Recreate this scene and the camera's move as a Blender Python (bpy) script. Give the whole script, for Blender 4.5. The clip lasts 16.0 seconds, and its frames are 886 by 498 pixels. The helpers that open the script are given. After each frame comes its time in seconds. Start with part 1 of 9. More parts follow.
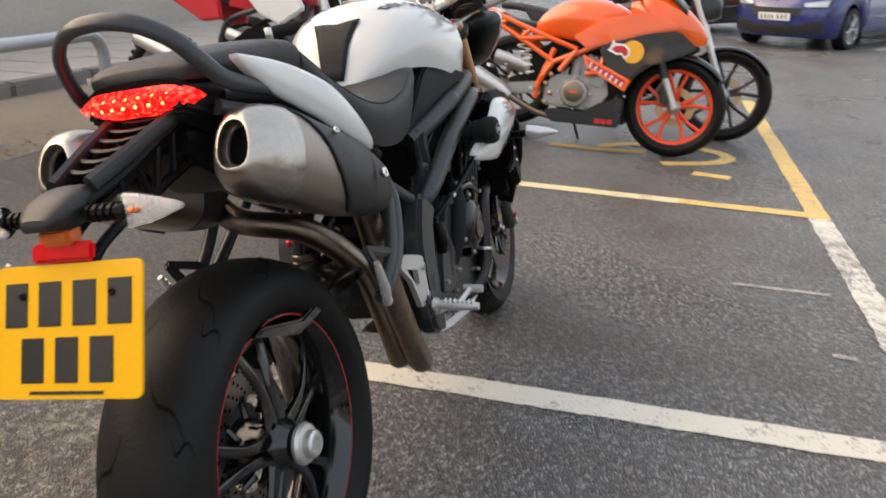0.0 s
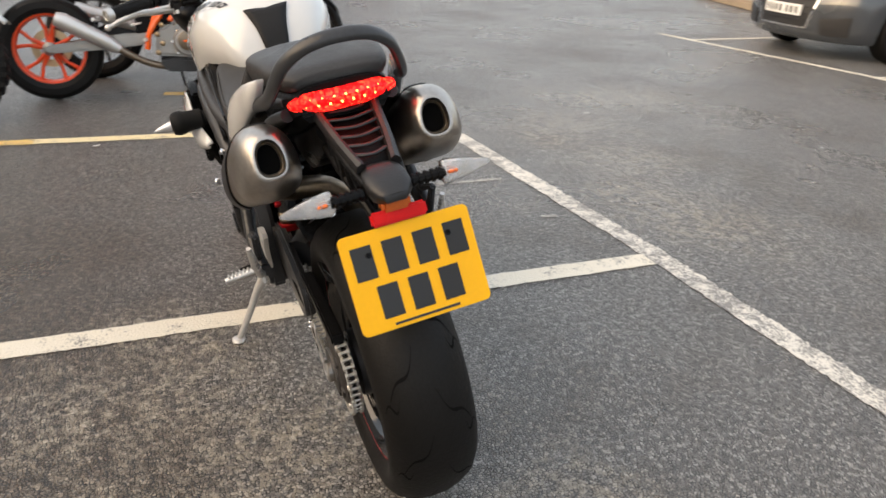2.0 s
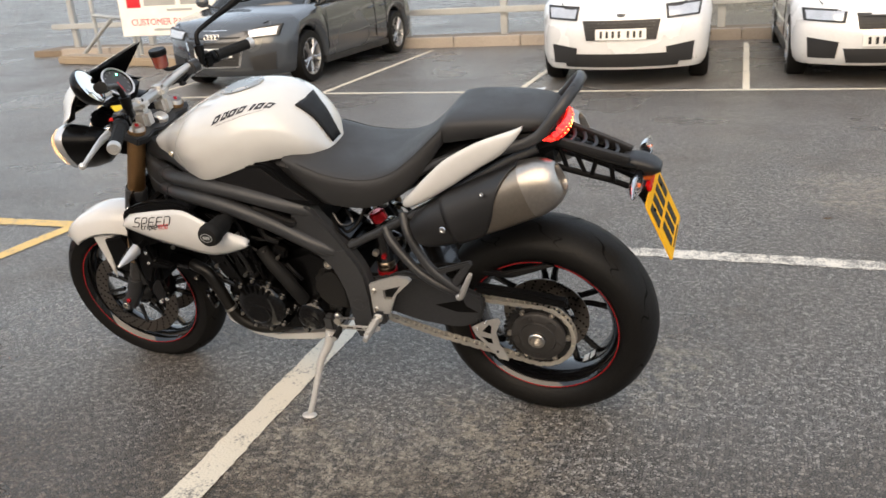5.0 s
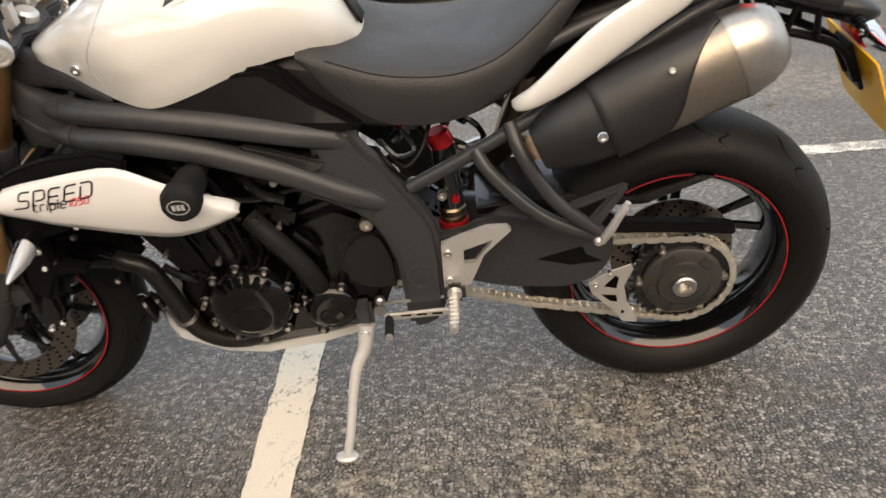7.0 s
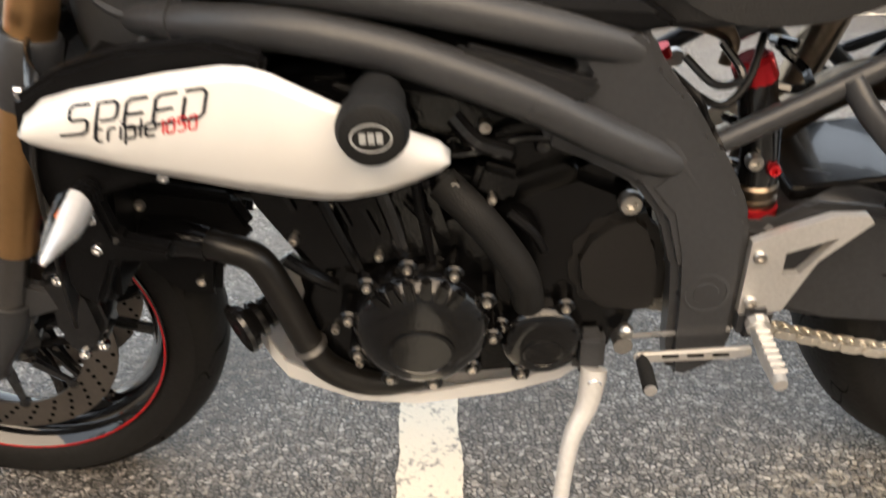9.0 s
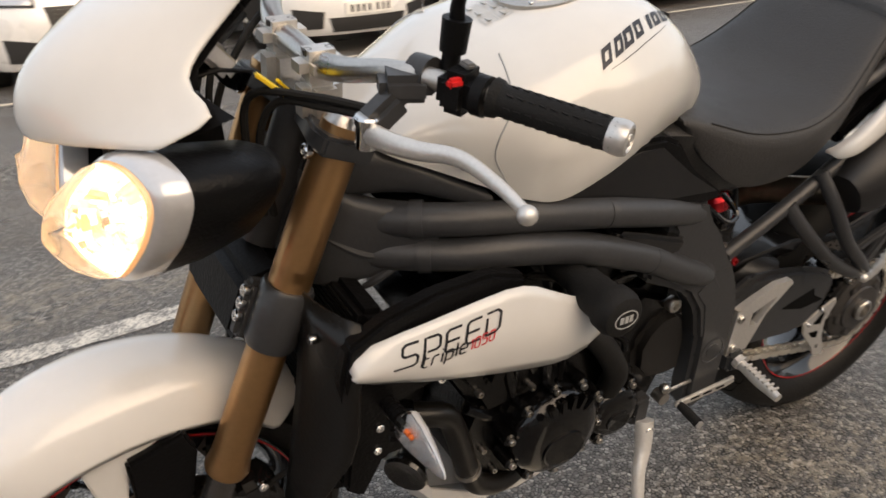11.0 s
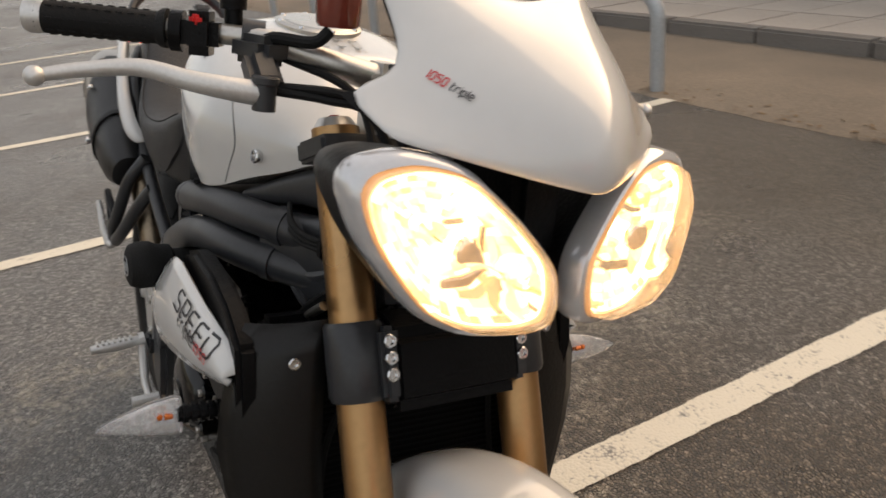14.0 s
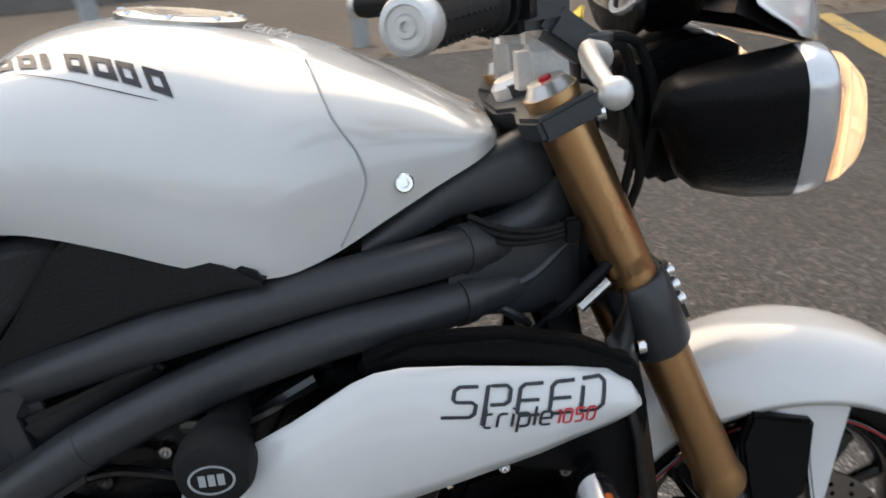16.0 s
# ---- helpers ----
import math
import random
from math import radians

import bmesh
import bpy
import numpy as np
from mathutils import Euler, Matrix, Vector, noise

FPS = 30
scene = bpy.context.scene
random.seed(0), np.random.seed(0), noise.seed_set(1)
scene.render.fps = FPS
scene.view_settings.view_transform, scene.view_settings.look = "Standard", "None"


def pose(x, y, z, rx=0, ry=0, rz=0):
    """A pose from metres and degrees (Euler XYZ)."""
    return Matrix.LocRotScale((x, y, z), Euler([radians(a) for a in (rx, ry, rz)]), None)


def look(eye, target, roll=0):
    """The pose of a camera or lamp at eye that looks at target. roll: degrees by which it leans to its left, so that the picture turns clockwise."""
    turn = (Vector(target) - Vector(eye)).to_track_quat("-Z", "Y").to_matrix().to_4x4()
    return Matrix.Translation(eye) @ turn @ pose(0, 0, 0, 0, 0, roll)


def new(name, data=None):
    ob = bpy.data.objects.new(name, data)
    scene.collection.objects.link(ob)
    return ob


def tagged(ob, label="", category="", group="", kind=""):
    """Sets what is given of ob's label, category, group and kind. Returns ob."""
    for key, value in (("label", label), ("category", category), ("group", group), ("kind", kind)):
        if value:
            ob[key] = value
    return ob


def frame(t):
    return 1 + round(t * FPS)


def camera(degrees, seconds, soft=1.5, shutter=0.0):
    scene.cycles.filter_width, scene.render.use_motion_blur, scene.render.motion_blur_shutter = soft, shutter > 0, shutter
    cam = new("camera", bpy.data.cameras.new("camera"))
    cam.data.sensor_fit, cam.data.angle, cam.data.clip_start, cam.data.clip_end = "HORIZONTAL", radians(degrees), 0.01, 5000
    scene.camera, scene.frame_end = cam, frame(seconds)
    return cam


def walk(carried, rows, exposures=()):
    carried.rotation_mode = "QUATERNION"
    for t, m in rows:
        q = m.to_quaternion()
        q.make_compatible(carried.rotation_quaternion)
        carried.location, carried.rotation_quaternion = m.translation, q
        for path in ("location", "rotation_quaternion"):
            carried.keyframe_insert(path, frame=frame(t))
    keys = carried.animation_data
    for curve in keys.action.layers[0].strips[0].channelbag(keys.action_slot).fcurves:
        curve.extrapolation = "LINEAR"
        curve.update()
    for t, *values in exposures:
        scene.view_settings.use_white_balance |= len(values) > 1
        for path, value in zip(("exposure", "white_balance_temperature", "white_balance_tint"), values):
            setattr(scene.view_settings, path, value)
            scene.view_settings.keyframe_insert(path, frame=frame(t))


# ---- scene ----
# ---- camera and its walk ----
cam = camera(56.60, 16.0, soft=1.6, shutter=0.3)
PATH = [
    (0, pose(-1.0671, -0.5963, 1.0973, 70.63, -1.07, -72.50)),
    (0.5, pose(-1.3288, -0.4248, 1.1685, 66.61, -2.33, -81.20)),
    (1, pose(-1.4940, -0.1578, 1.1896, 66.20, -2.51, -90.53)),
    (1.5, pose(-1.4992, 0.1706, 1.2121, 66.38, -2.56, -99.09)),
    (2, pose(-1.4906, 0.5390, 1.2201, 67.07, -2.19, -110.84)),
    (2.5, pose(-1.4541, 0.8956, 1.2408, 67.44, -1.47, -121.13)),
    (3, pose(-1.3254, 1.2233, 1.2658, 67.71, -0.41, -128.51)),
    (3.2, pose(-1.2657, 1.3528, 1.2712, 68.08, 0.38, -131.68)),
    (5.3, pose(-0.3467, 2.2321, 1.3287, 69.42, 3.62, -163.13)),
    (5.5, pose(-0.2386, 2.2097, 1.3209, 68.31, 3.93, -164.42)),
    (6, pose(0.0369, 2.0688, 1.2490, 66.79, 4.80, -167.45)),
    (6.5, pose(0.2365, 1.8645, 1.1442, 66.02, 5.10, -172.56)),
    (7, pose(0.4000, 1.6341, 1.0686, 65.13, 4.79, -179.34)),
    (7.5, pose(0.4856, 1.3173, 0.9590, 64.40, 3.70, 178.79)),
    (8, pose(0.5216, 1.1537, 0.7581, 65.38, 3.69, 178.93)),
    (8.5, pose(0.6944, 1.1164, 0.6639, 66.46, 2.43, 175.96)),
    (9, pose(0.8019, 1.1217, 0.7869, 68.31, 1.80, -179.63)),
    (9.5, pose(0.8868, 1.1857, 0.9314, 69.25, 1.52, -179.52)),
    (9.7, pose(0.9364, 1.2220, 0.9524, 68.99, 1.40, 179.45)),
    (11.8, look((1.892, 0.906, 1.138), (0.431, -0.288, 0.475), -4.0)),
    (12, look((1.967, 0.830, 1.119), (0.405, -0.254, 0.500), -4.3)),
    (12.5, look((2.112, 0.618, 1.123), (0.351, -0.100, 0.502), -4.3)),
    (13, look((2.204, 0.301, 1.135), (0.319, 0.200, 0.472), -5.2)),
    (13.5, look((2.144, 0.028, 1.127), (0.320, 0.443, 0.420), -5.8)),
    (14, look((2.001, -0.225, 1.143), (0.356, 0.608, 0.369), -5.3)),
    (14.5, look((1.816, -0.458, 1.166), (0.480, 0.770, 0.326), -4.9)),
    (15, look((1.554, -0.591, 1.199), (0.546, 0.890, 0.309), -4.4)),
    (15.5, look((1.271, -0.661, 1.206), (0.738, 1.012, 0.249), -4.5)),
    (16, look((1.015, -0.625, 1.201), (1.140, 1.079, 0.162), -4.5)),
]
walk(cam, PATH, [(0.0, 1.28, 6700, 12), (1.0, 1.37, 6750, 12), (2.0, 1.28, 6700, 11), (3.0, 1.33, 6650, 11), (5.5, 1.21, 6350, 10), (7.5, 1.68, 6800, 10), (8.2, 1.9, 6850, 10), (9.0, 1.92, 6750, 10), (9.5, 1.74, 6400, 10), (12.0, 0.70, 7100, 14), (13.5, 0.62, 7550, 15), (14.5, 1.0, 7100, 13), (15.0, 1.08, 6600, 11), (15.5, 1.27, 6350, 10), (16.0, 1.22, 6200, 10)])


# ---- world and light: a dull, bright overcast dusk ----
from mathutils.bvhtree import BVHTree
world = bpy.data.worlds.new("sky")
scene.world = world
world.use_nodes = True
wn, wl = world.node_tree.nodes, world.node_tree.links
sky = wn.new("ShaderNodeTexSky")
sky.sky_type = 'NISHITA'
sky.sun_disc = False
sky.sun_elevation = radians(14)
sky.sun_rotation = radians(-10)
sky.air_density, sky.dust_density, sky.ozone_density = 1.2, 4.0, 1.5
veil = wn.new("ShaderNodeMix")
veil.data_type = 'RGBA'
veil.inputs[0].default_value = 0.62
veil.inputs[7].default_value = (4.3, 4.6, 5.0, 1)
wl.new(sky.outputs[0], veil.inputs[6])
wl.new(veil.outputs[2], wn["Background"].inputs[0])
wn["Background"].inputs[1].default_value = 0.135

sun_data = bpy.data.lights.new("sun", 'SUN')
sun_data.energy, sun_data.angle, sun_data.color = 1.6, radians(75), (1.0, 0.72, 0.44)
sun_lamp = new("sun", sun_data)
sun_lamp.matrix_world = look((-0.6, 5, 3.0), (0, 0, 0))

# ---- helpers of this scene ----
MATS = {}


def mat(name, colour, rough=0.5, metal=0.0, vary=0.12, scale=30.0, bump=0.0, coat=0.0, speck=None, fine=6.0, rvary=0.1):
    """A surface with colour variation at two scales, uneven gloss and fine relief."""
    m = bpy.data.materials.new(name)
    m.use_nodes = True
    n, l = m.node_tree.nodes, m.node_tree.links
    p = n["Principled BSDF"]
    tc = n.new("ShaderNodeTexCoord")
    a, b = n.new("ShaderNodeTexNoise"), n.new("ShaderNodeTexNoise")
    a.inputs["Scale"].default_value, a.inputs["Detail"].default_value = scale / fine, 4.0
    b.inputs["Scale"].default_value, b.inputs["Detail"].default_value = scale * fine, 3.0
    for q in (a, b):
        l.new(tc.outputs["Object"], q.inputs["Vector"])
    mix = n.new("ShaderNodeMath")
    mix.operation = 'ADD'
    l.new(a.outputs["Fac"], mix.inputs[0])
    l.new(b.outputs["Fac"], mix.inputs[1])
    ramp = n.new("ShaderNodeMapRange")
    ramp.inputs["From Min"].default_value, ramp.inputs["From Max"].default_value = 0.6, 1.4
    ramp.inputs["To Min"].default_value, ramp.inputs["To Max"].default_value = 1 - vary, 1 + vary
    l.new(mix.outputs[0], ramp.inputs["Value"])
    tint = n.new("ShaderNodeVectorMath")
    tint.operation = 'SCALE'
    tint.inputs[0].default_value = colour
    l.new(ramp.outputs[0], tint.inputs["Scale"])
    l.new(tint.outputs[0], p.inputs["Base Color"])
    rr = n.new("ShaderNodeMapRange")
    rr.inputs["From Min"].default_value, rr.inputs["From Max"].default_value = 0.3, 0.7
    rr.inputs["To Min"].default_value, rr.inputs["To Max"].default_value = max(0.02, rough - rvary), min(1, rough + rvary)
    l.new(a.outputs["Fac"], rr.inputs["Value"])
    l.new(rr.outputs[0], p.inputs["Roughness"])
    p.inputs["Metallic"].default_value = metal
    if coat:
        p.inputs["Coat Weight"].default_value, p.inputs["Coat Roughness"].default_value = coat, 0.04
    if bump:
        bp = n.new("ShaderNodeBump")
        bp.inputs["Strength"].default_value, bp.inputs["Distance"].default_value = bump, 0.002
        l.new(b.outputs["Fac"], bp.inputs["Height"])
        l.new(bp.outputs[0], p.inputs["Normal"])
    MATS[name] = m
    return m


def glow(name, colour, strength, base=(0.8, 0.8, 0.8)):
    m = mat(name, base, 0.2)
    p = m.node_tree.nodes["Principled BSDF"]
    p.inputs["Emission Color"].default_value, p.inputs["Emission Strength"].default_value = (*colour, 1), strength
    return m


def glass(name, colour, rough=0.03, ior=1.45):
    m = bpy.data.materials.new(name)
    m.use_nodes = True
    p = m.node_tree.nodes["Principled BSDF"]
    p.inputs["Base Color"].default_value = (*colour, 1)
    p.inputs["Transmission Weight"].default_value, p.inputs["Roughness"].default_value, p.inputs["IOR"].default_value = 1.0, rough, ior
    MATS[name] = m
    return m


def part(name, bm, material, parent=None, label="", angle=35, m=None):
    """Link a bmesh as one mesh object under a thing or a part."""
    if m is not None:
        bmesh.ops.transform(bm, matrix=m, verts=bm.verts)
    bmesh.ops.recalc_face_normals(bm, faces=bm.faces)
    me = bpy.data.meshes.new(name)
    bm.to_mesh(me)
    bm.free()
    for poly in me.polygons:
        poly.use_smooth = True
    me.set_sharp_from_angle(angle=radians(angle))
    for q in (material if isinstance(material, (list, tuple)) else [material]):
        me.materials.append(q)
    ob = new(name, me)
    ob.parent = parent
    return tagged(ob, label)


def thing(name, label, category, m=None, group="", kind=""):
    ob = new(name)
    ob.empty_display_size = 0.1
    if m is not None:
        ob.matrix_world = m
    return tagged(ob, label, category, group, kind)


def spline(pts, n=8):
    """A smooth curve through points (Catmull-Rom)."""
    v = [Vector(p) for p in pts]
    v = [2 * v[0] - v[1]] + v + [2 * v[-1] - v[-2]]
    out = []
    for i in range(1, len(v) - 2):
        a, b, c, d = v[i - 1:i + 3]
        for k in range(n):
            t = k / n
            out.append(0.5 * (2 * b + (c - a) * t + (2 * a - 5 * b + 4 * c - d) * t * t + (3 * b - a - 3 * c + d) * t ** 3))
    return out + [v[-2]]


def skin(bm, rings, caps=True, closed=True, loop=False):
    """Faces between rings of equal length."""
    vs = [[bm.verts.new(p) for p in r] for r in rings]
    k = len(vs[0])
    pairs = list(zip(vs, vs[1:])) + ([(vs[-1], vs[0])] if loop else [])
    for a, b in pairs:
        for i in range(k if closed else k - 1):
            j = (i + 1) % k
            bm.faces.new((a[i], a[j], b[j], b[i]))
    if caps and not loop:
        bm.faces.new(vs[0][::-1])
        bm.faces.new(vs[-1])
    return vs


def tube(bm, pts, r, seg=12, smooth=0, flat=1.0, up=(0, 0, 1), caps=True):
    """A round (or flattened) bar along points; r is one radius or one for each end and middle point."""
    p = spline(pts, smooth) if smooth else [Vector(q) for q in pts]
    rad = [float(np.interp(i / (len(p) - 1), np.linspace(0, 1, len(r)), r)) for i in range(len(p))] if isinstance(r, (list, tuple)) else [r] * len(p)
    rings, side = [], None
    for i, q in enumerate(p):
        d = (p[min(i + 1, len(p) - 1)] - p[max(i - 1, 0)]).normalized()
        if side is None:
            side = d.cross(Vector(up))
            side = side.normalized() if side.length > 0.05 else d.cross(Vector((1, 0, 0))).normalized()
        side = (side - d * side.dot(d)).normalized()
        u = side.cross(d)
        rings.append([q + rad[i] * (math.cos(2 * math.pi * k / seg) * side + flat * math.sin(2 * math.pi * k / seg) * u) for k in range(seg)])
    skin(bm, rings, caps)
    return bm


def along(a, b):
    """A frame at a whose z axis points to b."""
    d = Vector(b) - Vector(a)
    return Matrix.Translation(a) @ d.to_track_quat('Z', 'Y').to_matrix().to_4x4()


def lathe(bm, prof, m=None, seg=32, loop=False):
    """A body turned about z from (radius, height) pairs."""
    m = m or Matrix()
    rings = [[m @ Vector((r * math.cos(2 * math.pi * k / seg), r * math.sin(2 * math.pi * k / seg), h)) for k in range(seg)] for r, h in prof]
    skin(bm, rings, not loop, True, loop)
    return bm


AXLE = Matrix(((1, 0, 0, 0), (0, 0, 1, 0), (0, -1, 0, 0), (0, 0, 0, 1)))  # z axis of a turned body laid along y


def slab(bm, outline, y0, y1, bevel=0.003, m=None):
    """A plate with the outline (x, z), from y0 to y1, with softened edges."""
    m = m or Matrix()
    b2 = bmesh.new()
    a = [b2.verts.new((x, y0, z)) for x, z in outline]
    c = [b2.verts.new((x, y1, z)) for x, z in outline]
    b2.faces.new(a)
    b2.faces.new(c[::-1])
    k = len(a)
    for i in range(k):
        b2.faces.new((a[i], c[i], c[(i + 1) % k], a[(i + 1) % k]))
    bmesh.ops.recalc_face_normals(b2, faces=b2.faces)
    if bevel:
        bmesh.ops.bevel(b2, geom=list(b2.edges), offset=bevel, segments=2, affect='EDGES', clamp_overlap=True)
    add(bm, b2, m)
    return bm


def add(bm, other, m=None):
    """Copy one bmesh into another, and free it."""
    if m is not None:
        bmesh.ops.transform(other, matrix=m, verts=other.verts)
    tmp = bpy.data.meshes.new("tmp")
    other.to_mesh(tmp)
    other.free()
    bm.from_mesh(tmp)
    bpy.data.meshes.remove(tmp)
    return bm


def block(bm, size, m=None, bevel=0.004, seg=2):
    """A box with rounded edges, centred on m."""
    b2 = bmesh.new()
    bmesh.ops.create_cube(b2, size=1.0, matrix=Matrix.Diagonal((*size, 1)))
    if bevel:
        bmesh.ops.bevel(b2, geom=list(b2.edges), offset=bevel, segments=seg, affect='EDGES', clamp_overlap=True)
    return add(bm, b2, m)


def ball(bm, r, m=None, seg=16):
    b2 = bmesh.new()
    bmesh.ops.create_uvsphere(b2, u_segments=seg, v_segments=seg // 2, radius=1.0, matrix=Matrix.Diagonal((*(r if isinstance(r, tuple) else (r, r, r)), 1)))
    return add(bm, b2, m)


def bolt(bm, at, way, r=0.007, h=0.006):
    """A socket-head screw."""
    m = along(at, Vector(at) + Vector(way))
    return lathe(bm, [(r * .9, -.004), (r, 0), (r, h * .7), (r * .85, h), (r * .5, h), (r * .45, h * .35), (0.0005, h * .35)], m, 12)


def bolts(name, places, way, r, h, material, parent, label=""):
    """Screws of one kind, each a part of its own."""
    for at in places:
        bm = bmesh.new()
        bolt(bm, at, way, r, h)
        part(name, bm, material, parent, label)


def smooth_mod(ob, levels=2):
    s = ob.modifiers.new("smooth", 'SUBSURF')
    s.levels = s.render_levels = levels
    return ob


def letters(name, text, size, m, material, parent, shear=0.0, thick=0.0006, space=1.0, label=""):
    """Lettering as a thin mesh, from the built-in font; m places its middle, x along the writing, z out of the surface."""
    cu = bpy.data.curves.new(name, 'FONT')
    cu.body, cu.size, cu.shear, cu.extrude, cu.align_x, cu.align_y, cu.space_character = text, size, shear, thick, 'CENTER', 'CENTER', space
    cu.resolution_u = 3
    tmp = new("tmp_text", cu)
    me = bpy.data.meshes.new_from_object(tmp.evaluated_get(bpy.context.evaluated_depsgraph_get()))
    bpy.data.objects.remove(tmp)
    bpy.data.curves.remove(cu)
    bm = bmesh.new()
    bm.from_mesh(me)
    bpy.data.meshes.remove(me)
    return part(name, bm, material, parent, label, m=m)


GLYPHS = {
    "S": [[(.62, 1), (.12, 1), (0, .88), (0, .60), (.10, .50), (.50, .50), (.62, .40), (.62, .12), (.50, 0), (-.25, 0)]],
    "P": [[(0, -.30), (0, 1), (.50, 1), (.62, .88), (.62, .50), (.50, .40), (.12, .40)]],
    "E": [[(.62, 1), (.12, 1), (0, .88), (0, .12), (.12, 0), (.62, 0)], [(0, .5), (.56, .5)]],
    "D": [[(0, 0), (0, .80)], [(-.04, 1), (.46, 1), (.62, .84), (.62, .16), (.46, 0), (0, 0)]],
    "t": [[(.08, 1), (.08, .10), (.18, 0), (.40, 0)], [(.08, .70), (.40, .70)]],
    "r": [[(0, 0), (0, .56), (.12, .70), (.40, .70)]],
    "i": [[(0, 0), (0, .70)], [(0, .90), (0, 1)]],
    "p": [[(0, -.34), (0, .70), (.38, .70), (.48, .58), (.48, .12), (.38, 0), (.08, 0)]],
    "l": [[(0, 1), (0, 0)]],
    "e": [[(.48, 0), (.10, 0), (0, .12), (0, .58), (.10, .70), (.38, .70), (.48, .58), (.48, .36), (.06, .36)]],
    "1": [[(0, .86), (.16, 1), (.16, 0)]],
    "0": [[(.10, 0), (0, .12), (0, .88), (.10, 1), (.40, 1), (.50, .88), (.50, .12), (.40, 0), (.10, 0)]],
    "5": [[(.50, 1), (0, 1), (0, .56), (.40, .56), (.50, .46), (.50, .12), (.40, 0), (0, 0)]],
}


def strokes(name, text, size, m, material, parent, shear=0.25, weight=.13, gap=.26, thick=.0006):
    """Squarish slanted lettering drawn as ribbons; m places its middle, x along the writing, z out of the surface."""
    bm, x0 = bmesh.new(), 0.0
    place = []
    for ch in text:
        place.append((x0, ch))
        x0 += max(p[0] for s_ in GLYPHS[ch] for p in s_) + gap
    mid = (x0 - gap) / 2
    for ox, ch in place:
        for line in GLYPHS[ch]:
            fine = []
            for (xa, ya), (xb, yb) in zip(line, line[1:]):
                fine += [(xa + (xb - xa) * k / 3, ya + (yb - ya) * k / 3) for k in range(3)]
            pts = [Vector((x + ox - mid + shear * (y - .5), y - .5, 0)) * size for x, y in fine + [line[-1]]]
            rows = []
            for i, q in enumerate(pts):
                d = (pts[min(i + 1, len(pts) - 1)] - pts[max(i - 1, 0)]).normalized()
                n_ = Vector((-d.y, d.x, 0)) * size * weight / 2
                rows.append([q + n_ + Vector((0, 0, thick)), q - n_ + Vector((0, 0, thick))])
            skin(bm, rows, False, False)
    return part(name, bm, material, parent, m=m)


# ---- materials ----
white_paint = mat("white_paint", (0.62, 0.615, 0.60), 0.18, 0, 0.02, 8, coat=0.7, rvary=0.03)
tank_white = mat("pearl_white_paint", (0.60, 0.595, 0.575), 0.22, 0, 0.02, 8, coat=1.0, rvary=0.03)
black_frame = mat("satin_black_metal", (0.031, 0.0322, 0.035), 0.36, 0.0, 0.2, 25, 0.12)
black_plastic = mat("black_plastic", (0.0042, 0.0042, 0.0046), 0.36, 0, 0.25, 40, 0.4)
black_gloss = mat("gloss_black", (0.006, 0.006, 0.0066), 0.18, 0, 0.2, 30, 0.1, coat=0.5)
engine_black = mat("engine_black", (0.0022, 0.0022, 0.0025), 0.16, 0.0, 0.3, 40, 0.25)
header_black = mat("header_pipe_black", (0.007, 0.0064, 0.0058), 0.32, 0.0, 0.4, 14, 0.2)
rim_black = mat("rim_gloss_black", (0.004, 0.004, 0.0045), 0.10, 0.0, 0.2, 30, 0.0, coat=0.3)
rubber = mat("tyre_rubber", (0.0080, 0.0076, 0.0072), 0.54, 0, 0.3, 25, 0.4)
groove_black = mat("groove_black", (0.004, 0.004, 0.004), 0.9)
grip_rubber = mat("grip_rubber", (0.010, 0.010, 0.010), 0.7, 0, 0.2, 60, 0.5)
seat_vinyl = mat("seat_vinyl", (0.034, 0.034, 0.035), 0.48, 0, 0.12, 60, 0.6)
seat_side = mat("seat_side_vinyl", (0.011, 0.011, 0.0115), 0.5, 0, 0.12, 60, 0.6)
seam_thread = mat("seam_thread", (0.006, 0.006, 0.006), 0.8)
steel = mat("brushed_steel", (0.52, 0.50, 0.47), 0.32, 1.0, 0.12, 40, 0.12)
silencer_steel = mat("silencer_steel", (0.31, 0.275, 0.235), 0.42, 1.0, 0.10, 20, 0.08)
cap_steel = mat("end_cap_steel", (0.43, 0.40, 0.365), 0.34, 1.0, 0.12, 20, 0.08)
hot_steel = mat("heat_tinted_steel", (0.24, 0.19, 0.14), 0.38, 1.0, 0.3, 15, 0.1)
alloy = mat("cast_alloy", (0.64, 0.63, 0.61), 0.42, 0.75, 0.1, 40, 0.2)
stand_silver = mat("silver_painted_steel", (0.60, 0.59, 0.57), 0.38, 0.35, 0.12, 25, 0.15)
chrome = mat("chrome", (0.75, 0.75, 0.75), 0.1, 1.0, 0.05)
gold = mat("gold_anodised", (0.44, 0.26, 0.12), 0.3, 0.9, 0.08, 20, 0.05)
red_ano = mat("red_anodised", (0.55, 0.02, 0.03), 0.25, 0.7)
red_line = mat("red_pinstripe", (0.36, 0.010, 0.014), 0.3)
disc_steel = mat("disc_steel", (0.24, 0.215, 0.19), 0.34, 1.0, 0.15, 60, 0.1)
chain_steel = mat("chain_steel", (0.66, 0.63, 0.57), 0.36, 0.85, 0.2, 80, 0.1)
plate_yellow = mat("plate_yellow", (0.84, 0.44, 0.004), 0.4, 0, 0.03, 20, coat=0.1)
plate_white = mat("plate_white", (0.75, 0.75, 0.73), 0.35)
bar_black = mat("bar_black", (0.01, 0.01, 0.01), 0.4)
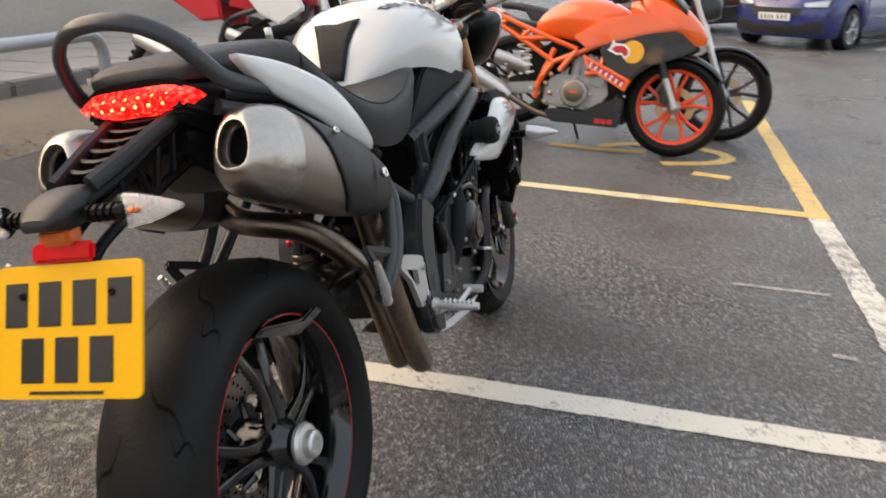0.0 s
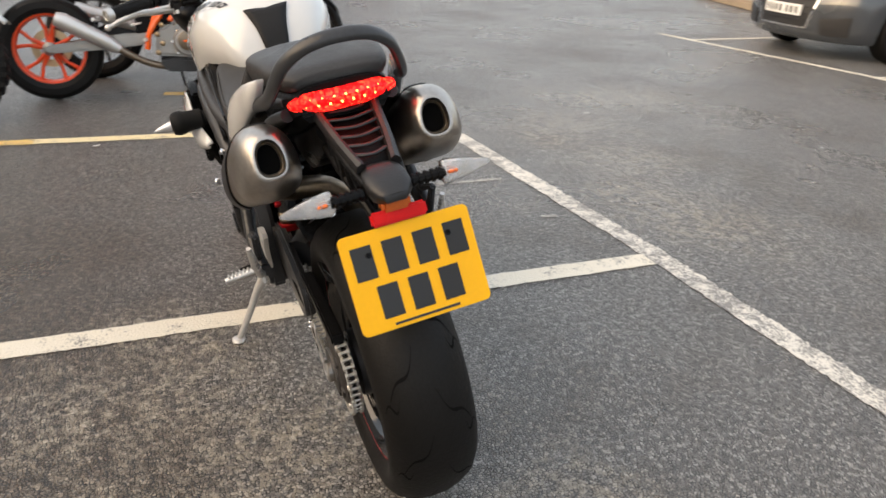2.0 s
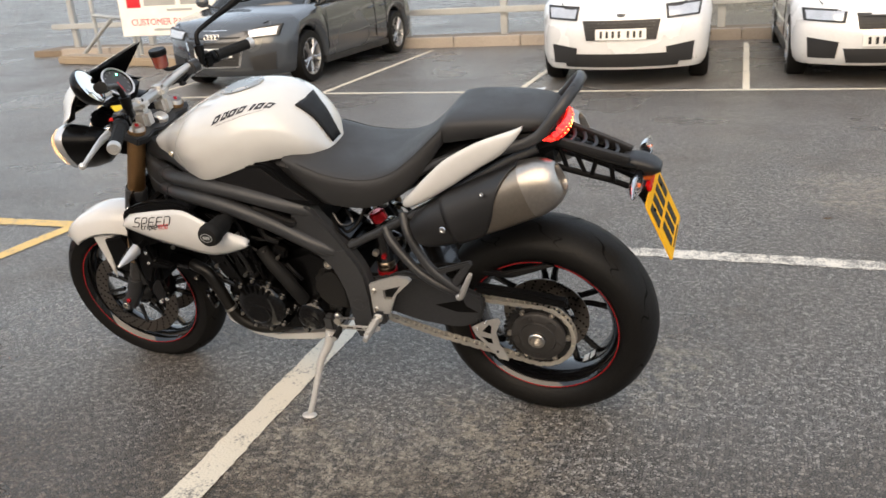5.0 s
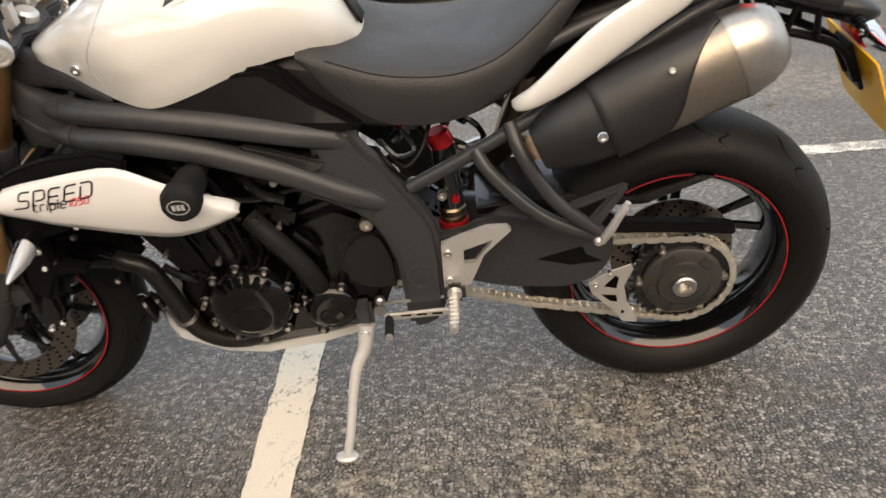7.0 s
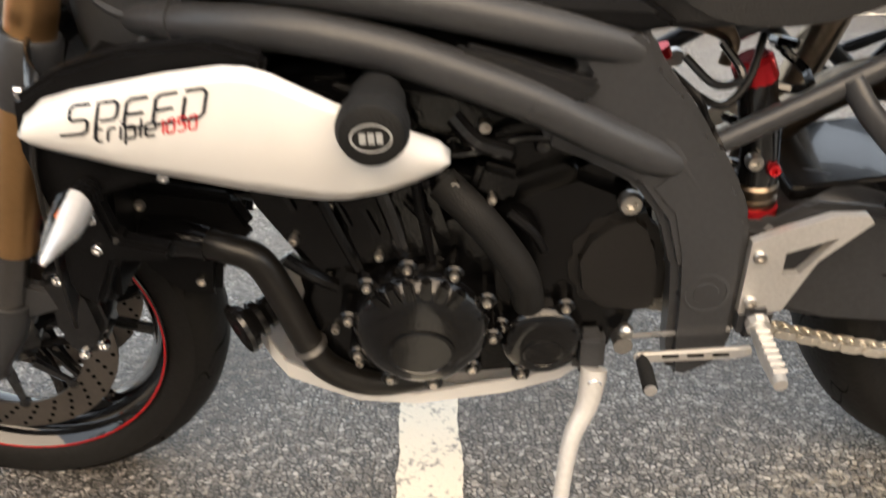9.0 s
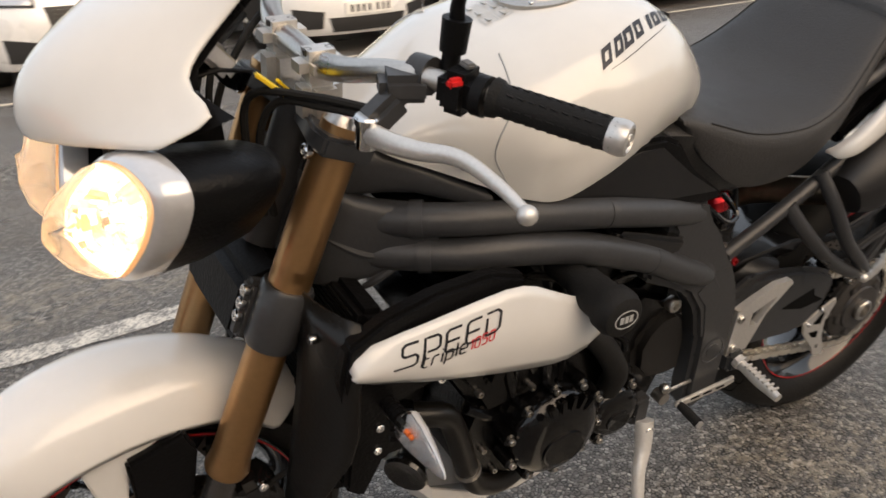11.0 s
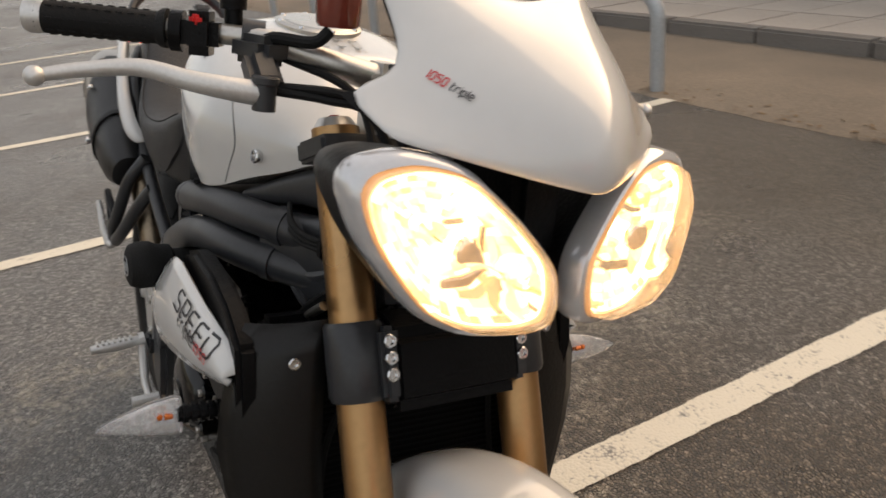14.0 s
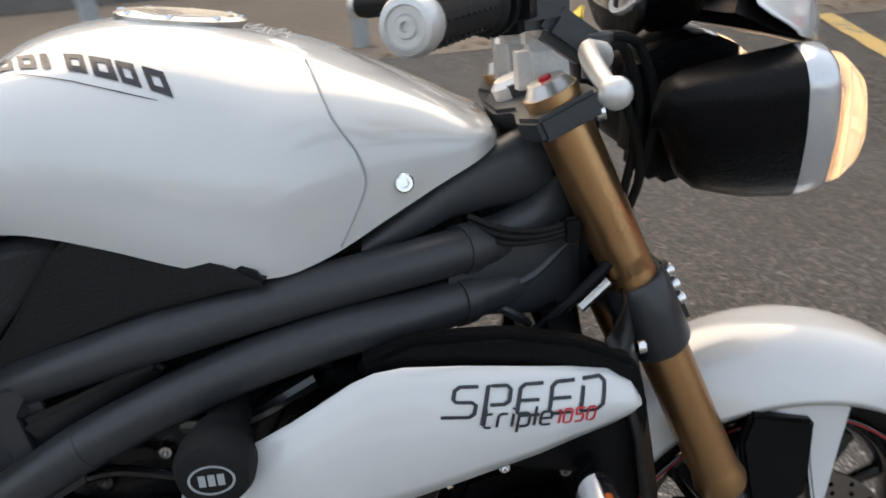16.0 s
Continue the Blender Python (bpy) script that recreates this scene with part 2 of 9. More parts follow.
decal_dark = mat("decal_dark", (0.03, 0.03, 0.035), 0.35, 0.4)
decal_red = mat("decal_red", (0.55, 0.02, 0.03), 0.35)
decal_grey = mat("decal_grey", (0.35, 0.36, 0.36), 0.4)
hole_dark = mat("hole_dark", (0.002, 0.002, 0.002), 0.9)
fluid_red = mat("fluid_brown", (0.20, 0.04, 0.025), 0.2, 0, 0.15, coat=0.6)
yellow_tag = mat("yellow_plastic", (0.75, 0.55, 0.01), 0.5)
switch_red = mat("switch_red", (0.6, 0.02, 0.02), 0.35)
mirror_glass = mat("mirror_glass", (0.85, 0.87, 0.88), 0.02, 1.0, 0.0, rvary=0.0)


def hazed_lens(name, haze):
    """A clear plastic lens with some translucent white mixed in, to stand for the glow of its lamp."""
    m = glass(name, (1, 1, 1), 0.03, 1.13)
    n, l = m.node_tree.nodes, m.node_tree.links
    t, x = n.new("ShaderNodeBsdfTranslucent"), n.new("ShaderNodeMixShader")
    t.inputs["Color"].default_value = (.95, .90, .82, 1)
    x.inputs[0].default_value = haze
    out = n["Material Output"]
    l.new(out.inputs["Surface"].links[0].from_socket, x.inputs[1])
    l.new(t.outputs[0], x.inputs[2])
    l.new(x.outputs[0], out.inputs["Surface"])
    return m


lens_clear = hazed_lens("clear_lens", 0.10)
lens_thin = glass("thin_clear_lens", (1, 1, 1), 0.02, 1.13)
lens_silver = mat("silver_lens", (0.68, 0.68, 0.68), 0.14, 0.9, 0.5, 80, 1.0, coat=0.3)
lens_red = mat("red_lens", (0.62, 0.008, 0.008), 0.3, 0, 0.15, 60)
amber = mat("amber_bulb", (0.62, 0.13, 0.02), 0.2)
lamp_core = glow("headlamp_filament", (1.0, 0.72, 0.40), 22.0)


def mottled_glow(name, low, high, scale):
    """A lit lens whose many small facets differ in brightness."""
    m = bpy.data.materials.new(name)
    m.use_nodes = True
    n, l = m.node_tree.nodes, m.node_tree.links
    p = n["Principled BSDF"]
    p.inputs["Base Color"].default_value, p.inputs["Roughness"].default_value = (.45, .01, .01, 1), .15
    tc, v, sp, r, c = (n.new("ShaderNode" + k) for k in ("TexCoord", "TexVoronoi", "SeparateColor", "MapRange", "ValToRGB"))
    v.inputs["Scale"].default_value = scale
    r.inputs["From Min"].default_value, r.inputs["From Max"].default_value, r.inputs["To Min"].default_value, r.inputs["To Max"].default_value = .35, 1.0, low, high
    c.color_ramp.elements[0].position, c.color_ramp.elements[0].color = .55, (1, .006, .008, 1)
    c.color_ramp.elements[1].position, c.color_ramp.elements[1].color = 1.0, (1, .035, .012, 1)
    l.new(tc.outputs["Object"], v.inputs["Vector"])
    l.new(v.outputs["Color"], sp.inputs[0])
    l.new(sp.outputs[0], r.inputs["Value"])
    l.new(sp.outputs[0], c.inputs[0])
    l.new(c.outputs[0], p.inputs["Emission Color"])
    l.new(r.outputs[0], p.inputs["Emission Strength"])
    return m


tail_glow = mottled_glow("tail_lamp_light", 0.35, 2.6, 210.0)
tail_led = glow("tail_lamp_led", (1.0, 0.20, 0.04), 6.0, (0.6, 0.1, 0.05))
reflector = mat("reflector_chrome", (0.8, 0.78, 0.74), 0.12, 1.0)
shroud_silver = mat("lamp_rim_silver", (0.62, 0.62, 0.63), 0.2, 0.45, 0.05, coat=0.8)
dial_face = mat("dial_face", (0.05, 0.05, 0.055), 0.5)
lcd_face = mat("lcd_face", (0.30, 0.29, 0.26), 0.3)
green_led = glow("green_led", (0.1, 1.0, 0.5), 4.0)

# duller sheen of the dark, dusty surfaces
for key, level in (("black_plastic", .13), ("red_lens", .15), ("plate_yellow", .2), ("engine_black", .34), ("tyre_rubber", .20), ("header_pipe_black", .35), ("rim_gloss_black", .55), ("seat_vinyl", .3), ("seat_side_vinyl", .2), ("grip_rubber", .2), ("groove_black", .1), ("hole_dark", .05), ("satin_black_metal", .42), ("gloss_black", .4)):
    MATS[key].node_tree.nodes["Principled BSDF"].inputs["Specular IOR Level"].default_value = level


# ---- ground ----


def asphalt_material():
    m = bpy.data.materials.new("damp_asphalt")
    m.use_nodes = True
    n, l = m.node_tree.nodes, m.node_tree.links
    p = n["Principled BSDF"]
    tc = n.new("ShaderNodeTexCoord")

    def noise_at(scale, detail=4.0, rough=0.55):
        q = n.new("ShaderNodeTexNoise")
        q.inputs["Scale"].default_value, q.inputs["Detail"].default_value, q.inputs["Roughness"].default_value = scale, detail, rough
        l.new(tc.outputs["Object"], q.inputs["Vector"])
        return q.outputs["Fac"]

    def rng(src, a, b, c, d):
        q = n.new("ShaderNodeMapRange")
        for key, v in zip(("From Min", "From Max", "To Min", "To Max"), (a, b, c, d)):
            q.inputs[key].default_value = v
        l.new(src, q.inputs["Value"])
        return q.outputs[0]

    def mixc(fac, a, b):
        q = n.new("ShaderNodeMix")
        q.data_type = 'RGBA'
        l.new(fac, q.inputs[0])
        for s, v in ((q.inputs[6], a), (q.inputs[7], b)):
            if isinstance(v, tuple):
                s.default_value = (*v, 1)
            else:
                l.new(v, s)
        return q.outputs[2]

    # rounded stones of mixed size, their outlines bent by fine noise
    bend = n.new("ShaderNodeTexNoise")
    bend.inputs["Scale"].default_value, bend.inputs["Detail"].default_value = 95.0, 3.0
    l.new(tc.outputs["Object"], bend.inputs["Vector"])
    bent = n.new("ShaderNodeVectorMath")
    bent.operation = 'MULTIPLY_ADD'
    bent.inputs[1].default_value = (0.006, 0.006, 0.0)
    l.new(bend.outputs["Color"], bent.inputs[0])
    l.new(tc.outputs["Object"], bent.inputs[2])
    stones, small = n.new("ShaderNodeTexVoronoi"), n.new("ShaderNodeTexVoronoi")
    for q, k in ((stones, 105.0), (small, 240.0)):
        q.voronoi_dimensions = '2D'
        q.inputs["Scale"].default_value, q.inputs["Randomness"].default_value = k, 1.0
        l.new(bent.outputs[0], q.inputs["Vector"])
    sep = n.new("ShaderNodeSeparateColor")
    l.new(stones.outputs["Color"], sep.inputs[0])
    pw = n.new("ShaderNodeMath")
    pw.operation = 'POWER'
    pw.inputs[1].default_value = 2.2
    l.new(sep.outputs[0], pw.inputs[0])
    speckle = rng(noise_at(520.0, 2.0), 0.35, 0.65, -0.24, 0.24)
    gr = n.new("ShaderNodeMath")
    gr.operation, gr.use_clamp = 'ADD', True
    l.new(pw.outputs[0], gr.inputs[0])
    l.new(speckle, gr.inputs[1])
    grain = gr.outputs[0]
    base = mixc(grain, (0.138, 0.132, 0.124), (0.54, 0.517, 0.488))
    warp = n.new("ShaderNodeTexNoise")
    warp.inputs["Scale"].default_value, warp.inputs["Detail"].default_value = 3.0, 4.0
    l.new(tc.outputs["Object"], warp.inputs["Vector"])
    wv = n.new("ShaderNodeVectorMath")
    wv.operation = 'MULTIPLY_ADD'
    wv.inputs[1].default_value = (0.7, 0.7, 0.0)
    l.new(warp.outputs["Color"], wv.inputs[0])
    l.new(tc.outputs["Object"], wv.inputs[2])
    # brownish damp drifts
    brown = rng(noise_at(1.1, 5.0, 0.65), 0.50, 0.68, 0.0, 0.75)
    for x, y, r in ((2.2, 2.0, 2.0), (-.6, 2.5, 1.7), (-.9, .9, .9), (.9, .9, .7), (1.5, 1.1, .9), (.2, .8, .6)):
        dd = n.new("ShaderNodeVectorMath")
        dd.operation = 'DISTANCE'
        dd.inputs[1].default_value = (x + .35, y + .35, 0)
        l.new(wv.outputs[0], dd.inputs[0])
        near = rng(dd.outputs["Value"], r * .4, r * 1.1, 0.85, 0.0)
        mx = n.new("ShaderNodeMath")
        mx.operation = 'MAXIMUM'
        l.new(brown, mx.inputs[0])
        l.new(near, mx.inputs[1])
        brown = mx.outputs[0]
    base = mixc(brown, base, mixc(grain, (0.076, 0.056, 0.036), (0.255, 0.193, 0.132)))
    # pale worn patches where bare stones show
    worn = rng(noise_at(0.9, 5.0, 0.7), 0.58, 0.70, 0.0, 0.45)
    for x, y, r in ((-.30, -.22, .28), (.12, .32, .34), (.42, .80, .34), (2.62, -1.72, .42), (1.15, -1.70, .45), (-.30, 1.65, .50), (.28, 1.20, .38), (3.4, -2.6, .6), (-1.2, -2.4, .5), (.40, .52, .42), (-.12, .72, .40), (.75, .45, .30), (2.10, -1.92, .40), (2.85, -2.0, .45), (1.60, -1.62, .35)):
        dd = n.new("ShaderNodeVectorMath")
        dd.operation = 'DISTANCE'
        dd.inputs[1].default_value = (x + .35, y + .35, 0)
        l.new(wv.outputs[0], dd.inputs[0])
        near = rng(dd.outputs["Value"], r * .35, r * 1.1, 1.0, 0.0)
        mx = n.new("ShaderNodeMath")
        mx.operation = 'MAXIMUM'
        l.new(worn, mx.inputs[0])
        l.new(near, mx.inputs[1])
        worn = mx.outputs[0]
    worn2 = rng(noise_at(17.0, 8.0, 0.8), 0.46, 0.55, 0.0, 1.0)
    mul = n.new("ShaderNodeMath")
    mul.operation = 'MULTIPLY'
    l.new(worn, mul.inputs[0])
    l.new(worn2, mul.inputs[1])
    half = n.new("ShaderNodeMath")
    half.operation = 'MULTIPLY'
    half.inputs[1].default_value = 0.80
    l.new(mul.outputs[0], half.inputs[0])
    base = mixc(half.outputs[0], base, mixc(grain, (0.33, 0.288, 0.222), (0.56, 0.50, 0.40)))
    # thin dark gaps between the stones, closed here and there by a film of dirt
    edge = n.new("ShaderNodeTexVoronoi")
    edge.voronoi_dimensions, edge.feature = '2D', 'DISTANCE_TO_EDGE'
    edge.inputs["Scale"].default_value, edge.inputs["Randomness"].default_value = 105.0, 1.0
    l.new(bent.outputs[0], edge.inputs["Vector"])
    wide = rng(noise_at(55.0, 3.0, 0.6), 0.36, 0.66, -0.02, 0.22)
    closed = n.new("ShaderNodeMath")
    closed.operation = 'MULTIPLY_ADD'
    closed.inputs[1].default_value = -0.085
    l.new(mul.outputs[0], closed.inputs[0])
    l.new(wide, closed.inputs[2])
    gap = n.new("ShaderNodeMath")
    gap.operation = 'SUBTRACT'
    l.new(edge.outputs["Distance"], gap.inputs[0])
    l.new(closed.outputs[0], gap.inputs[1])
    gaps = rng(gap.outputs[0], -0.01, 0.05, 1.0, 0.0)
    base = mixc(gaps, base, (0.022, 0.020, 0.018))
    broad = rng(noise_at(0.45, 3.0), 0.35, 0.7, 0.0, 0.30)
    base = mixc(broad, base, (0.17, 0.165, 0.16))
    l.new(base, p.inputs["Base Color"])
    wet = rng(noise_at(0.8, 4.0), 0.35, 0.68, 0.42, 0.22)
    l.new(wet, p.inputs["Roughness"])
    p.inputs["Specular IOR Level"].default_value = 0.6
    top_ = rng(gap.outputs[0], 0.0, 0.16, 0.0, 1.0)
    h = n.new("ShaderNodeMath")
    h.operation = 'MULTIPLY_ADD'
    h.inputs[1].default_value = 0.55
    l.new(sep.outputs[1], h.inputs[0])
    l.new(top_, h.inputs[2])
    h2 = n.new("ShaderNodeMath")
    h2.operation = 'MULTIPLY_ADD'
    h2.inputs[1].default_value = -0.35
    l.new(small.outputs["Distance"], h2.inputs[0])
    l.new(h.outputs[0], h2.inputs[2])
    bp = n.new("ShaderNodeBump")
    bp.inputs["Strength"].default_value, bp.inputs["Distance"].default_value = 0.95, 0.0048
    l.new(h2.outputs[0], bp.inputs["Height"])
    l.new(bp.outputs[0], p.inputs["Normal"])
    return m


def line_material(name, colour, wear):
    """Road paint worn through to the stones."""
    m = bpy.data.materials.new(name)
    m.use_nodes = True
    n, l = m.node_tree.nodes, m.node_tree.links
    p = n["Principled BSDF"]
    tc = n.new("ShaderNodeTexCoord")
    q = n.new("ShaderNodeTexNoise")
    q.inputs["Scale"].default_value, q.inputs["Detail"].default_value, q.inputs["Roughness"].default_value = 14.0, 8.0, 0.8
    v = n.new("ShaderNodeTexVoronoi")
    v.inputs["Scale"].default_value = 120.0
    for o in (q, v):
        l.new(tc.outputs["Object"], o.inputs["Vector"])
    s = n.new("ShaderNodeMath")
    s.operation = 'MULTIPLY_ADD'
    s.inputs[1].default_value = 0.28
    l.new(v.outputs["Distance"], s.inputs[0])
    l.new(q.outputs["Fac"], s.inputs[2])
    big = n.new("ShaderNodeTexNoise")
    big.inputs["Scale"].default_value, big.inputs["Detail"].default_value = 2.2, 3.0
    l.new(tc.outputs["Object"], big.inputs["Vector"])
    s2 = n.new("ShaderNodeMath")
    s2.operation = 'MULTIPLY_ADD'
    s2.inputs[1].default_value = 0.35
    l.new(big.outputs["Fac"], s2.inputs[0])
    l.new(s.outputs[0], s2.inputs[2])
    r = n.new("ShaderNodeMapRange")
    r.inputs["From Min"].default_value, r.inputs["From Max"].default_value = wear + .16, wear + 0.30
    l.new(s2.outputs[0], r.inputs["Value"])
    c = n.new("ShaderNodeMix")
    c.data_type = 'RGBA'
    c.inputs[6].default_value, c.inputs[7].default_value = (*colour, 1), (0.20, 0.19, 0.175, 1)
    l.new(r.outputs[0], c.inputs[0])
    l.new(c.outputs[2], p.inputs["Base Color"])
    p.inputs["Roughness"].default_value = 0.55
    bp = n.new("ShaderNodeBump")
    bp.invert = True
    bp.inputs["Strength"].default_value, bp.inputs["Distance"].default_value = 0.5, 0.003
    l.new(v.outputs["Distance"], bp.inputs["Height"])
    l.new(bp.outputs[0], p.inputs["Normal"])
    return m


asphalt = asphalt_material()
white_line = line_material("white_road_paint", (0.70, 0.645, 0.53), 0.73)
worn_line = line_material("worn_white_road_paint", (0.68, 0.64, 0.56), 0.60)
yellow_line = line_material("yellow_road_paint", (0.70, 0.475, 0.15), 0.70)
scrape_line = line_material("pale_scrape", (0.40, 0.38, 0.34), 0.60)
cream_line = line_material("faded_yellow_road_paint", (0.74, 0.62, 0.36), 0.72)

bm = bmesh.new()
bmesh.ops.create_grid(bm, x_segments=8, y_segments=8, size=400)
tagged(part("ground", bm, asphalt), "damp grey asphalt of a car park with pale worn patches", "ground", kind="structure")


def ragged(pts, width, mtl, label, step=0.012, z=0.0025, fray=1.0):
    """A painted line with uneven edges."""
    bm = bmesh.new()
    p, q = Vector((*pts[0], 0)), Vector((*pts[1], 0))
    d = (q - p).normalized()
    s = Vector((-d.y, d.x, 0))
    k = max(2, int((q - p).length / step))
    rows = []
    for i in range(k + 1):
        c = p + (q - p) * (i / k)
        w = [width / 2 + 0.006 * noise.noise((c.x * 9 + o, c.y * 9, o)) + fray * 0.004 * noise.noise((c.x * 55 + o, c.y * 55, o)) + (fray - 1) * 0.004 * noise.noise((c.x * 24 + o, c.y * 24, o)) for o in (3.1, 7.7)]
        rows.append((bm.verts.new((c + s * w[0]).to_tuple()[:2] + (z,)), bm.verts.new((c - s * w[1]).to_tuple()[:2] + (z,))))
    for a, b in zip(rows, rows[1:]):
        bm.faces.new((a[0], a[1], b[1], b[0]))
    return tagged(part("road_marking", bm, mtl), label, "road marking", kind="structure")


# the bays of the motorcycles: one long line and cross lines every 2.15 m
LX, LY, LA = 0.90, -1.30, radians(3.3)
LD, LS = Vector((math.cos(LA), math.sin(LA))), Vector((-math.sin(LA), math.cos(LA)))


def bay(u, v):
    q = Vector((LX, LY)) + LD * u + LS * v
    return q.x, q.y


ragged(((-14, -1.38), (-1.4, -1.33)), 0.10, worn_line, "worn white line along the motorcycle bays", fray=2.6)
ragged(((-1.4, -1.33), bay(0.0, 0)), 0.10, worn_line, "worn white line along the motorcycle bays", fray=2.6)
ragged((bay(0.0, 0), bay(2.02, 0)), 0.10, worn_line, "worn white line along the motorcycle bays", fray=2.6)
ragged((bay(2.02, 0.0), bay(5.6, 0.0)), 0.10, yellow_line, "worn yellow line along the motorcycle bays", z=0.003)
for x0, x1, y1 in ((-7.65, -7.75, 2.85), (-5.63, -5.66, 2.9), (-3.57, -3.52, 2.98), (-1.38, -1.49, 3.12)):
    ragged(((x0, -1.29), (x1, y1)), 0.10, white_line, "worn white cross line between motorcycle bays", z=0.003)
ragged(((.884, -1.25), (.786, 3.0)), 0.10, white_line, "worn white cross line between motorcycle bays", z=0.003)
ragged((bay(2.07, 0.05), (2.995, -.55)), 0.09, yellow_line, "worn yellow end of a cross line", z=0.0035)
ragged(((2.995, -.55), (3.075, 1.0)), 0.09, cream_line, "faded yellow stretch of a cross line", z=0.0035)
ragged(((3.075, 1.0), (3.18, 3.1)), 0.09, yellow_line, "worn yellow cross line between motorcycle bays", z=0.0035)


# ---- the motorcycle, in its own upright frame (x ahead, y to its left), leaning on its side stand ----
LEAN = pose(0, 0, 0, -11.115, 0.285, 0)
bike = thing("motorcycle", "white naked motorcycle with twin headlamps leaning on its side stand", "motorcycle", LEAN)
bike.location = (0, -0.0004, 0.002)
STEER = Matrix.Translation((1.19, 0, 0.87)) @ Matrix.Rotation(radians(2.4), 4, Vector((-0.36, 0, 0.933))) @ Matrix.Translation((-1.19, 0, -0.87))


def steered(ob):
    ob.matrix_basis = STEER
    return ob


def mirrored(pts):
    return [(x, -y, z) for x, y, z in pts]


# ---- wheels ----


def wheel(name, centre, r, half, rim_half, label, front):
    """A road wheel: tyre with cut grooves, black cast rim with red pinstripes, ten slim spokes, hub."""
    c = Matrix.Translation(centre)
    tyre_prof = [(0.2185, half * .70), (0.226, half * .82), (0.243, half * .95), (0.262, half), (r - .040, half * .95), (r - .021, half * .78), (r - .008, half * .50), (r - .001, half * .2)]
    prof = tyre_prof + [(a, -b) for a, b in reversed(tyre_prof)] + [(0.2185, 0)]
    bm = bmesh.new()
    lathe(bm, prof, c @ AXLE, 72, True)
    w = part("wheel", bm, rubber, bike, label)
    # grooves
    bm = bmesh.new()
    for k in range(11):
        for s in (1, -1):
            a0 = 2 * math.pi * (k + (0.5 if s > 0 else 0)) / 11
            for part_i, (b0, b1, bend) in enumerate(((0.12, 0.80, 0.34), (0.62, 0.90, 0.10))):
                rows = []
                for i in range(13):
                    f = i / 12
                    wy = s * half * (b0 + (b1 - b0) * f)
                    ang = a0 + bend * f + 0.05 * math.sin(f * 6.0) + part_i * 0.30
                    rr = float(np.interp(abs(wy), [0, half * .2, half * .5, half * .78, half * .95], [r, r - .001, r - .008, r - .021, r - .04])) + 0.0006
                    wd = 0.0040 * (1 - 0.7 * abs(2 * f - 1)) / rr
                    rows.append([bm.verts.new(c @ Vector((rr * math.cos(ang + e * wd), wy, rr * math.sin(ang + e * wd)))) for e in (-1, 1)])
                for p, q in zip(rows, rows[1:]):
                    bm.faces.new((p[0], p[1], q[1], q[0]))
    tagged(part("tread_groove", bm, groove_black, w), kind="stuff")
    # rim barrel and lips
    bm = bmesh.new()
    h = rim_half
    lathe(bm, [(0.2185, h), (0.2205, h + .004), (0.2165, h + .006), (0.207, h - .004), (0.196, h - .022), (0.190, 0.0), (0.196, -h + .022), (0.207, -h + .004), (0.2165, -h - .006), (0.2205, -h - .004), (0.2185, -h), (0.205, 0)], c @ AXLE, 64, True)
    part("rim", bm, rim_black, w, "gloss black cast rim")
    if not front:
        for k in range(2):
            bm = bmesh.new()
            a0 = radians(224 + 8 * k)
            rows = [[c @ Vector((.1880 * math.cos(a0 + o), y, .1880 * math.sin(a0 + o))) for y in (.012, -.004, -.020)] for o in (0, .035, .07, .105)]
            skin(bm, rows, False, False)
            part("rim_sticker", bm, plate_white, w, "small white rim sticker")
    for s in (1, -1):
        bm = bmesh.new()
        lathe(bm, [(0.2170, s * (h + .0063)), (0.2194, s * (h + .0067)), (0.2194, s * (h + .0052)), (0.2170, s * (h + .005))], c @ AXLE, 64, True)
        part("pinstripe", bm, red_line, w, "thin red rim stripe")
    for k in range(5):
        for e in (-1, 1):
            a = 2 * math.pi * k / 5 + 0.35 + (0.3 if front else 0)
            a1 = a + e * 0.20
            y0 = 0.0 if front else -0.045
            bm = bmesh.new()
            p = [(0.030 * math.cos(a + e * .5), y0, 0.030 * math.sin(a + e * .5)), (0.11 * math.cos(a + e * .13), y0 * 1.0, 0.11 * math.sin(a + e * .13)), (0.197 * math.cos(a1), y0 * .6, 0.197 * math.sin(a1))]
            tube(bm, [c @ Vector(q) for q in p], [0.016, 0.0095, 0.011], 8, 4, flat=0.75, up=(0, 1, 0))
            part("spoke", bm, rim_black, w)
    bm = bmesh.new()
    lathe(bm, [(0.030, -.075), (0.034, -.07), (0.048, -.05), (0.042, -.02), (0.042, .02), (0.048, .05), (0.034, .06), (0.030, .065)], c @ AXLE, 32)
    part("hub", bm, black_gloss, w)
    return w


REAR, FRONT = Vector((0.004, 0, 0.314)), Vector((1.436, 0, 0.292))
rw = wheel("rear_wheel", REAR, 0.319, 0.093, 0.066, "wide worn black rear tyre on a black rim", False)
fw = steered(wheel("front_wheel", FRONT, 0.300, 0.061, 0.047, "black front tyre on a black rim", True))

# rear axle nut on the open side
bm = bmesh.new()
lathe(bm, [(0.034, -.085), (0.036, -.092), (0.033, -.098), (0.024, -.100), (0.023, -.112), (0.019, -.116), (0.013, -.116), (0.012, -.105), (0.001, -.105)], Matrix.Translation(REAR) @ AXLE, 24)
part("axle_nut", bm, alloy, rw, "silver wheel nut")


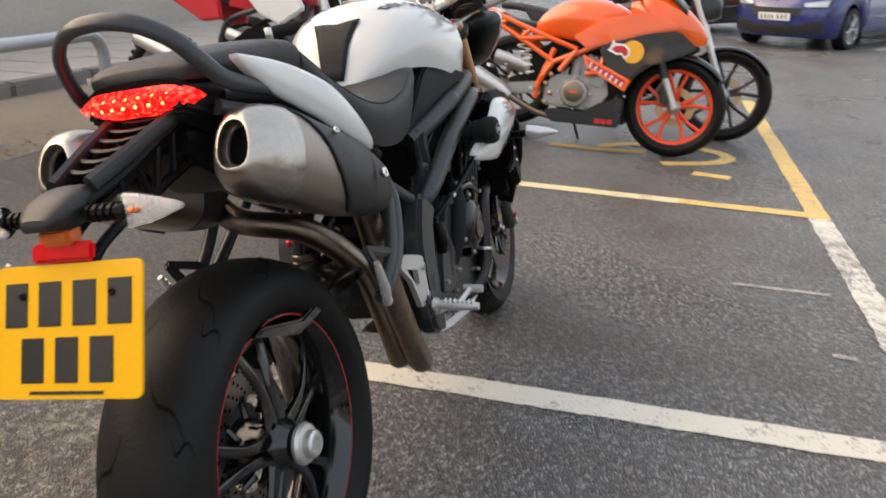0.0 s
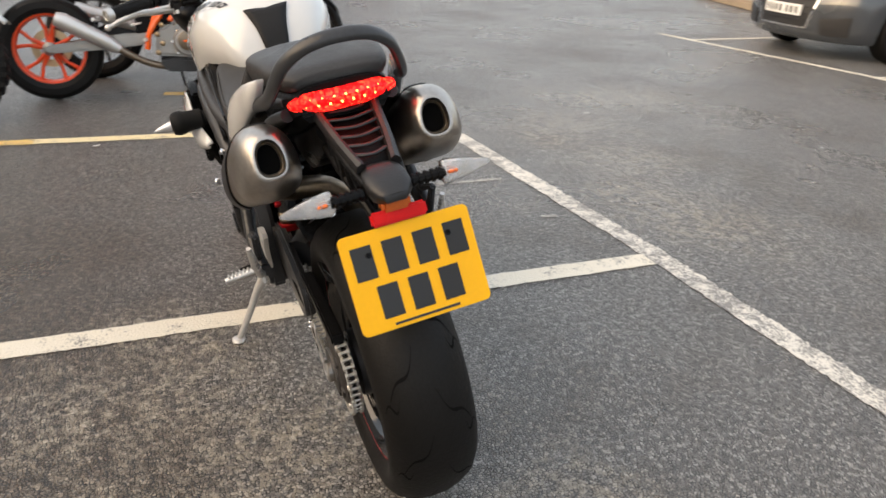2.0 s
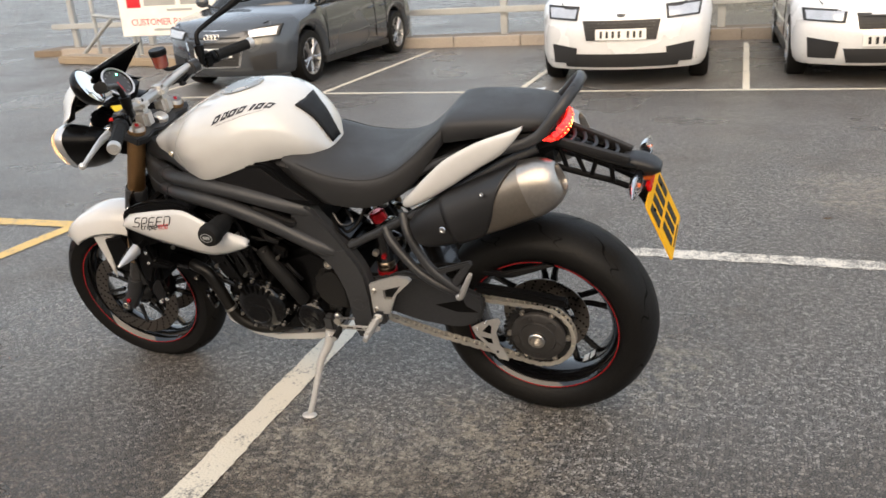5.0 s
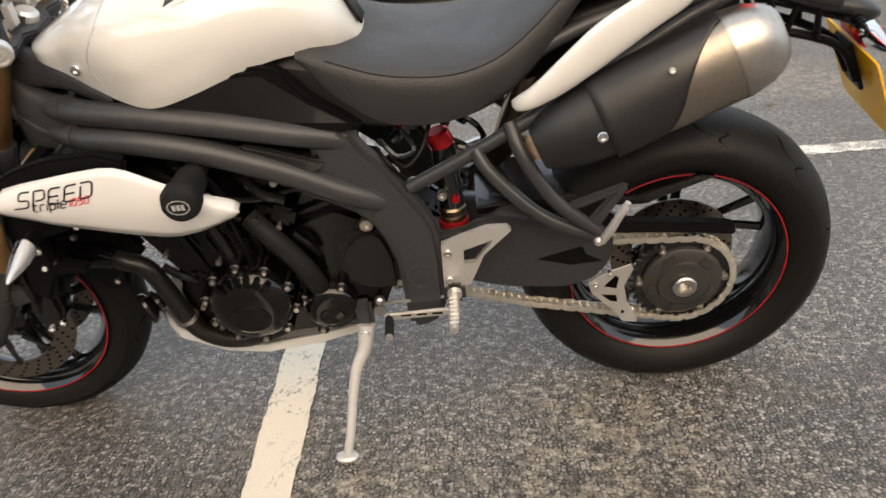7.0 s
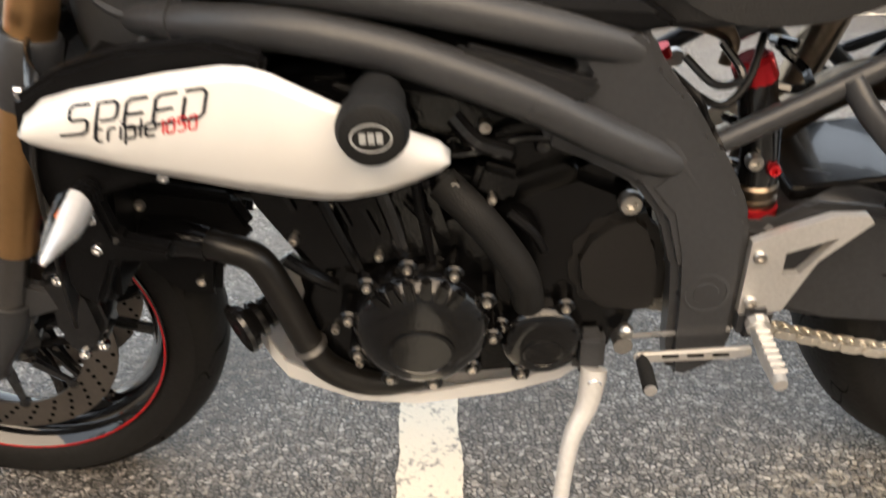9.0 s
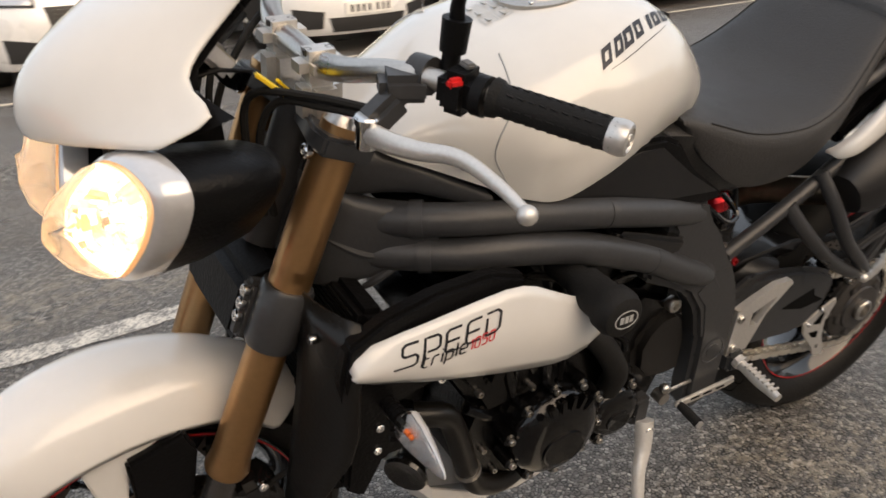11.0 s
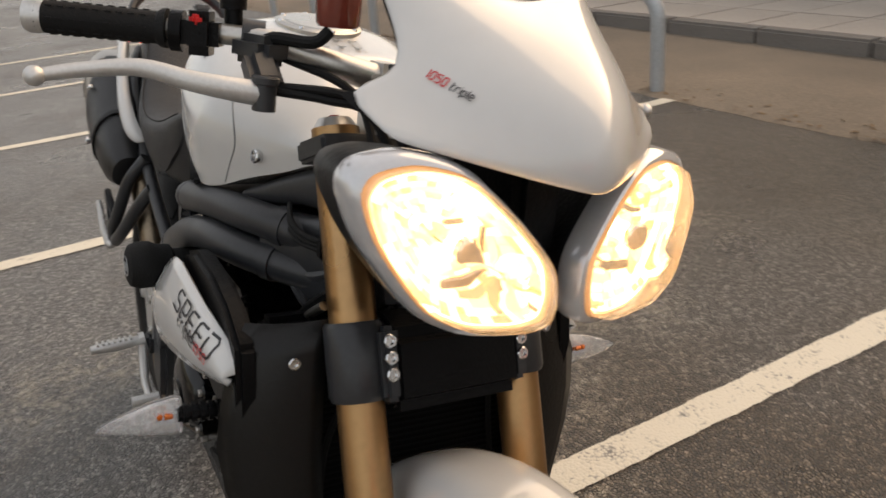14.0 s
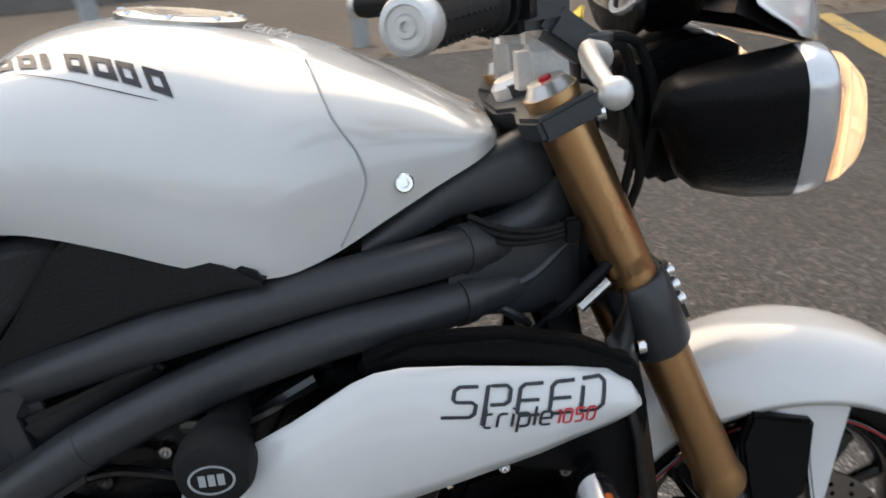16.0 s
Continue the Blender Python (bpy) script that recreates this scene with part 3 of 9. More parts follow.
def disc(name, c, r_out, r_in, y, holes, parent, m=None):
    bm = bmesh.new()
    t = 0.0022
    lathe(bm, [(r_out, y - t), (r_out, y + t), (r_in, y + t), (r_in, y - t)], Matrix.Translation(c) @ AXLE, 64, True)
    d = part(name, bm, disc_steel, parent, "drilled steel brake disc", m=m)
    for row, rr in enumerate(np.linspace(r_in + .008, r_out - .007, 4).tolist()):
        bm = bmesh.new()
        for k in range(holes):
            a = 2 * math.pi * (k + row * .27) / holes
            for s in (1, -1):
                q = Vector(c) + Vector((rr * math.cos(a), 0, rr * math.sin(a)))
                lathe(bm, [(.0034, y + s * (t - .001)), (.0034, y + s * (t + .0004)), (.0005, y + s * (t + .0004))], Matrix.Translation(q) @ AXLE, 8)
        tagged(part("drilled_hole", bm, hole_dark, d, m=m), kind="stuff")
    for k in range(8):
        bm = bmesh.new()
        a = 2 * math.pi * k / 8
        ra = r_in - .001
        q = Vector(c) + Vector((ra * math.cos(a), y, ra * math.sin(a)))
        lathe(bm, [(.008, -.004), (.008, .004), (.004, .005), (.0005, .005)], Matrix.Translation(q) @ AXLE, 10)
        tube(bm, [q, Vector(c) + Vector((.055 * math.cos(a + .25), y - .012 * (1 if y > 0 else -1), .055 * math.sin(a + .25)))], [.005, .008], 6)
        part("carrier_arm", bm, black_gloss, d, m=m)
    return d


disc("brake_disc", REAR, 0.126, 0.082, 0.012, 22, rw)
for s in (1, -1):
    disc("brake_disc", FRONT, 0.158, 0.112, s * 0.066, 26, fw)

# ---- swingarm, final drive ----
bm = bmesh.new()
slab(bm, [(.51, .465), (.471, .488), (.437, .484), (.392, .509), (.326, .502), (.242, .485), (.178, .463), (.149, .448), (.143, .425), (.147, .399), (.168, .357), (.200, .338), (.244, .329), (.353, .341), (.412, .360), (.51, .385)], 0.112, 0.136, 0.010)
swing = part("swingarm", bm, black_frame, bike, "black cast single-sided swingarm")
# flat dark plate on the face, for the shade inside the arm's recess
bm = bmesh.new()
slab(bm, [(.292, .409), (.250, .421), (.206, .432), (.198, .413), (.166, .394), (.228, .390)], 0.1355, 0.1368, 0.0004)
part("recess_shade", bm, groove_black, swing)
bm = bmesh.new()
lathe(bm, [(.070, .030), (.075, .050), (.073, .078), (.050, .082), (.001, .082)], Matrix.Translation(REAR) @ AXLE, 36)
part("hub_housing", bm, black_frame, swing, "black hub housing of the swingarm")
bm = bmesh.new()
block(bm, (0.07, 0.20, 0.09), Matrix.Translation((0.50, 0.0, 0.42)), 0.02)
tube(bm, [(0.42, 0.0, 0.44), (0.36, 0.05, 0.47), (0.30, 0.10, 0.46)], [0.045, 0.04, 0.04], 12, 4)
part("pivot_yoke", bm, black_frame, swing)
bm = bmesh.new()
slab(bm, [(0.40, 0.505), (0.24, 0.52), (0.10, 0.50), (-0.02, 0.535), (-0.05, 0.53), (0.08, 0.48), (0.24, 0.49), (0.40, 0.485)], -0.085, 0.085, 0.004)
part("hugger", bm, black_gloss, bike, "black rear hugger over the tyre")
bm = bmesh.new()
slab(bm, [(.17, .476), (.009, .460), (-.082, .445), (-.087, .423), (.004, .435), (.17, .451)], 0.098, 0.126, 0.004)
part("chain_guard", bm, black_plastic, bike, "black chain guard")
SPY = 0.104
bm = bmesh.new()
n_t = 40
ring = []
for k in range(n_t * 4):
    a = 2 * math.pi * k / (n_t * 4)
    rr = 0.1035 if k % 4 in (0, 1) else 0.094
    ring.append((REAR.x + rr * math.cos(a), REAR.z + rr * math.sin(a)))
slab(bm, ring, SPY - .003, SPY + .003, 0)
spr = part("sprocket", bm, black_gloss, bike, "black rear sprocket")
bm = bmesh.new()
lathe(bm, [(0.078, SPY), (0.078, SPY + .012), (0.072, SPY + .016), (0.052, SPY + .019), (0.050, SPY + .024), (0.024, SPY + .026), (0.022, SPY + .012), (.001, SPY + .012)], Matrix.Translation(REAR) @ AXLE, 40)
graphite = mat("worn_graphite", (0.055, 0.052, 0.05), 0.45, 0.5, 0.25, 40, 0.3)
part("hub_carrier", bm, graphite, spr, "dull graphite hub cover")
for k in range(5):
    bm = bmesh.new()
    slab(bm, [(-.016, .052), (.016, .052), (.012, .070), (-.012, .070)], SPY + .014, SPY + .0215, .002, Matrix.Translation(REAR) @ Matrix.Rotation(2 * math.pi * k / 5 + .5, 4, 'Y'))
    part("carrier_lug", bm, graphite, spr)
bm = bmesh.new()
lathe(bm, [(0.022, SPY + .012), (0.024, SPY + .034), (0.021, SPY + .037), (0.015, SPY + .037), (0.014, SPY + .02), (.001, SPY + .02)], Matrix.Translation(REAR) @ AXLE, 20)
part("axle_end", bm, steel, spr, "steel axle end")
bolts("sprocket_nut", [(REAR.x + .084 * math.cos(a), SPY + .003, REAR.z + .084 * math.sin(a)) for a in np.linspace(0, 2 * math.pi, 7).tolist()[:-1]], (0, 1, 0), .008, .009, steel, spr)


def chain_path():
    """Around the rear sprocket, then both runs ahead to the gearbox."""
    pts, R = [], 0.100
    fr = Vector((0.585, 0, 0.405))
    for k in range(0, 70):
        a = math.pi * (0.47 + k / 69 * 0.93)
        pts.append(Vector((REAR.x + R * math.cos(a), SPY, REAR.z + R * math.sin(a))))
    pts.reverse()
    top_end, bot_start = Vector((fr.x, SPY, fr.z + .038)), Vector((fr.x, SPY, fr.z - .038))
    # the arc runs over the back of the sprocket, from the lower to the upper run
    arc = [Vector((REAR.x + R * math.cos(math.radians(d)), SPY, REAR.z + R * math.sin(math.radians(d)))) for d in range(282, 82, -4)]
    return [bot_start, (bot_start + arc[0]) / 2 + Vector((0, 0, -.012))] + arc + [top_end]


def chain(step=0.0159):
    path = chain_path()
    # even steps along the path
    cum = [0.0]
    for a, b in zip(path, path[1:]):
        cum.append(cum[-1] + (b - a).length)
    n_l = int(cum[-1] / step)
    pos = [Vector([np.interp(i * step, cum, [q[c] for q in path]) for c in range(3)]) for i in range(n_l)]
    bm = bmesh.new()
    for i in range(n_l - 1):
        a, b = pos[i], pos[i + 1]
        d = (b - a).normalized()
        u = Vector((-d.z, 0, d.x))
        wide = 0.0095 if i % 2 else 0.0065
        for s in (1, -1):
            o = Vector((0, s * wide, 0))
            outline = []
            for k in range(10):
                f = k / 10 * 2 * math.pi
                cx = (b if math.cos(f) > 0 else a)
                outline.append(cx + o + d * (0.0068 * math.cos(f)) + u * (0.0068 * math.sin(f)))
            v0 = [bm.verts.new(q) for q in outline]
            v1 = [bm.verts.new(q + Vector((0, s * .0018, 0))) for q in outline]
            bm.faces.new(v1)
            bm.faces.new(v0[::-1])
            for k in range(10):
                bm.faces.new((v0[k], v0[(k + 1) % 10], v1[(k + 1) % 10], v1[k]))
        tube(bm, [a - Vector((0, .012, 0)), a + Vector((0, .012, 0))], .0035, 6)
    return tagged(part("drive_chain", bm, chain_steel, bike), "greased steel drive chain", kind="stuff")


chain()
# drilled alloy toe guard below the sprocket
bm = bmesh.new()
slab(bm, [(.193, .337), (.153, .362), (.111, .377), (.105, .365), (.122, .324), (.115, .283), (.093, .239), (.093, .227), (.122, .232), (.140, .261), (.185, .310)], 0.128, 0.132, 0.001)
tg = part("toe_guard", bm, alloy, bike, "drilled silver toe guard")
for outl in ([(.162, .327), (.140, .352), (.133, .346), (.137, .320)], [(.167, .307), (.137, .303), (.134, .286), (.149, .289)], [(.126, .262), (.120, .262), (.120, .254), (.126, .254)]):
    bm = bmesh.new()
    slab(bm, outl, .1316, .1326, 0)
    part("cut_out", bm, hole_dark, tg)
bolts("guard_bolt", [(.178, .132, .332), (.150, .132, .360)], (0, 1, 0), .005, .004, chrome, tg)

# ---- frame ----


def frame_tube(pts, r, name="frame_tube"):
    for s in (1, -1):
        bm = bmesh.new()
        tube(bm, [(x, s * y, z) for x, y, z in pts], r, 16, 8)
        part(name, bm, black_frame, bike, "satin black round frame tube" if s > 0 else "")


frame_tube([(1.150, .055, .785), (1.115, .100, .790), (1.04, .150, .796), (0.93, .172, .787), (0.80, .175, .762)], 0.0215)
for s, run in ((1, [(.82, .176, .766), (.80, .176, .762), (.70, .170, .735), (.615, .152, .708)]), (-1, [(.82, -.175, .766), (.80, -.174, .762), (.70, -.150, .730), (.632, -.122, .704)])):
    bm = bmesh.new()
    tube(bm, run, .0215, 16, 8)
    part("frame_tube", bm, black_frame, bike)
frame_tube([(1.165, .060, .740), (1.10, .115, .745), (1.03, .160, .750), (.95, .180, .747), (.86, .183, .725), (.79, .181, .698), (.715, .177, .664), (.64, .171, .621), (.58, .163, .590), (.550, .157, .576)], [.0225] * 12 + [.018, .009])
for s in (1, -1):
    # upper arm widening into the headstock
    bm = bmesh.new()
    rings = []
    for x, y, zc, hz, hy in ((.985, .138, .806, .012, .014), (1.03, .116, .823, .017, .018), (1.07, .096, .838, .021, .020), (1.105, .080, .846, .028, .022), (1.14, .068, .852, .035, .024), (1.175, .058, .856, .040, .024)):
        rings.append([(x, s * (y + hy * math.copysign(abs(math.cos(a)) ** .75, math.cos(a))), zc + hz * math.copysign(abs(math.sin(a)) ** .75, math.sin(a))) for a in np.linspace(0, 2 * math.pi, 21).tolist()[:-1]])
    skin(bm, rings)
    part("upper_frame_arm", bm, black_frame, bike, "" if s < 0 else "black frame arm widening into the headstock", 60)
    # cast side of the headstock that takes both tubes
    bm = bmesh.new()
    rings = []
    for x, y, zc, hz, hy in ((1.060, .134, .770, .036, .016), (1.085, .118, .769, .044, .020), (1.115, .100, .764, .050, .023), (1.150, .084, .764, .060, .024), (1.185, .070, .772, .075, .022), (1.200, .062, .778, .078, .018)):
        rings.append([(x, s * (y + hy * math.copysign(abs(math.cos(a)) ** .55, math.cos(a))), zc + hz * math.copysign(abs(math.sin(a)) ** .55, math.sin(a))) for a in np.linspace(0, 2 * math.pi, 25).tolist()[:-1]])
    skin(bm, rings)
    gs = part("headstock_gusset", bm, black_frame, bike, "cast black side of the headstock" if s > 0 else "", 60)
    bm = bmesh.new()
    tube(bm, [(1.105, s * .122, .745), (1.145, s * .106, .752), (1.185, s * .088, .775)], [.004, .007, .004], 8, 4)
    tube(bm, [(1.10, s * .126, .735), (1.125, s * .116, .715), (1.140, s * .104, .698)], [.004, .006, .004], 8, 4)
    part("casting_rib", bm, black_frame, gs)
for s in (1, -1):
    for a, b in (((.722, s * .1775, .667), (.714, s * .1770, .663)), ((1.078, s * .132, .747), (1.064, s * .141, .748)), ((1.086, s * .122, .793), (1.072, s * .131, .7945))):
        bm = bmesh.new()
        tube(bm, [a, b], .0232 if a[0] < 1 else .0245, 18)
        part("weld_collar", bm, black_frame, bike)
for s in (1, -1):
    bm = bmesh.new()
    web = [(.690, .722), (.650, .732), (.630, .720), (.626, .690), (.632, .650), (.600, .616), (.548, .566), (.505, .516), (.480, .484), (.478, .450), (.556, .450), (.570, .500), (.594, .536), (.652, .584), (.705, .612), (.712, .655), (.674, .655), (.668, .690)] if s < 0 else [(.712, .655), (.676, .655), (.668, .690), (.690, .722), (.650, .735), (.612, .736), (.600, .724), (.586, .692), (.561, .665), (.530, .618), (.494, .551), (.477, .500), (.472, .450), (.556, .450), (.574, .515), (.606, .560), (.652, .588), (.705, .612)]
    leg = [(.600, .560), (.560, .600), (.520, .606), (.489, .552), (.474, .512), (.470, .440), (.472, .332), (.482, .308), (.524, .285), (.544, .291), (.549, .330), (.552, .412), (.557, .470), (.570, .522)]
    slab(bm, web, min(s * .128, s * (.172 if s > 0 else .158)), max(s * .128, s * (.172 if s > 0 else .158)), .016 if s > 0 else .012)
    slab(bm, leg, min(s * .126, s * .174), max(s * .126, s * .174), .018)
    for ridge in ([(.640, s * .156, .640), (.590, s * .161, .590), (.545, s * .166, .540), (.515, s * .168, .490)],) if s < 0 else ([(.600, s * .166, .640), (.570, s * .170, .600), (.530, s * .172, .545)],):
        tube(bm, ridge, [.004] + [.009] * (len(ridge) - 2) + [.004], 10, 5, flat=.5, up=(0, 1, 0))
    plate = part("pivot_plate", bm, black_frame, bike, "cast black swingarm pivot plate")
    bm = bmesh.new()
    lathe(bm, [(.028, s * .165), (.028, s * .174), (.024, s * .175), (.022, s * .171), (.016, s * .171), (.014, s * .175), (.0005, s * .175)], Matrix.Translation((.513 if s > 0 else .522, 0, .418)) @ AXLE, 28)
    part("pivot_cap", bm, black_frame, plate)
    bm = bmesh.new()
    slab(bm, [(.802, .720), (.785, .729), (.735, .713), (.684, .694), (.650, .684), (.664, .663), (.703, .659), (.716, .663), (.785, .706)], min(s * .130, s * (.184 if s > 0 else .158)), max(s * .130, s * (.184 if s > 0 else .158)), .006)
    part("frame_infill", bm, black_gloss, bike, "gloss black wedge between the frame tubes")
    bolts("frame_bolt", [(.604, s * .140, .526), (.508, s * .140, .602)] if s > 0 else [(.615, -.136, .526), (.612, -.136, .500), (.518, -.105, .594)], (0, s, 0), .014 if s > 0 else .012, .012, steel, bike, "bright frame bolt")
    # rear subframe
    bm = bmesh.new()
    tube(bm, [(.515, s * .150, .600), (.40, s * .152, .660), (.25, s * .148, .742), (.06, s * .125, .850), (-.03, s * .10, .885)], .0125, 12, 6)
    part("subframe_tube", bm, black_frame, bike)
    bm = bmesh.new()
    tube(bm, [(.50, s * .10, .705), (.36, s * .12, .78), (.2, s * .12, .86), (0, s * .09, .90)], .0125, 12, 6)
    part("subframe_tube", bm, black_frame, bike)
    # passenger foot peg carrier: two curved tubes to a lug
    bm = bmesh.new()
    tube(bm, [(.395, s * .155, .668), (.37, s * .175, .630), (.30, s * .195, .560), (.235, s * .20, .520), (.185, s * .195, .500)], .0125, 12, 6)
    tube(bm, [(.335, s * .155, .715), (.315, s * .185, .665), (.27, s * .20, .590), (.225, s * .205, .545), (.185, s * .20, .510)], .0125, 12, 6)
    carrier = part("peg_carrier", bm, black_frame, bike, "black tubular passenger peg carrier")
    bm = bmesh.new()
    slab(bm, [(.250, .568), (.238, .578), (.144, .610), (.138, .600), (.190, .519), (.206, .515), (.216, .527), (.170, .586), (.227, .563)], min(s * .197, s * .21), max(s * .197, s * .21), .004)
    part("heel_guard", bm, black_frame, carrier)
    bm = bmesh.new()
    tube(bm, [(.182, s * .210, .494), (.168, s * .218, .524), (.141, s * .222, .580)], [.0075, .0080, .0055], 10)
    for k in range(7):
        f = .15 + .12 * k
        q = Vector((.182 - .041 * f, s * (.210 + .012 * f), .494 + .086 * f))
        tube(bm, [q - Vector((.0012, 0, -.0025)), q + Vector((.0012, 0, -.0025))], .0092 - .0024 * f, 8)

    ball(bm, .010, Matrix.Translation((.187, s * .207, .494)))
    part("passenger_peg", bm, alloy, carrier, "folded ribbed silver passenger peg")
    # rider peg bracket
    bm = bmesh.new()
    slab(bm, [(.470, .486), (.430, .502), (.385, .517), (.347, .516), (.340, .507), (.392, .457), (.421, .390), (.472, .384), (.471, .440), (.430, .440), (.410, .441), (.374, .489), (.430, .470), (.430, .440), (.471, .440)], min(s * .162, s * .174), max(s * .162, s * .174), 0)
    br = part("rider_peg_bracket", bm, alloy, bike, "polished alloy rider peg bracket")
    bolts("bracket_bolt", [(.459, s * .174, .467), (.460, s * .174, .404)], (0, s, 0), .008, .005, steel, br)
    bm = bmesh.new()
    block(bm, (.040, .030, .042), Matrix.Translation((.452, s * .172, .376)), .008)
    part("peg_clevis", bm, black_frame, br, "black peg clevis")
    bm = bmesh.new()
    tube(bm, [(.453, s * .186, .384), (.453, s * .196, .382)], .014, 10)
    tube(bm, [(.454, s * .195, .382), (.455, s * .24, .377), (.456, s * .284, .373)], [.0095, .0115, .008], 12)
    peg = part("rider_peg", bm, alloy, bike, "ribbed silver rider foot peg")
    for k in range(7):
        q = s * (.212 + .010 * k)
        bm = bmesh.new()
        tube(bm, [(.447, q, .3905 - .0011 * k), (.463, q, .3905 - .0011 * k)], .0026, 6)
        part("rib", bm, alloy, peg)
# gear lever, linkage on the left; brake pedal on the right
bm = bmesh.new()
slab(bm, [(.455, .352), (.470, .350), (.560, .346), (.590, .345), (.594, .337), (.588, .330), (.560, .331), (.470, .333), (.452, .338)], .186, .193, .002)
lev = part("gear_lever", bm, alloy, bike, "slotted alloy gear lever")
for x0 in (.490, .520, .550):
    bm = bmesh.new()
    block(bm, (.020, .002, .004), Matrix.Translation((x0, .1928, .341)), 0)
    part("slot", bm, hole_dark, lev)
bm = bmesh.new()
tube(bm, [(.584, .190, .337), (.582, .206, .334), (.582, .238, .330)], [.007, .009, .009], 12)
part("toe_rubber", bm, grip_rubber, lev)
bm = bmesh.new()
tube(bm, [(.582, .237, .330), (.582, .241, .3297)], .0075, 12)
part("toe_peg_end", bm, alloy, lev)
bm = bmesh.new()
tube(bm, [(.475, .168, .360), (.600, .165, .350)], .0035, 8)
ball(bm, .010, Matrix.Translation((.600, .166, .360)))
lathe(bm, [(.012, -.010), (.012, .012)], Matrix.Translation((.602, .160, .340)) @ AXLE, 12)
part("gear_linkage", bm, steel, bike, "silver gear linkage rod")
bm = bmesh.new()
tube(bm, [(.455, -.19, .37), (.56, -.205, .345), (.64, -.21, .35)], [.010, .007, .007], 10)
tube(bm, [(.635, -.195, .352), (.635, -.24, .348)], .009, 10)
part("brake_pedal", bm, alloy, bike, "alloy brake pedal")
# side stand
bm = bmesh.new()
tube(bm, [(.634, .166, .302), (.637, .174, .285), (.644, .186, .256), (.664, .206, .220), (.677, .236, .163), (.686, .266, .112), (.698, .292, .066)], [.017, .016, .014, .0115, .010, .0095, .009], 12, 4)
tube(bm, [(.672, .224, .186), (.684, .226, .176)], [.007, .005], 8)
st = part("side_stand", bm, stand_silver, bike, "silver side stand, lowered")
bm = bmesh.new()
ball(bm, (.024, .019, .009), Matrix.Translation((.698, .295, .066)) @ Matrix.Rotation(radians(11.1), 4, 'X'))
part("stand_foot", bm, stand_silver, st)
bm = bmesh.new()
bolt(bm, (.636, .180, .290), (0, 1, 0), .010, .006)
part("stand_bolt", bm, chrome, st)
bm = bmesh.new()
block(bm, (.040, .030, .060), Matrix.Translation((.640, .148, .318)), .008)
part("stand_bracket", bm, black_frame, st)


# ---- tank ----


def body_rings(stations, power=2.3, n_top=9, n_low=5):
    """Rings across the bike from (x, z_top, half_width, z_bottom, half_width_bottom, z_wide)."""
    rings = []
    for x, zt, w, zb, wb, zw in stations:
        half = []
        for i in range(n_top):
            a = math.pi / 2 * i / (n_top - 1)
            half.append((w * math.sin(a) ** (2 / power), zw + (zt - zw) * math.cos(a) ** (2 / power)))
        for i in range(1, n_low + 1):
            f = i / n_low
            half.append((w + (wb - w) * f ** 1.7, zw + (zb - zw) * f))
        ring = [(x, y, z) for y, z in half] + [(x, -y, z) for y, z in reversed(half[1:])]
        rings.append(ring)
    return rings


def dense(stations, k=4):
    """Smoothly more stations."""
    out = []
    cols = list(zip(*stations))
    pts = [spline([(c, 0, 0) for c in col], k) for col in cols]
    return [tuple(p[i].x for p in pts) for i in range(len(pts[0]))]


TANK = [(0.572, 0.850, 0.036, 0.825, 0.030, 0.838), (0.583, 0.872, 0.066, 0.832, 0.055, 0.855), (0.609, 0.930, 0.108, 0.842, 0.098, 0.880), (0.651, 0.982, 0.134, 0.855, 0.124, 0.900), (0.704, 1.013, 0.160, 0.858, 0.148, 0.910),
        (0.770, 1.023, 0.182, 0.846, 0.170, 0.905), (0.840, 1.019, 0.197, 0.824, 0.182, 0.890), (0.905, 1.000, 0.200, 0.808, 0.184, 0.880), (0.955, 0.985, 0.187, 0.816, 0.172, 0.890), (1.010, 0.960, 0.156, 0.838, 0.150, 0.885), (1.060, 0.934, 0.124, 0.856, 0.122, 0.885), (1.100, 0.910, 0.110, 0.872, 0.108, 0.888), (1.122, 0.898, 0.084, 0.880, 0.082, 0.888)]
bm = bmesh.new()
rings = body_rings(dense(TANK))
for ring in rings:
    for k, (x, y, z) in enumerate(ring):
        # a shallow scoop along the flank, with a swelling below it
        t = max(0.0, min(1.0, (x - .78) / .16))
        zc = .965 - .060 * t
        env = math.sin(math.pi * max(0.0, min(1.0, (x - .74) / .25))) ** 2
        dent = .0125 * env * (math.exp(-((z - zc) / .022) ** 2) - .55 * math.exp(-((z - zc + .055) / .030) ** 2))
        if abs(y) > .06:
            ring[k] = (x, y - math.copysign(dent, y), z)
skin(bm, rings)
tank = part("fuel_tank", bm, tank_white, bike, "pearl white sculpted fuel tank", angle=60)


def tank_at(x, y_frac, lift=0.0):
    """A point on the tank's flank: y_frac 0 at the crown, 1 at the widest line, up to 1.6 below it."""
    cols = list(zip(*TANK))
    zt, w, zb, wb, zw = (float(np.interp(x, cols[0], c)) for c in cols[1:])
    if y_frac <= 1:
        a = math.pi / 2 * y_frac
        y, z = w * math.sin(a) ** (2 / 2.3), zw + (zt - zw) * math.cos(a) ** (2 / 2.3)
    else:
        f = (y_frac - 1) / 0.6
        y, z = w + (wb - w) * f ** 1.7, zw + (zb - zw) * f
    return Vector((x, y + lift, z + lift * 0.5))


TANK_TREE = BVHTree.FromPolygons([v.co for v in tank.data.vertices], [list(q.vertices) for q in tank.data.polygons])
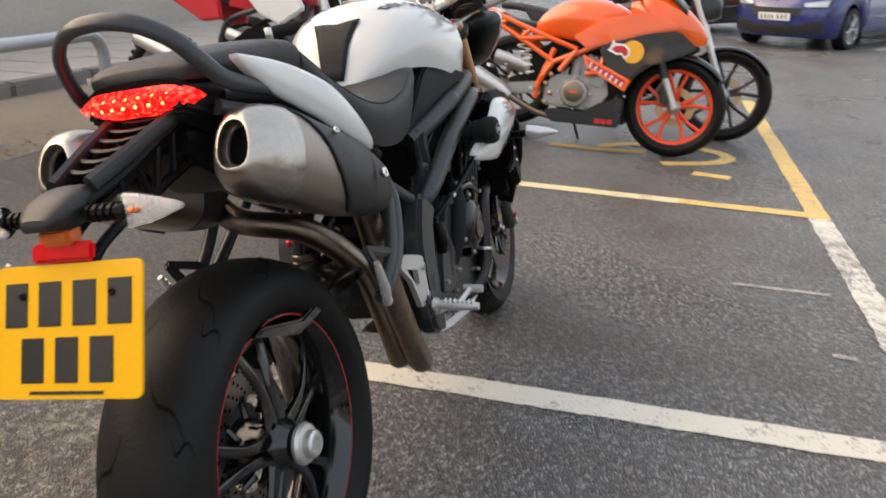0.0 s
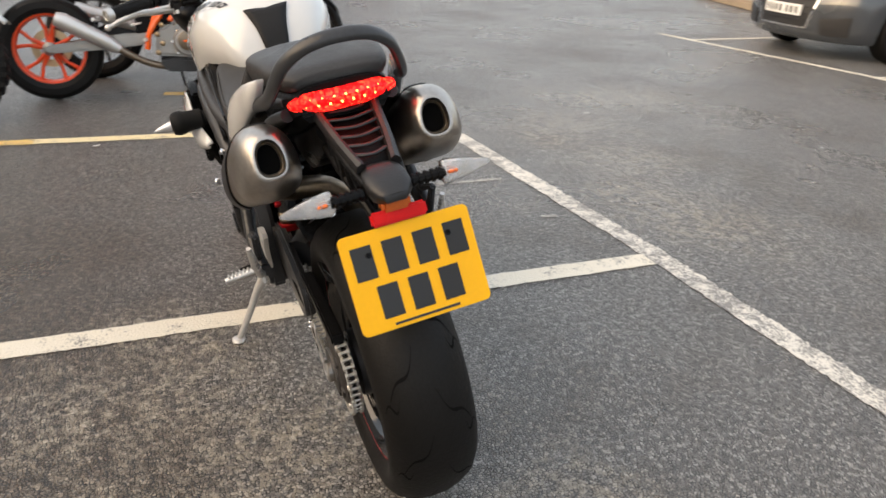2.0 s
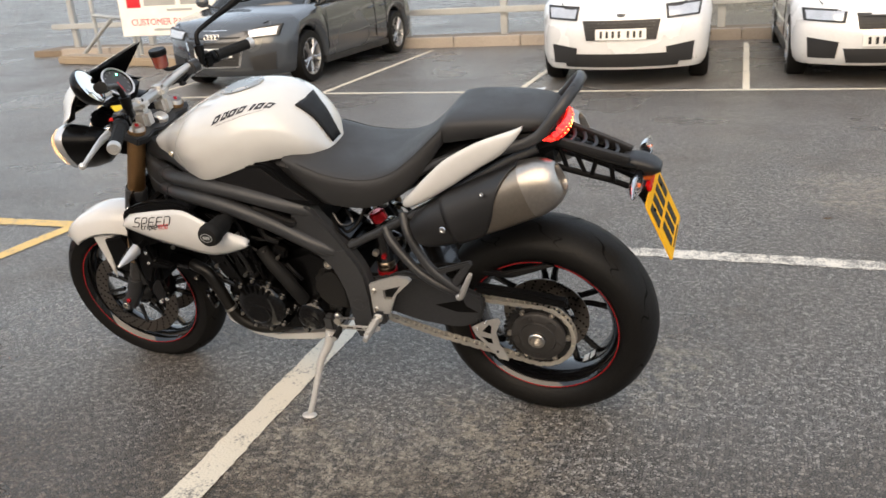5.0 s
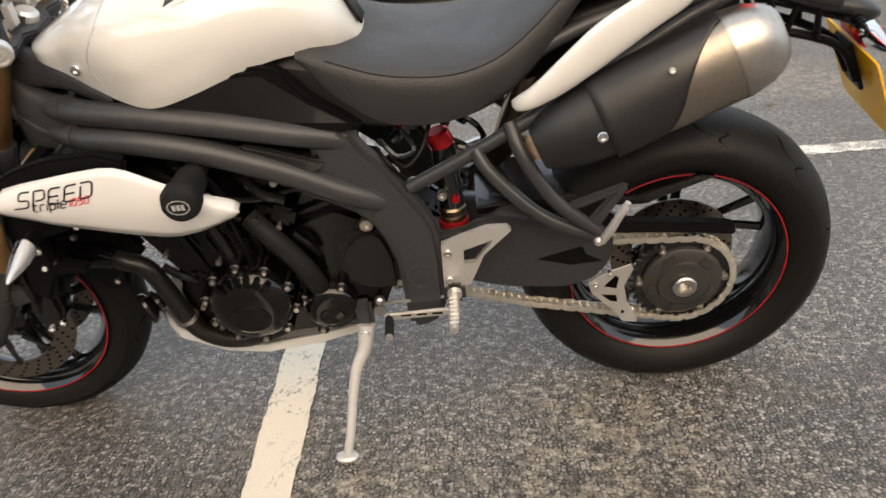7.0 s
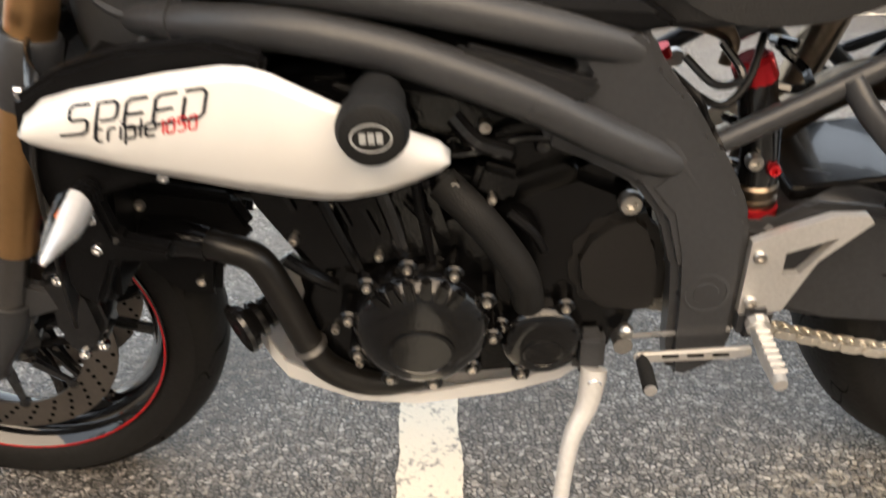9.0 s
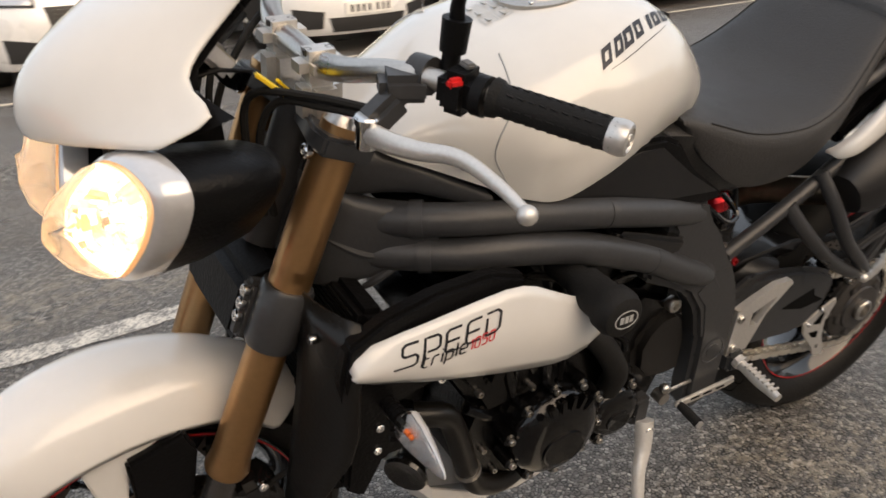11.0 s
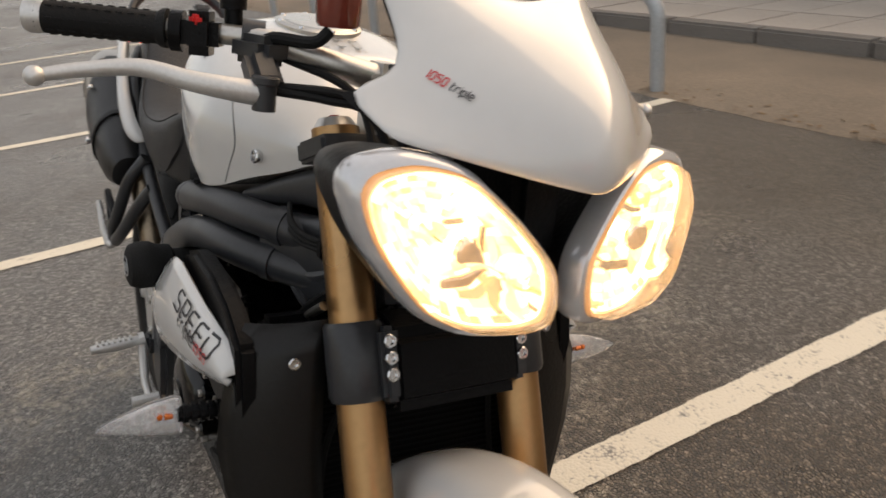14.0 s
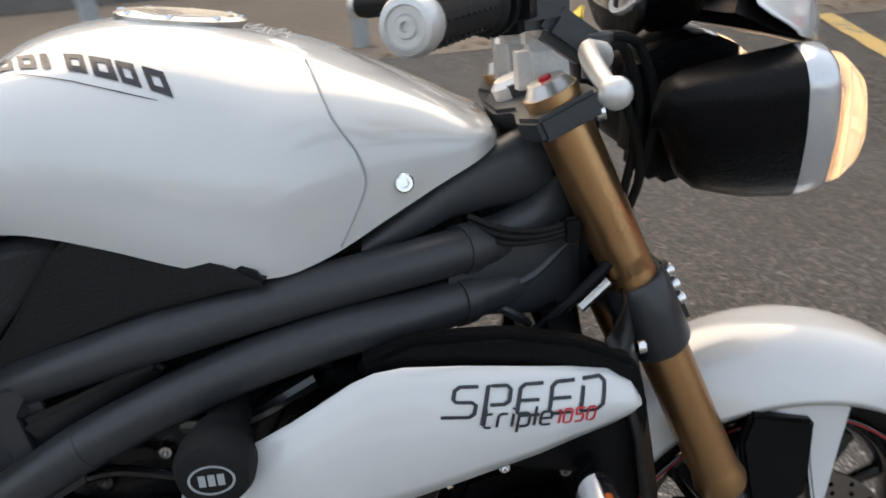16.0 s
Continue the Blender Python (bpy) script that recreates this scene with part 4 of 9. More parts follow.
# joint of the front tank cover
for s in (1, -1):
    bm = bmesh.new()
    seam = [tank_at(x, f, .0008) for x, f in ((0.955, 0.30), (0.965, 0.50), (0.975, 0.70), (0.992, 0.90), (0.996, 1.1), (0.985, 1.35), (0.968, 1.58))]
    tube(bm, [(p.x, s * p.y, p.z) for p in seam], .0013, 6, 4)
    part("cover_joint", bm, decal_grey, tank)
    bm = bmesh.new()
    p = tank_at(1.030, 1.0, .0)
    bolt(bm, (1.028, s * (p.y + .002), .869), (0.15, s, .1), .009, .006)
    part("tank_bolt", bm, chrome, tank, "small chrome tank bolt")
    # maker's wordmark, as plain slanted bars with a swoosh
    bm = bmesh.new()

    def on_tank(u, v):
        """u along the wordmark 0..1 from its start at the back, v up."""
        q = tank_at(0.695 + 0.160 * u, 0.425 - 0.15 * v + 0.20 * u)
        out = Vector((0, s * .8, .6))
        hit = TANK_TREE.ray_cast(Vector((q.x, s * q.y, q.z)) + out * .08, -out)
        return hit[0] + hit[1] * (.0012 if hit[1].dot(out) > 0 else -.0012)

    for k in range(7):
        w0 = (.105, .110, .050, .110, .125, .100, .112)[k]
        pt = lambda a, v: bm.verts.new(on_tank(k / 7 + .012 + w0 * a - .055 * v, v * .66))
        rims = [[pt(*q) for q in ring_] for ring_ in ([(0, 0), (.5, 0), (1, 0), (1, .5), (1, 1), (.5, 1), (0, 1), (0, .5)], [(.30, .28), (.5, .28), (.70, .28), (.70, .5), (.70, .72), (.5, .72), (.30, .72), (.30, .5)])]
        if k == 2:
            rims[1] = [pt(*q) for q in ((.48, .2), (.5, .2), (.52, .2), (.52, .5), (.52, .8), (.5, .8), (.48, .8), (.48, .5))]
        for i in range(8):
            j = (i + 1) % 8
            bm.faces.new((rims[0][i], rims[0][j], rims[1][j], rims[1][i]))
    rows = [[on_tank(u, -.12 - .22 * math.sin(math.pi * u) - w) for w in (0, .035 * math.sin(math.pi * (.1 + .8 * u)))] for u in np.linspace(0.1, 0.9, 14).tolist()]
    skin(bm, rows, False, False)
    tagged(part("wordmark", bm, decal_dark, tank), "dark maker's mark as bars", kind="stuff")
# rubber pad on the back of the tank
bm = bmesh.new()
rows = []
for i in range(9):
    f = i / 8
    x = .652 - .076 * f
    cols = list(zip(*TANK))
    zt, w, zw = (float(np.interp(x, cols[0], cols[k])) for k in (1, 2, 5))
    hw = (.056 - .004 * math.sin(math.pi * f)) * (1 - f) + .024 * f
    row = []
    for j in range(7):
        u = j / 3 - 1
        y = hw * u
        q = max(0.0, 1 - (abs(y) / w) ** 2.3) ** (1 / 2.3)
        row.append((x - .004, y, zw + (zt - zw) * q + .0035 - (.010 if i == 0 else 0) * (1 - abs(u))))
    rows.append(row)
skin(bm, rows, False, False)
pad = part("tank_pad", bm, seat_side, tank, "black rubber tank pad", 60)
so = pad.modifiers.new("thick", 'SOLIDIFY')
so.thickness, so.offset = 0.004, 0
# filler cap and warning sticker
bm = bmesh.new()
cap_m = Matrix.Translation((0.835, 0, 1.0155)) @ Matrix.Rotation(radians(9), 4, 'Y')
lathe(bm, [(.062, -.008), (.062, .003), (.056, .006), (.050, .005), (.048, .007), (.020, .008), (.001, .008)], cap_m, 40)
part("filler_cap", bm, steel, tank, "round silver filler cap")
bolts("cap_screw", [cap_m @ Vector((.056 * math.cos(a), .056 * math.sin(a), .003)) for a in np.linspace(0, 2 * math.pi, 9).tolist()[:-1]], (0, 0, 1), .004, .004, chrome, tank)
bm = bmesh.new()
for i in range(3):
    for j in range(2):
        c0 = [(0.905 + .022 * j + dx, (i - 1) * .024 + dy) for dx, dy in ((-.0095, -.010), (.0095, -.010), (.0095, .010), (-.0095, .010))]
        c1 = [(0.905 + .022 * j + dx, (i - 1) * .024 + dy) for dx, dy in ((-.0080, -.0085), (.0080, -.0085), (.0080, .0085), (-.0080, .0085))]
        zz = lambda x, y: float(np.interp(x, [s_[0] for s_ in TANK], [s_[1] for s_ in TANK])) + .0028 - 0.9 * y * y * 2
        o, q = [bm.verts.new((x, y, zz(x, y))) for x, y in c0], [bm.verts.new((x, y, zz(x, y))) for x, y in c1]
        for k in range(4):
            bm.faces.new((o[k], o[(k + 1) % 4], q[(k + 1) % 4], q[k]))
        block(bm, (.007, .009, .0008), Matrix.Translation((0.905 + .022 * j, (i - 1) * .024, zz(0.905 + .022 * j, (i - 1) * .024))), 0)
part("warning_sticker", bm, decal_grey, tank, "grey warning pictograms")

# ---- seats and tail ----
SEAT = [(0.672, 0.868, 0.148, 0.856, 0.14, 0.855), (0.645, 0.868, 0.158, 0.815, 0.15, 0.845), (0.6, 0.858, 0.166, 0.775, 0.158, 0.825), (0.545, 0.842, 0.172, 0.738, 0.16, 0.805), (0.48, 0.833, 0.176, 0.726, 0.16, 0.795), (0.41, 0.834, 0.176, 0.734, 0.16, 0.795), (0.345, 0.852, 0.168, 0.758, 0.15, 0.815), (0.29, 0.888, 0.152, 0.8, 0.138, 0.85), (0.245, 0.926, 0.138, 0.855, 0.128, 0.89), (0.208, 0.955, 0.128, 0.905, 0.12, 0.925)]
bm = bmesh.new()
skin(bm, body_rings(dense(SEAT), 3.2))
seat = part("rider_seat", bm, seat_vinyl, bike, "black stepped rider seat", angle=60)
PILLION = [(0.214, 0.958, 0.122, 0.905, 0.116, 0.930), (0.190, 0.970, 0.128, 0.905, 0.118, 0.940), (0.110, 0.975, 0.122, 0.915, 0.112, 0.945), (0.030, 0.973, 0.114, 0.925, 0.104, 0.945), (-0.035, 0.966, 0.100, 0.928, 0.092, 0.945), (-0.062, 0.953, 0.080, 0.930, 0.075, 0.940)]
bm = bmesh.new()
skin(bm, body_rings(dense(PILLION), 3.2))
pillion = part("pillion_seat", bm, seat_vinyl, bike, "black pillion seat", angle=60)
for s in (1, -1):
    bm = bmesh.new()
    rg = body_rings([q for q in dense(SEAT)], 3.2)
    k = 6
    line = [Vector(r[k if s > 0 else -k]) for r in rg[6:]]
    tube(bm, [(p.x, p.y + s * .0006, p.z + .0006) for p in line], .0011, 6)
    part("seam", bm, seam_thread, seat)
    bm = bmesh.new()
    cover_turn = Matrix.Identity(4)
    cover_turn[1][0], cover_turn[1][3] = -.26, .26 * .80
    skin(bm, [[(x, s * y, z) for x, y, z in ((xf, .100, zf), (xf, .128 + w, zf), (xf + .004, .144 + w, zf - .010), (xl + .004, .136 + w, zl + .012), (xl, .126 + w, zl), (xl, .10, zl))] for xf, zf, xl, zl, w in ((.720, .846, .614, .722, -.012), (.690, .850, .595, .722, -.002), (.640, .846, .570, .722, .012), (.580, .832, .540, .724, .022), (.520, .818, .510, .728, .028), (.470, .808, .470, .736, .030))])
    part("seat_flank", bm, seat_vinyl, seat, "", 50)
    bm = bmesh.new()
    slab(bm, [(.906, .806), (.902, .816), (.872, .831), (.828, .847), (.780, .858), (.745, .858), (.724, .846), (.670, .782), (.618, .722), (.63, .717), (.70, .746), (.79, .780), (.87, .802)] if s < 0 else [(.913, .806), (.858, .832), (.804, .847), (.765, .857), (.721, .856), (.693, .842), (.675, .818), (.655, .793), (.618, .765), (.575, .733), (.62, .728), (.72, .748), (.83, .772), (.909, .793)], min(s * .135, s * .172), max(s * .135, s * (.172 if s > 0 else .180)), .009, cover_turn if s < 0 else None)
    cv = part("side_cover", bm, black_plastic if s > 0 else seat_side, bike, "black side cover below the tank")
    if s > 0:
        bm = bmesh.new()
        slab(bm, [(.895, .804), (.849, .825), (.768, .844), (.728, .842), (.701, .820), (.661, .788), (.600, .748), (.694, .756), (.829, .780)], .168, .1735, .0012)
        part("cover_panel", bm, black_gloss, cv, "gloss black cover panel")
    bm = bmesh.new()
    sh = Matrix.Identity(4)
    sh[1][0], sh[1][3] = s * 0.13, s * (-0.13 * 0.30)
    rings = []
    blade = [(.328, .752, .746, .160), (.318, .766, .742, .170), (.290, .792, .750, .178), (.245, .836, .772, .180), (.196, .878, .800, .175), (.150, .904, .828, .167), (.100, .926, .858, .157), (.050, .941, .887, .149), (.015, .950, .922, .140), (-.004, .955, .948, .135)]
    for x, zt, zb, y in dense(blade, 3):
        h = (zt - zb) / 2
        thick = min(.011, h * .6)
        arc = [(x, s * (y + thick * math.sin(a)), (zt + zb) / 2 - h * math.cos(a)) for a in np.linspace(0, math.pi, 9).tolist()]
        rings.append(arc + [(x, s * (y - .006), zt - .001), (x, s * (y - .012), zt - h * .2), (x, s * (y - .012), zb + h * .2)])
    skin(bm, rings)
    part("tail_panel", bm, white_paint, bike, "glossy white tail side panel", 60)
    bm = bmesh.new()
    slab(bm, [(0.290, .770), (0.150, .836), (0.050, .900), (-.080, .925), (-.085, .890), (0.0, .860), (0.140, .800), (0.270, .740)], min(s * .10, s * .135), max(s * .10, s * .135), .006, sh)
    part("tail_side", bm, black_plastic, bike)
bm = bmesh.new()
skin(bm, body_rings(dense([(0.30, .86, .10, .76, .09, .82), (0.15, .905, .11, .80, .09, .86), (0.0, .935, .10, .84, .08, .89), (-.075, .940, .085, .875, .07, .905)]), 3.5))
part("tail_tray", bm, black_plastic, bike, "black plastic seat tail")
bm = bmesh.new()
skin(bm, body_rings(dense([(0.16, .84, .075, .745, .06, .79), (0.06, .86, .08, .745, .06, .80), (-.03, .87, .07, .80, .05, .83), (-.06, .87, .06, .83, .05, .85)]), 4))
part("undertray", bm, black_plastic, bike, "black undertray")
bm = bmesh.new()
rail = [(.075, .146, .888), (.040, .142, .898), (-.031, .128, .921), (-.066, .114, .955), (-.092, .096, .988), (-.112, .064, 1.012), (-.122, .030, 1.022), (-.124, .0, 1.024)]
tube(bm, rail + mirrored(rail[:-1])[::-1], [.006, .0095, .0095, .0095, .0095, .0095, .0095, .0095, .006], 12, 5, flat=1.5)
part("grab_rail", bm, black_frame, bike, "black cast grab rail")
# tail lamp
bm = bmesh.new()
rows = []
for i in range(15):
    f = i / 14 * 2 - 1
    y = .098 * f
    xb = -.092 + .020 * f * f
    h = 1 - .62 * abs(f) ** 5
    rows.append([(xb + .006, y, .909 + .021 * h), (xb - .006, y, .909 + .007 * h), (xb - .002, y, .909 - .012 * h), (xb + .012, y, .909 - .020 * h), (xb + .03, y, .905)])
skin(bm, rows, True, True)
tail = part("tail_lamp", bm, tail_glow, bike, "lit red tail lamp", 50)
for row in range(2):
    for i in range(7):
        f = (i - 3 + .4 * row) / 4.2
        bm = bmesh.new()
        ball(bm, (.0022, .0022, .0026), Matrix.Translation((-.0960 + .020 * f * f, .088 * f, .9165 - .011 * row)))
        part("led", bm, tail_led, tail)
# plate hanger
hanger_grey = mat("hanger_plastic", (0.010, 0.010, 0.011), 0.42, 0, 0.2, 50, 0.3)
HANG = []
for s in (1, -1):
    bm = bmesh.new()
    HANG.append(bm)
    tube(bm, [(-.04, s * .048, .880), (-.10, s * .046, .862), (-.19, s * .040, .828), (-.26, s * .030, .806)], .0105, 10, 4, flat=.8)
    bm = bmesh.new()
    HANG.append(bm)
    tube(bm, [(-.05, s * .046, .815), (-.13, s * .043, .792), (-.21, s * .034, .766), (-.265, s * .026, .735), (-.300, s * .022, .675)], .008, 10, 4)
    for x0, z0, x1, z1 in ((-.07, .873, -.09, .803), (-.11, .858, -.135, .790), (-.165, .838, -.15, .785), (-.20, .822, -.205, .768)):
        bm = bmesh.new()
        HANG.append(bm)
        tube(bm, [(x0, s * .045, z0), (x1, s * .043, z1)], .006, 8)
bm = bmesh.new()
skin(bm, body_rings(dense([(-.225, .826, .030, .800, .025, .812), (-.25, .830, .036, .790, .030, .81), (-.275, .826, .038, .783, .030, .805), (-.30, .816, .034, .784, .026, .80), (-.318, .803, .020, .788, .016, .796)]), 3))
hanger = part("plate_hanger", bm, hanger_grey, bike, "black trussed number plate hanger", 50)
for s in (1, -1):
    bm = bmesh.new()
    tube(bm, [(-.045, s * .056, .892), (-.10, s * .050, .874), (-.17, s * .042, .850), (-.24, s * .030, .824)], [.010, .009, .009, .010], 8, 4, flat=1.5)
    part("hanger_rail", bm, hanger_grey, hanger)
bm = bmesh.new()
slab(bm, [(-.03, .866), (-.245, .796), (-.247, .802), (-.03, .872)], -.045, .045, 0)
part("hanger_floor", bm, black_plastic, hanger)
for k in range(6):
    x = -.066 - .027 * k
    bm = bmesh.new()
    tube(bm, [(x, .050 - .0035 * k, .886 - .0090 * k), (x - .010, 0, .883 - .0090 * k), (x, -.050 + .0035 * k, .886 - .0090 * k)], .0052, 8, 4, flat=.6)
    part("slat", bm, hanger_grey, hanger)
for bm in HANG:
    part("hanger_strut", bm, black_plastic, hanger)


def indicator(name, root, tip, back, parent_lift, label):
    """A pointed clear indicator on a ribbed stalk: root on the bike, tip outward, back is the way the lens faces away from."""
    r, t = Vector(root), Vector(tip)
    d = (t - r).normalized()
    body0 = t - d * 0.088
    b = Vector(back).normalized()
    b = (b - d * b.dot(d)).normalized()
    u = d.cross(b)
    bm = bmesh.new()
    tube(bm, [r, body0 + d * .004], .0085, 10)
    for k in range(5):
        c = r + (body0 - r) * ((k + .5) / 5)
        tube(bm, [c - d * .0025, c + d * .0025], .0115, 10)
    st = part(name, bm, black_plastic, bike, label)
    prof = [(0.0, .0205, .017), (.004, .0225, .019), (.030, .0188, .017), (.056, .0125, .012), (.078, .0062, .006), (.086, .0030, .003), (.088, .001, .001)]
    up = u if u.z > 0 else -u
    for nm, sg, mt, depth in (("housing", 1, shroud_silver if parent_lift else chrome, 1.0), ("reflector", -1, lens_silver, .16), ("lens", -1, lens_thin, .85)):
        bm = bmesh.new()
        rings = []
        for f, hh, dd in prof:
            dd *= depth
            if depth < .5:
                f, hh = f + .002 * (1 - f / .044), hh * .9
            c = body0 + d * f - up * (.45 * (.0225 - hh) if parent_lift else 0)
            half = [c + u * (hh * math.cos(a)) + b * (sg * dd * math.sin(a)) for a in np.linspace(0, math.pi, 11).tolist()]
            rings.append(half + [c + u * (hh * math.cos(a)) * .98 + b * (sg * .0006) for a in np.linspace(math.pi, 0, 5).tolist()[1:-1]])
        skin(bm, rings)
        ob = part(nm, bm, mt, st, {"lens": "clear pointed lens", "reflector": "faceted silver reflector"}.get(nm, ""))
        if nm == "lens":
            ob.visible_shadow = False
    bm = bmesh.new()
    tube(bm, [body0 + d * .010 - b * .005, body0 + d * .018 - b * .005], [.0026, .0030], 12)
    ball(bm, (.0031, .0031, .0031), Matrix.Translation(body0 + d * .023 - b * .005), 12)
    part("bulb", bm, amber, st, "amber bulb")
    return st


indicator("indicator", (-.268, .040, .795), (-.270, .182, .795), (1, 0, 0), False, "clear rear indicator on a black stalk")
indicator("indicator", (-.268, -.040, .795), (-.270, -.186, .795), (1, 0, 0), False, "clear rear indicator on a black stalk")
# plate, reflector, plate lamp
PLM = Matrix.Translation((-.322, -.009, .662)) @ Matrix.Rotation(radians(22.5), 4, 'Y')  # plate frame: y across, z up the plate
bm = bmesh.new()
slab(bm, [(sx * (.1145 - .010 + .010 * math.cos(a)), sz * (.084 - .010 + .010 * math.sin(a))) for sx, sz, a0 in ((1, 1, 0), (-1, 1, 1), (-1, -1, 0), (1, -1, 1)) for a in ([0, .5, 1.05, 1.57] if a0 == 0 else [1.57, 1.05, .5, 0])], -.002, .002, .0006, PLM @ Matrix.Rotation(radians(90), 4, 'Z'))
plate = part("number_plate", bm, plate_yellow, bike, "yellow number plate")
for row, n_c, zc in ((0, 4, .034), (1, 3, -.036)):
    for k in range(n_c):
        bm = bmesh.new()
        yc = (n_c - 1) * .027 - k * .054
        block(bm, (.0012, .036, .056), PLM @ Matrix.Translation((-.0026, yc, zc)), .0004)
        part("character_bar", bm, bar_black, plate)
bm = bmesh.new()
block(bm, (.0012, .115, .004), PLM @ Matrix.Translation((-.0026, 0, -.076)), 0)
part("maker_line", bm, decal_dark, plate)
for y in (.07, -.07):
    bm = bmesh.new()
    bolt(bm, PLM @ Vector((-.002, y, .045)), PLM.to_3x3() @ Vector((-1, 0, 0)), .005, .004)
    part("plate_screw", bm, black_plastic, plate)
bm = bmesh.new()
block(bm, (.010, .098, .025), Matrix.Translation((-.290, -.006, .754)) @ Matrix.Rotation(radians(20), 4, 'Y'), .004)
part("reflector", bm, lens_red, hanger, "red rear reflector")
bm = bmesh.new()
block(bm, (.03, .05, .024), Matrix.Translation((-.285, -.004, .775)), .006)
part("plate_lamp", bm, amber, hanger, "amber glowing plate lamp")
bm = bmesh.new()
block(bm, (.008, .07, .10), Matrix.Translation((-.293, -.006, .70)) @ Matrix.Rotation(radians(23), 4, 'Y'), .003)
part("plate_bracket", bm, black_plastic, hanger)

# ---- silencers and exhaust ----


def silencer(s):
    a, b = Vector((.290, s * .178, .676)), Vector((-.098, s * .156, .838))
    m = along(a, b)
    L = (b - a).length
    up = m.to_3x3().inverted() @ Vector((0, 0, 1))
    up.z = 0
    up.normalize()
    sd = Vector((0, 0, 1)).cross(up)

    def ring(h, w, t, drop=0.0, n=28, lean=0.0):
        out = []
        for k in range(n):
            f = 2 * math.pi * k / n
            c, e = math.cos(f), math.sin(f)
            q = sd * (w * math.copysign(abs(c) ** .8, c) * (1 - .14 * e)) + up * (t * math.copysign(abs(e) ** .85, e) - drop)
            out.append(m @ Vector((q.x, q.y, h + lean * (q.dot(up)))))
        return out

    def make(name, secs, mt, parent, label="", caps=True):
        bm = bmesh.new()
        skin(bm, [ring(*x) for x in secs], caps)
        return part(name, bm, mt, parent, label, 40)

    body = make("silencer", [(L * .16, .052, .058), (L * .30, .058, .066), (L * .55, .061, .070), (L * .805, .062, .071)], silencer_steel, bike, "brushed steel high-level silencer")
    make("front_sleeve", [(0, .034, .036), (L * .06, .046, .050), (L * .16, .054, .060), (L * .27, .058, .065)], hanger_grey, body, "black heat shield sleeve")
    # outer heat shield with a sloping edge
    bm = bmesh.new()
    rings = []
    for i in range(17):
        f = i / 16
        h = L * (.27 + .53 * f)
        g = max(0, (f - .18) / .82)
        lo = -0.95 + 1.93 * (g * g * (3 - 2 * g))
        rg = []
        for k in range(13):
            ang = math.asin(max(-1, min(1, lo))) + (math.pi * .62 - math.asin(max(-1, min(1, lo)))) * k / 12
            w, t = .0585 + .004 * f, .0665 + .005 * f
            c, e = math.cos(ang) * s, math.sin(ang)
            sg = 1 if (m.to_3x3() @ sd).y > 0 else -1
            q = sd * (sg * (w + .004) * math.copysign(abs(c) ** .8, c) * (1 - .14 * e)) + up * ((t + .004) * math.copysign(abs(e) ** .85, e))
            rg.append(m @ Vector((q.x, q.y, h)))
        rings.append(rg)
    skin(bm, rings, False, False)
    sh = part("heat_shield", bm, hanger_grey, body, "matt black heat shield", 50)
    so = sh.modifiers.new("thick", 'SOLIDIFY')
    so.thickness = .003
    bolts("shield_bolt", [(.192, s * .243, .722)], (0, s, .25), .009, .005, chrome, body)
    bolts("shield_bolt", [(.085, s * .222, .815)], (0, s, .5), .006, .005, chrome, body)
    make("end_cap", [(L * .800, .0635, .0725), (L * .815, .063, .072), (L * .90, .057, .066), (L * .955, .047, .056), (L * .992, .034, .043), (L * 1.0, .0285, .037), (L * 1.0, .0255, .034), (L * .985, .0240, .032), (L * .93, .0235, .031)], cap_steel, body, "bright bevelled end cap", False)
    make("outlet", [(L * .960, .0236, .0312), (L * .966, .0212, .0288), (L * .960, .0195, .0270), (L * .935, .0190, .0265)], silencer_steel, body, "sooty outlet pipe", False)
    # near-black cup that closes the outlet
    make("bore", [(L * .950, .0194, .0268), (L * .940, .0194, .0268), (L * .940, .001, .001)], hole_dark, body, "black bore")
    return body


for s in (1, -1):
    silencer(s)
bm = bmesh.new()
tube(bm, [(.60, -.06, .235), (.50, -.115, .235), (.435, -.135, .275), (.395, -.138, .36), (.350, -.140, .47), (.315, -.145, .57), (.28, -.155, .655), (.285, -.175, .68)], .026, 14, 6)
part("link_pipe", bm, hot_steel, bike, "heat-browned exhaust link pipe")
bm = bmesh.new()
tube(bm, [(.50, -.06, .245), (.44, -.09, .28), (.41, -.09, .38), (.38, -.07, .50), (.32, 0, .60), (.27, .10, .64), (.285, .165, .672)], .026, 14, 6)
part("link_pipe", bm, hot_steel, bike, "heat-browned exhaust link pipe")
for y0, y1 in ((.135, .10), (0.0, 0.0), (-.135, -.10)):
    bm = bmesh.new()
    tube(bm, [(1.105, y0 * 1.0, .490), (1.067, y0 * 1.10, .486), (1.032, y0 * 1.12, .468), (1.010, y0 * 1.12, .415), (.993, y0 * 1.11, .356), (.972, y0 * 1.09, .303), (.924, y0 * 1.02, .266), (.861, y1 * 1.15, .252), (.77, y1 * .6, .255), (.66, 0, .26)], .0185, 14, 6)
    hp = part("header_pipe", bm, header_black, bike, "dark exhaust header pipe")
    bm = bmesh.new()
    tube(bm, [(1.165, y0 * .9, .490), (1.115, y0 * .97, .491), (1.085, y0 * 1.05, .488)], [.025, .025, .0205], 14)
    part("header_stub", bm, engine_black, hp)
    bm = bmesh.new()
    lathe(bm, [(.0215, -.004), (.0225, 0), (.0215, .004)], along((.987, y0 * 1.105, .338), (.981, y0 * 1.10, .322)), 16)
    part("pipe_clip", bm, steel, hp)

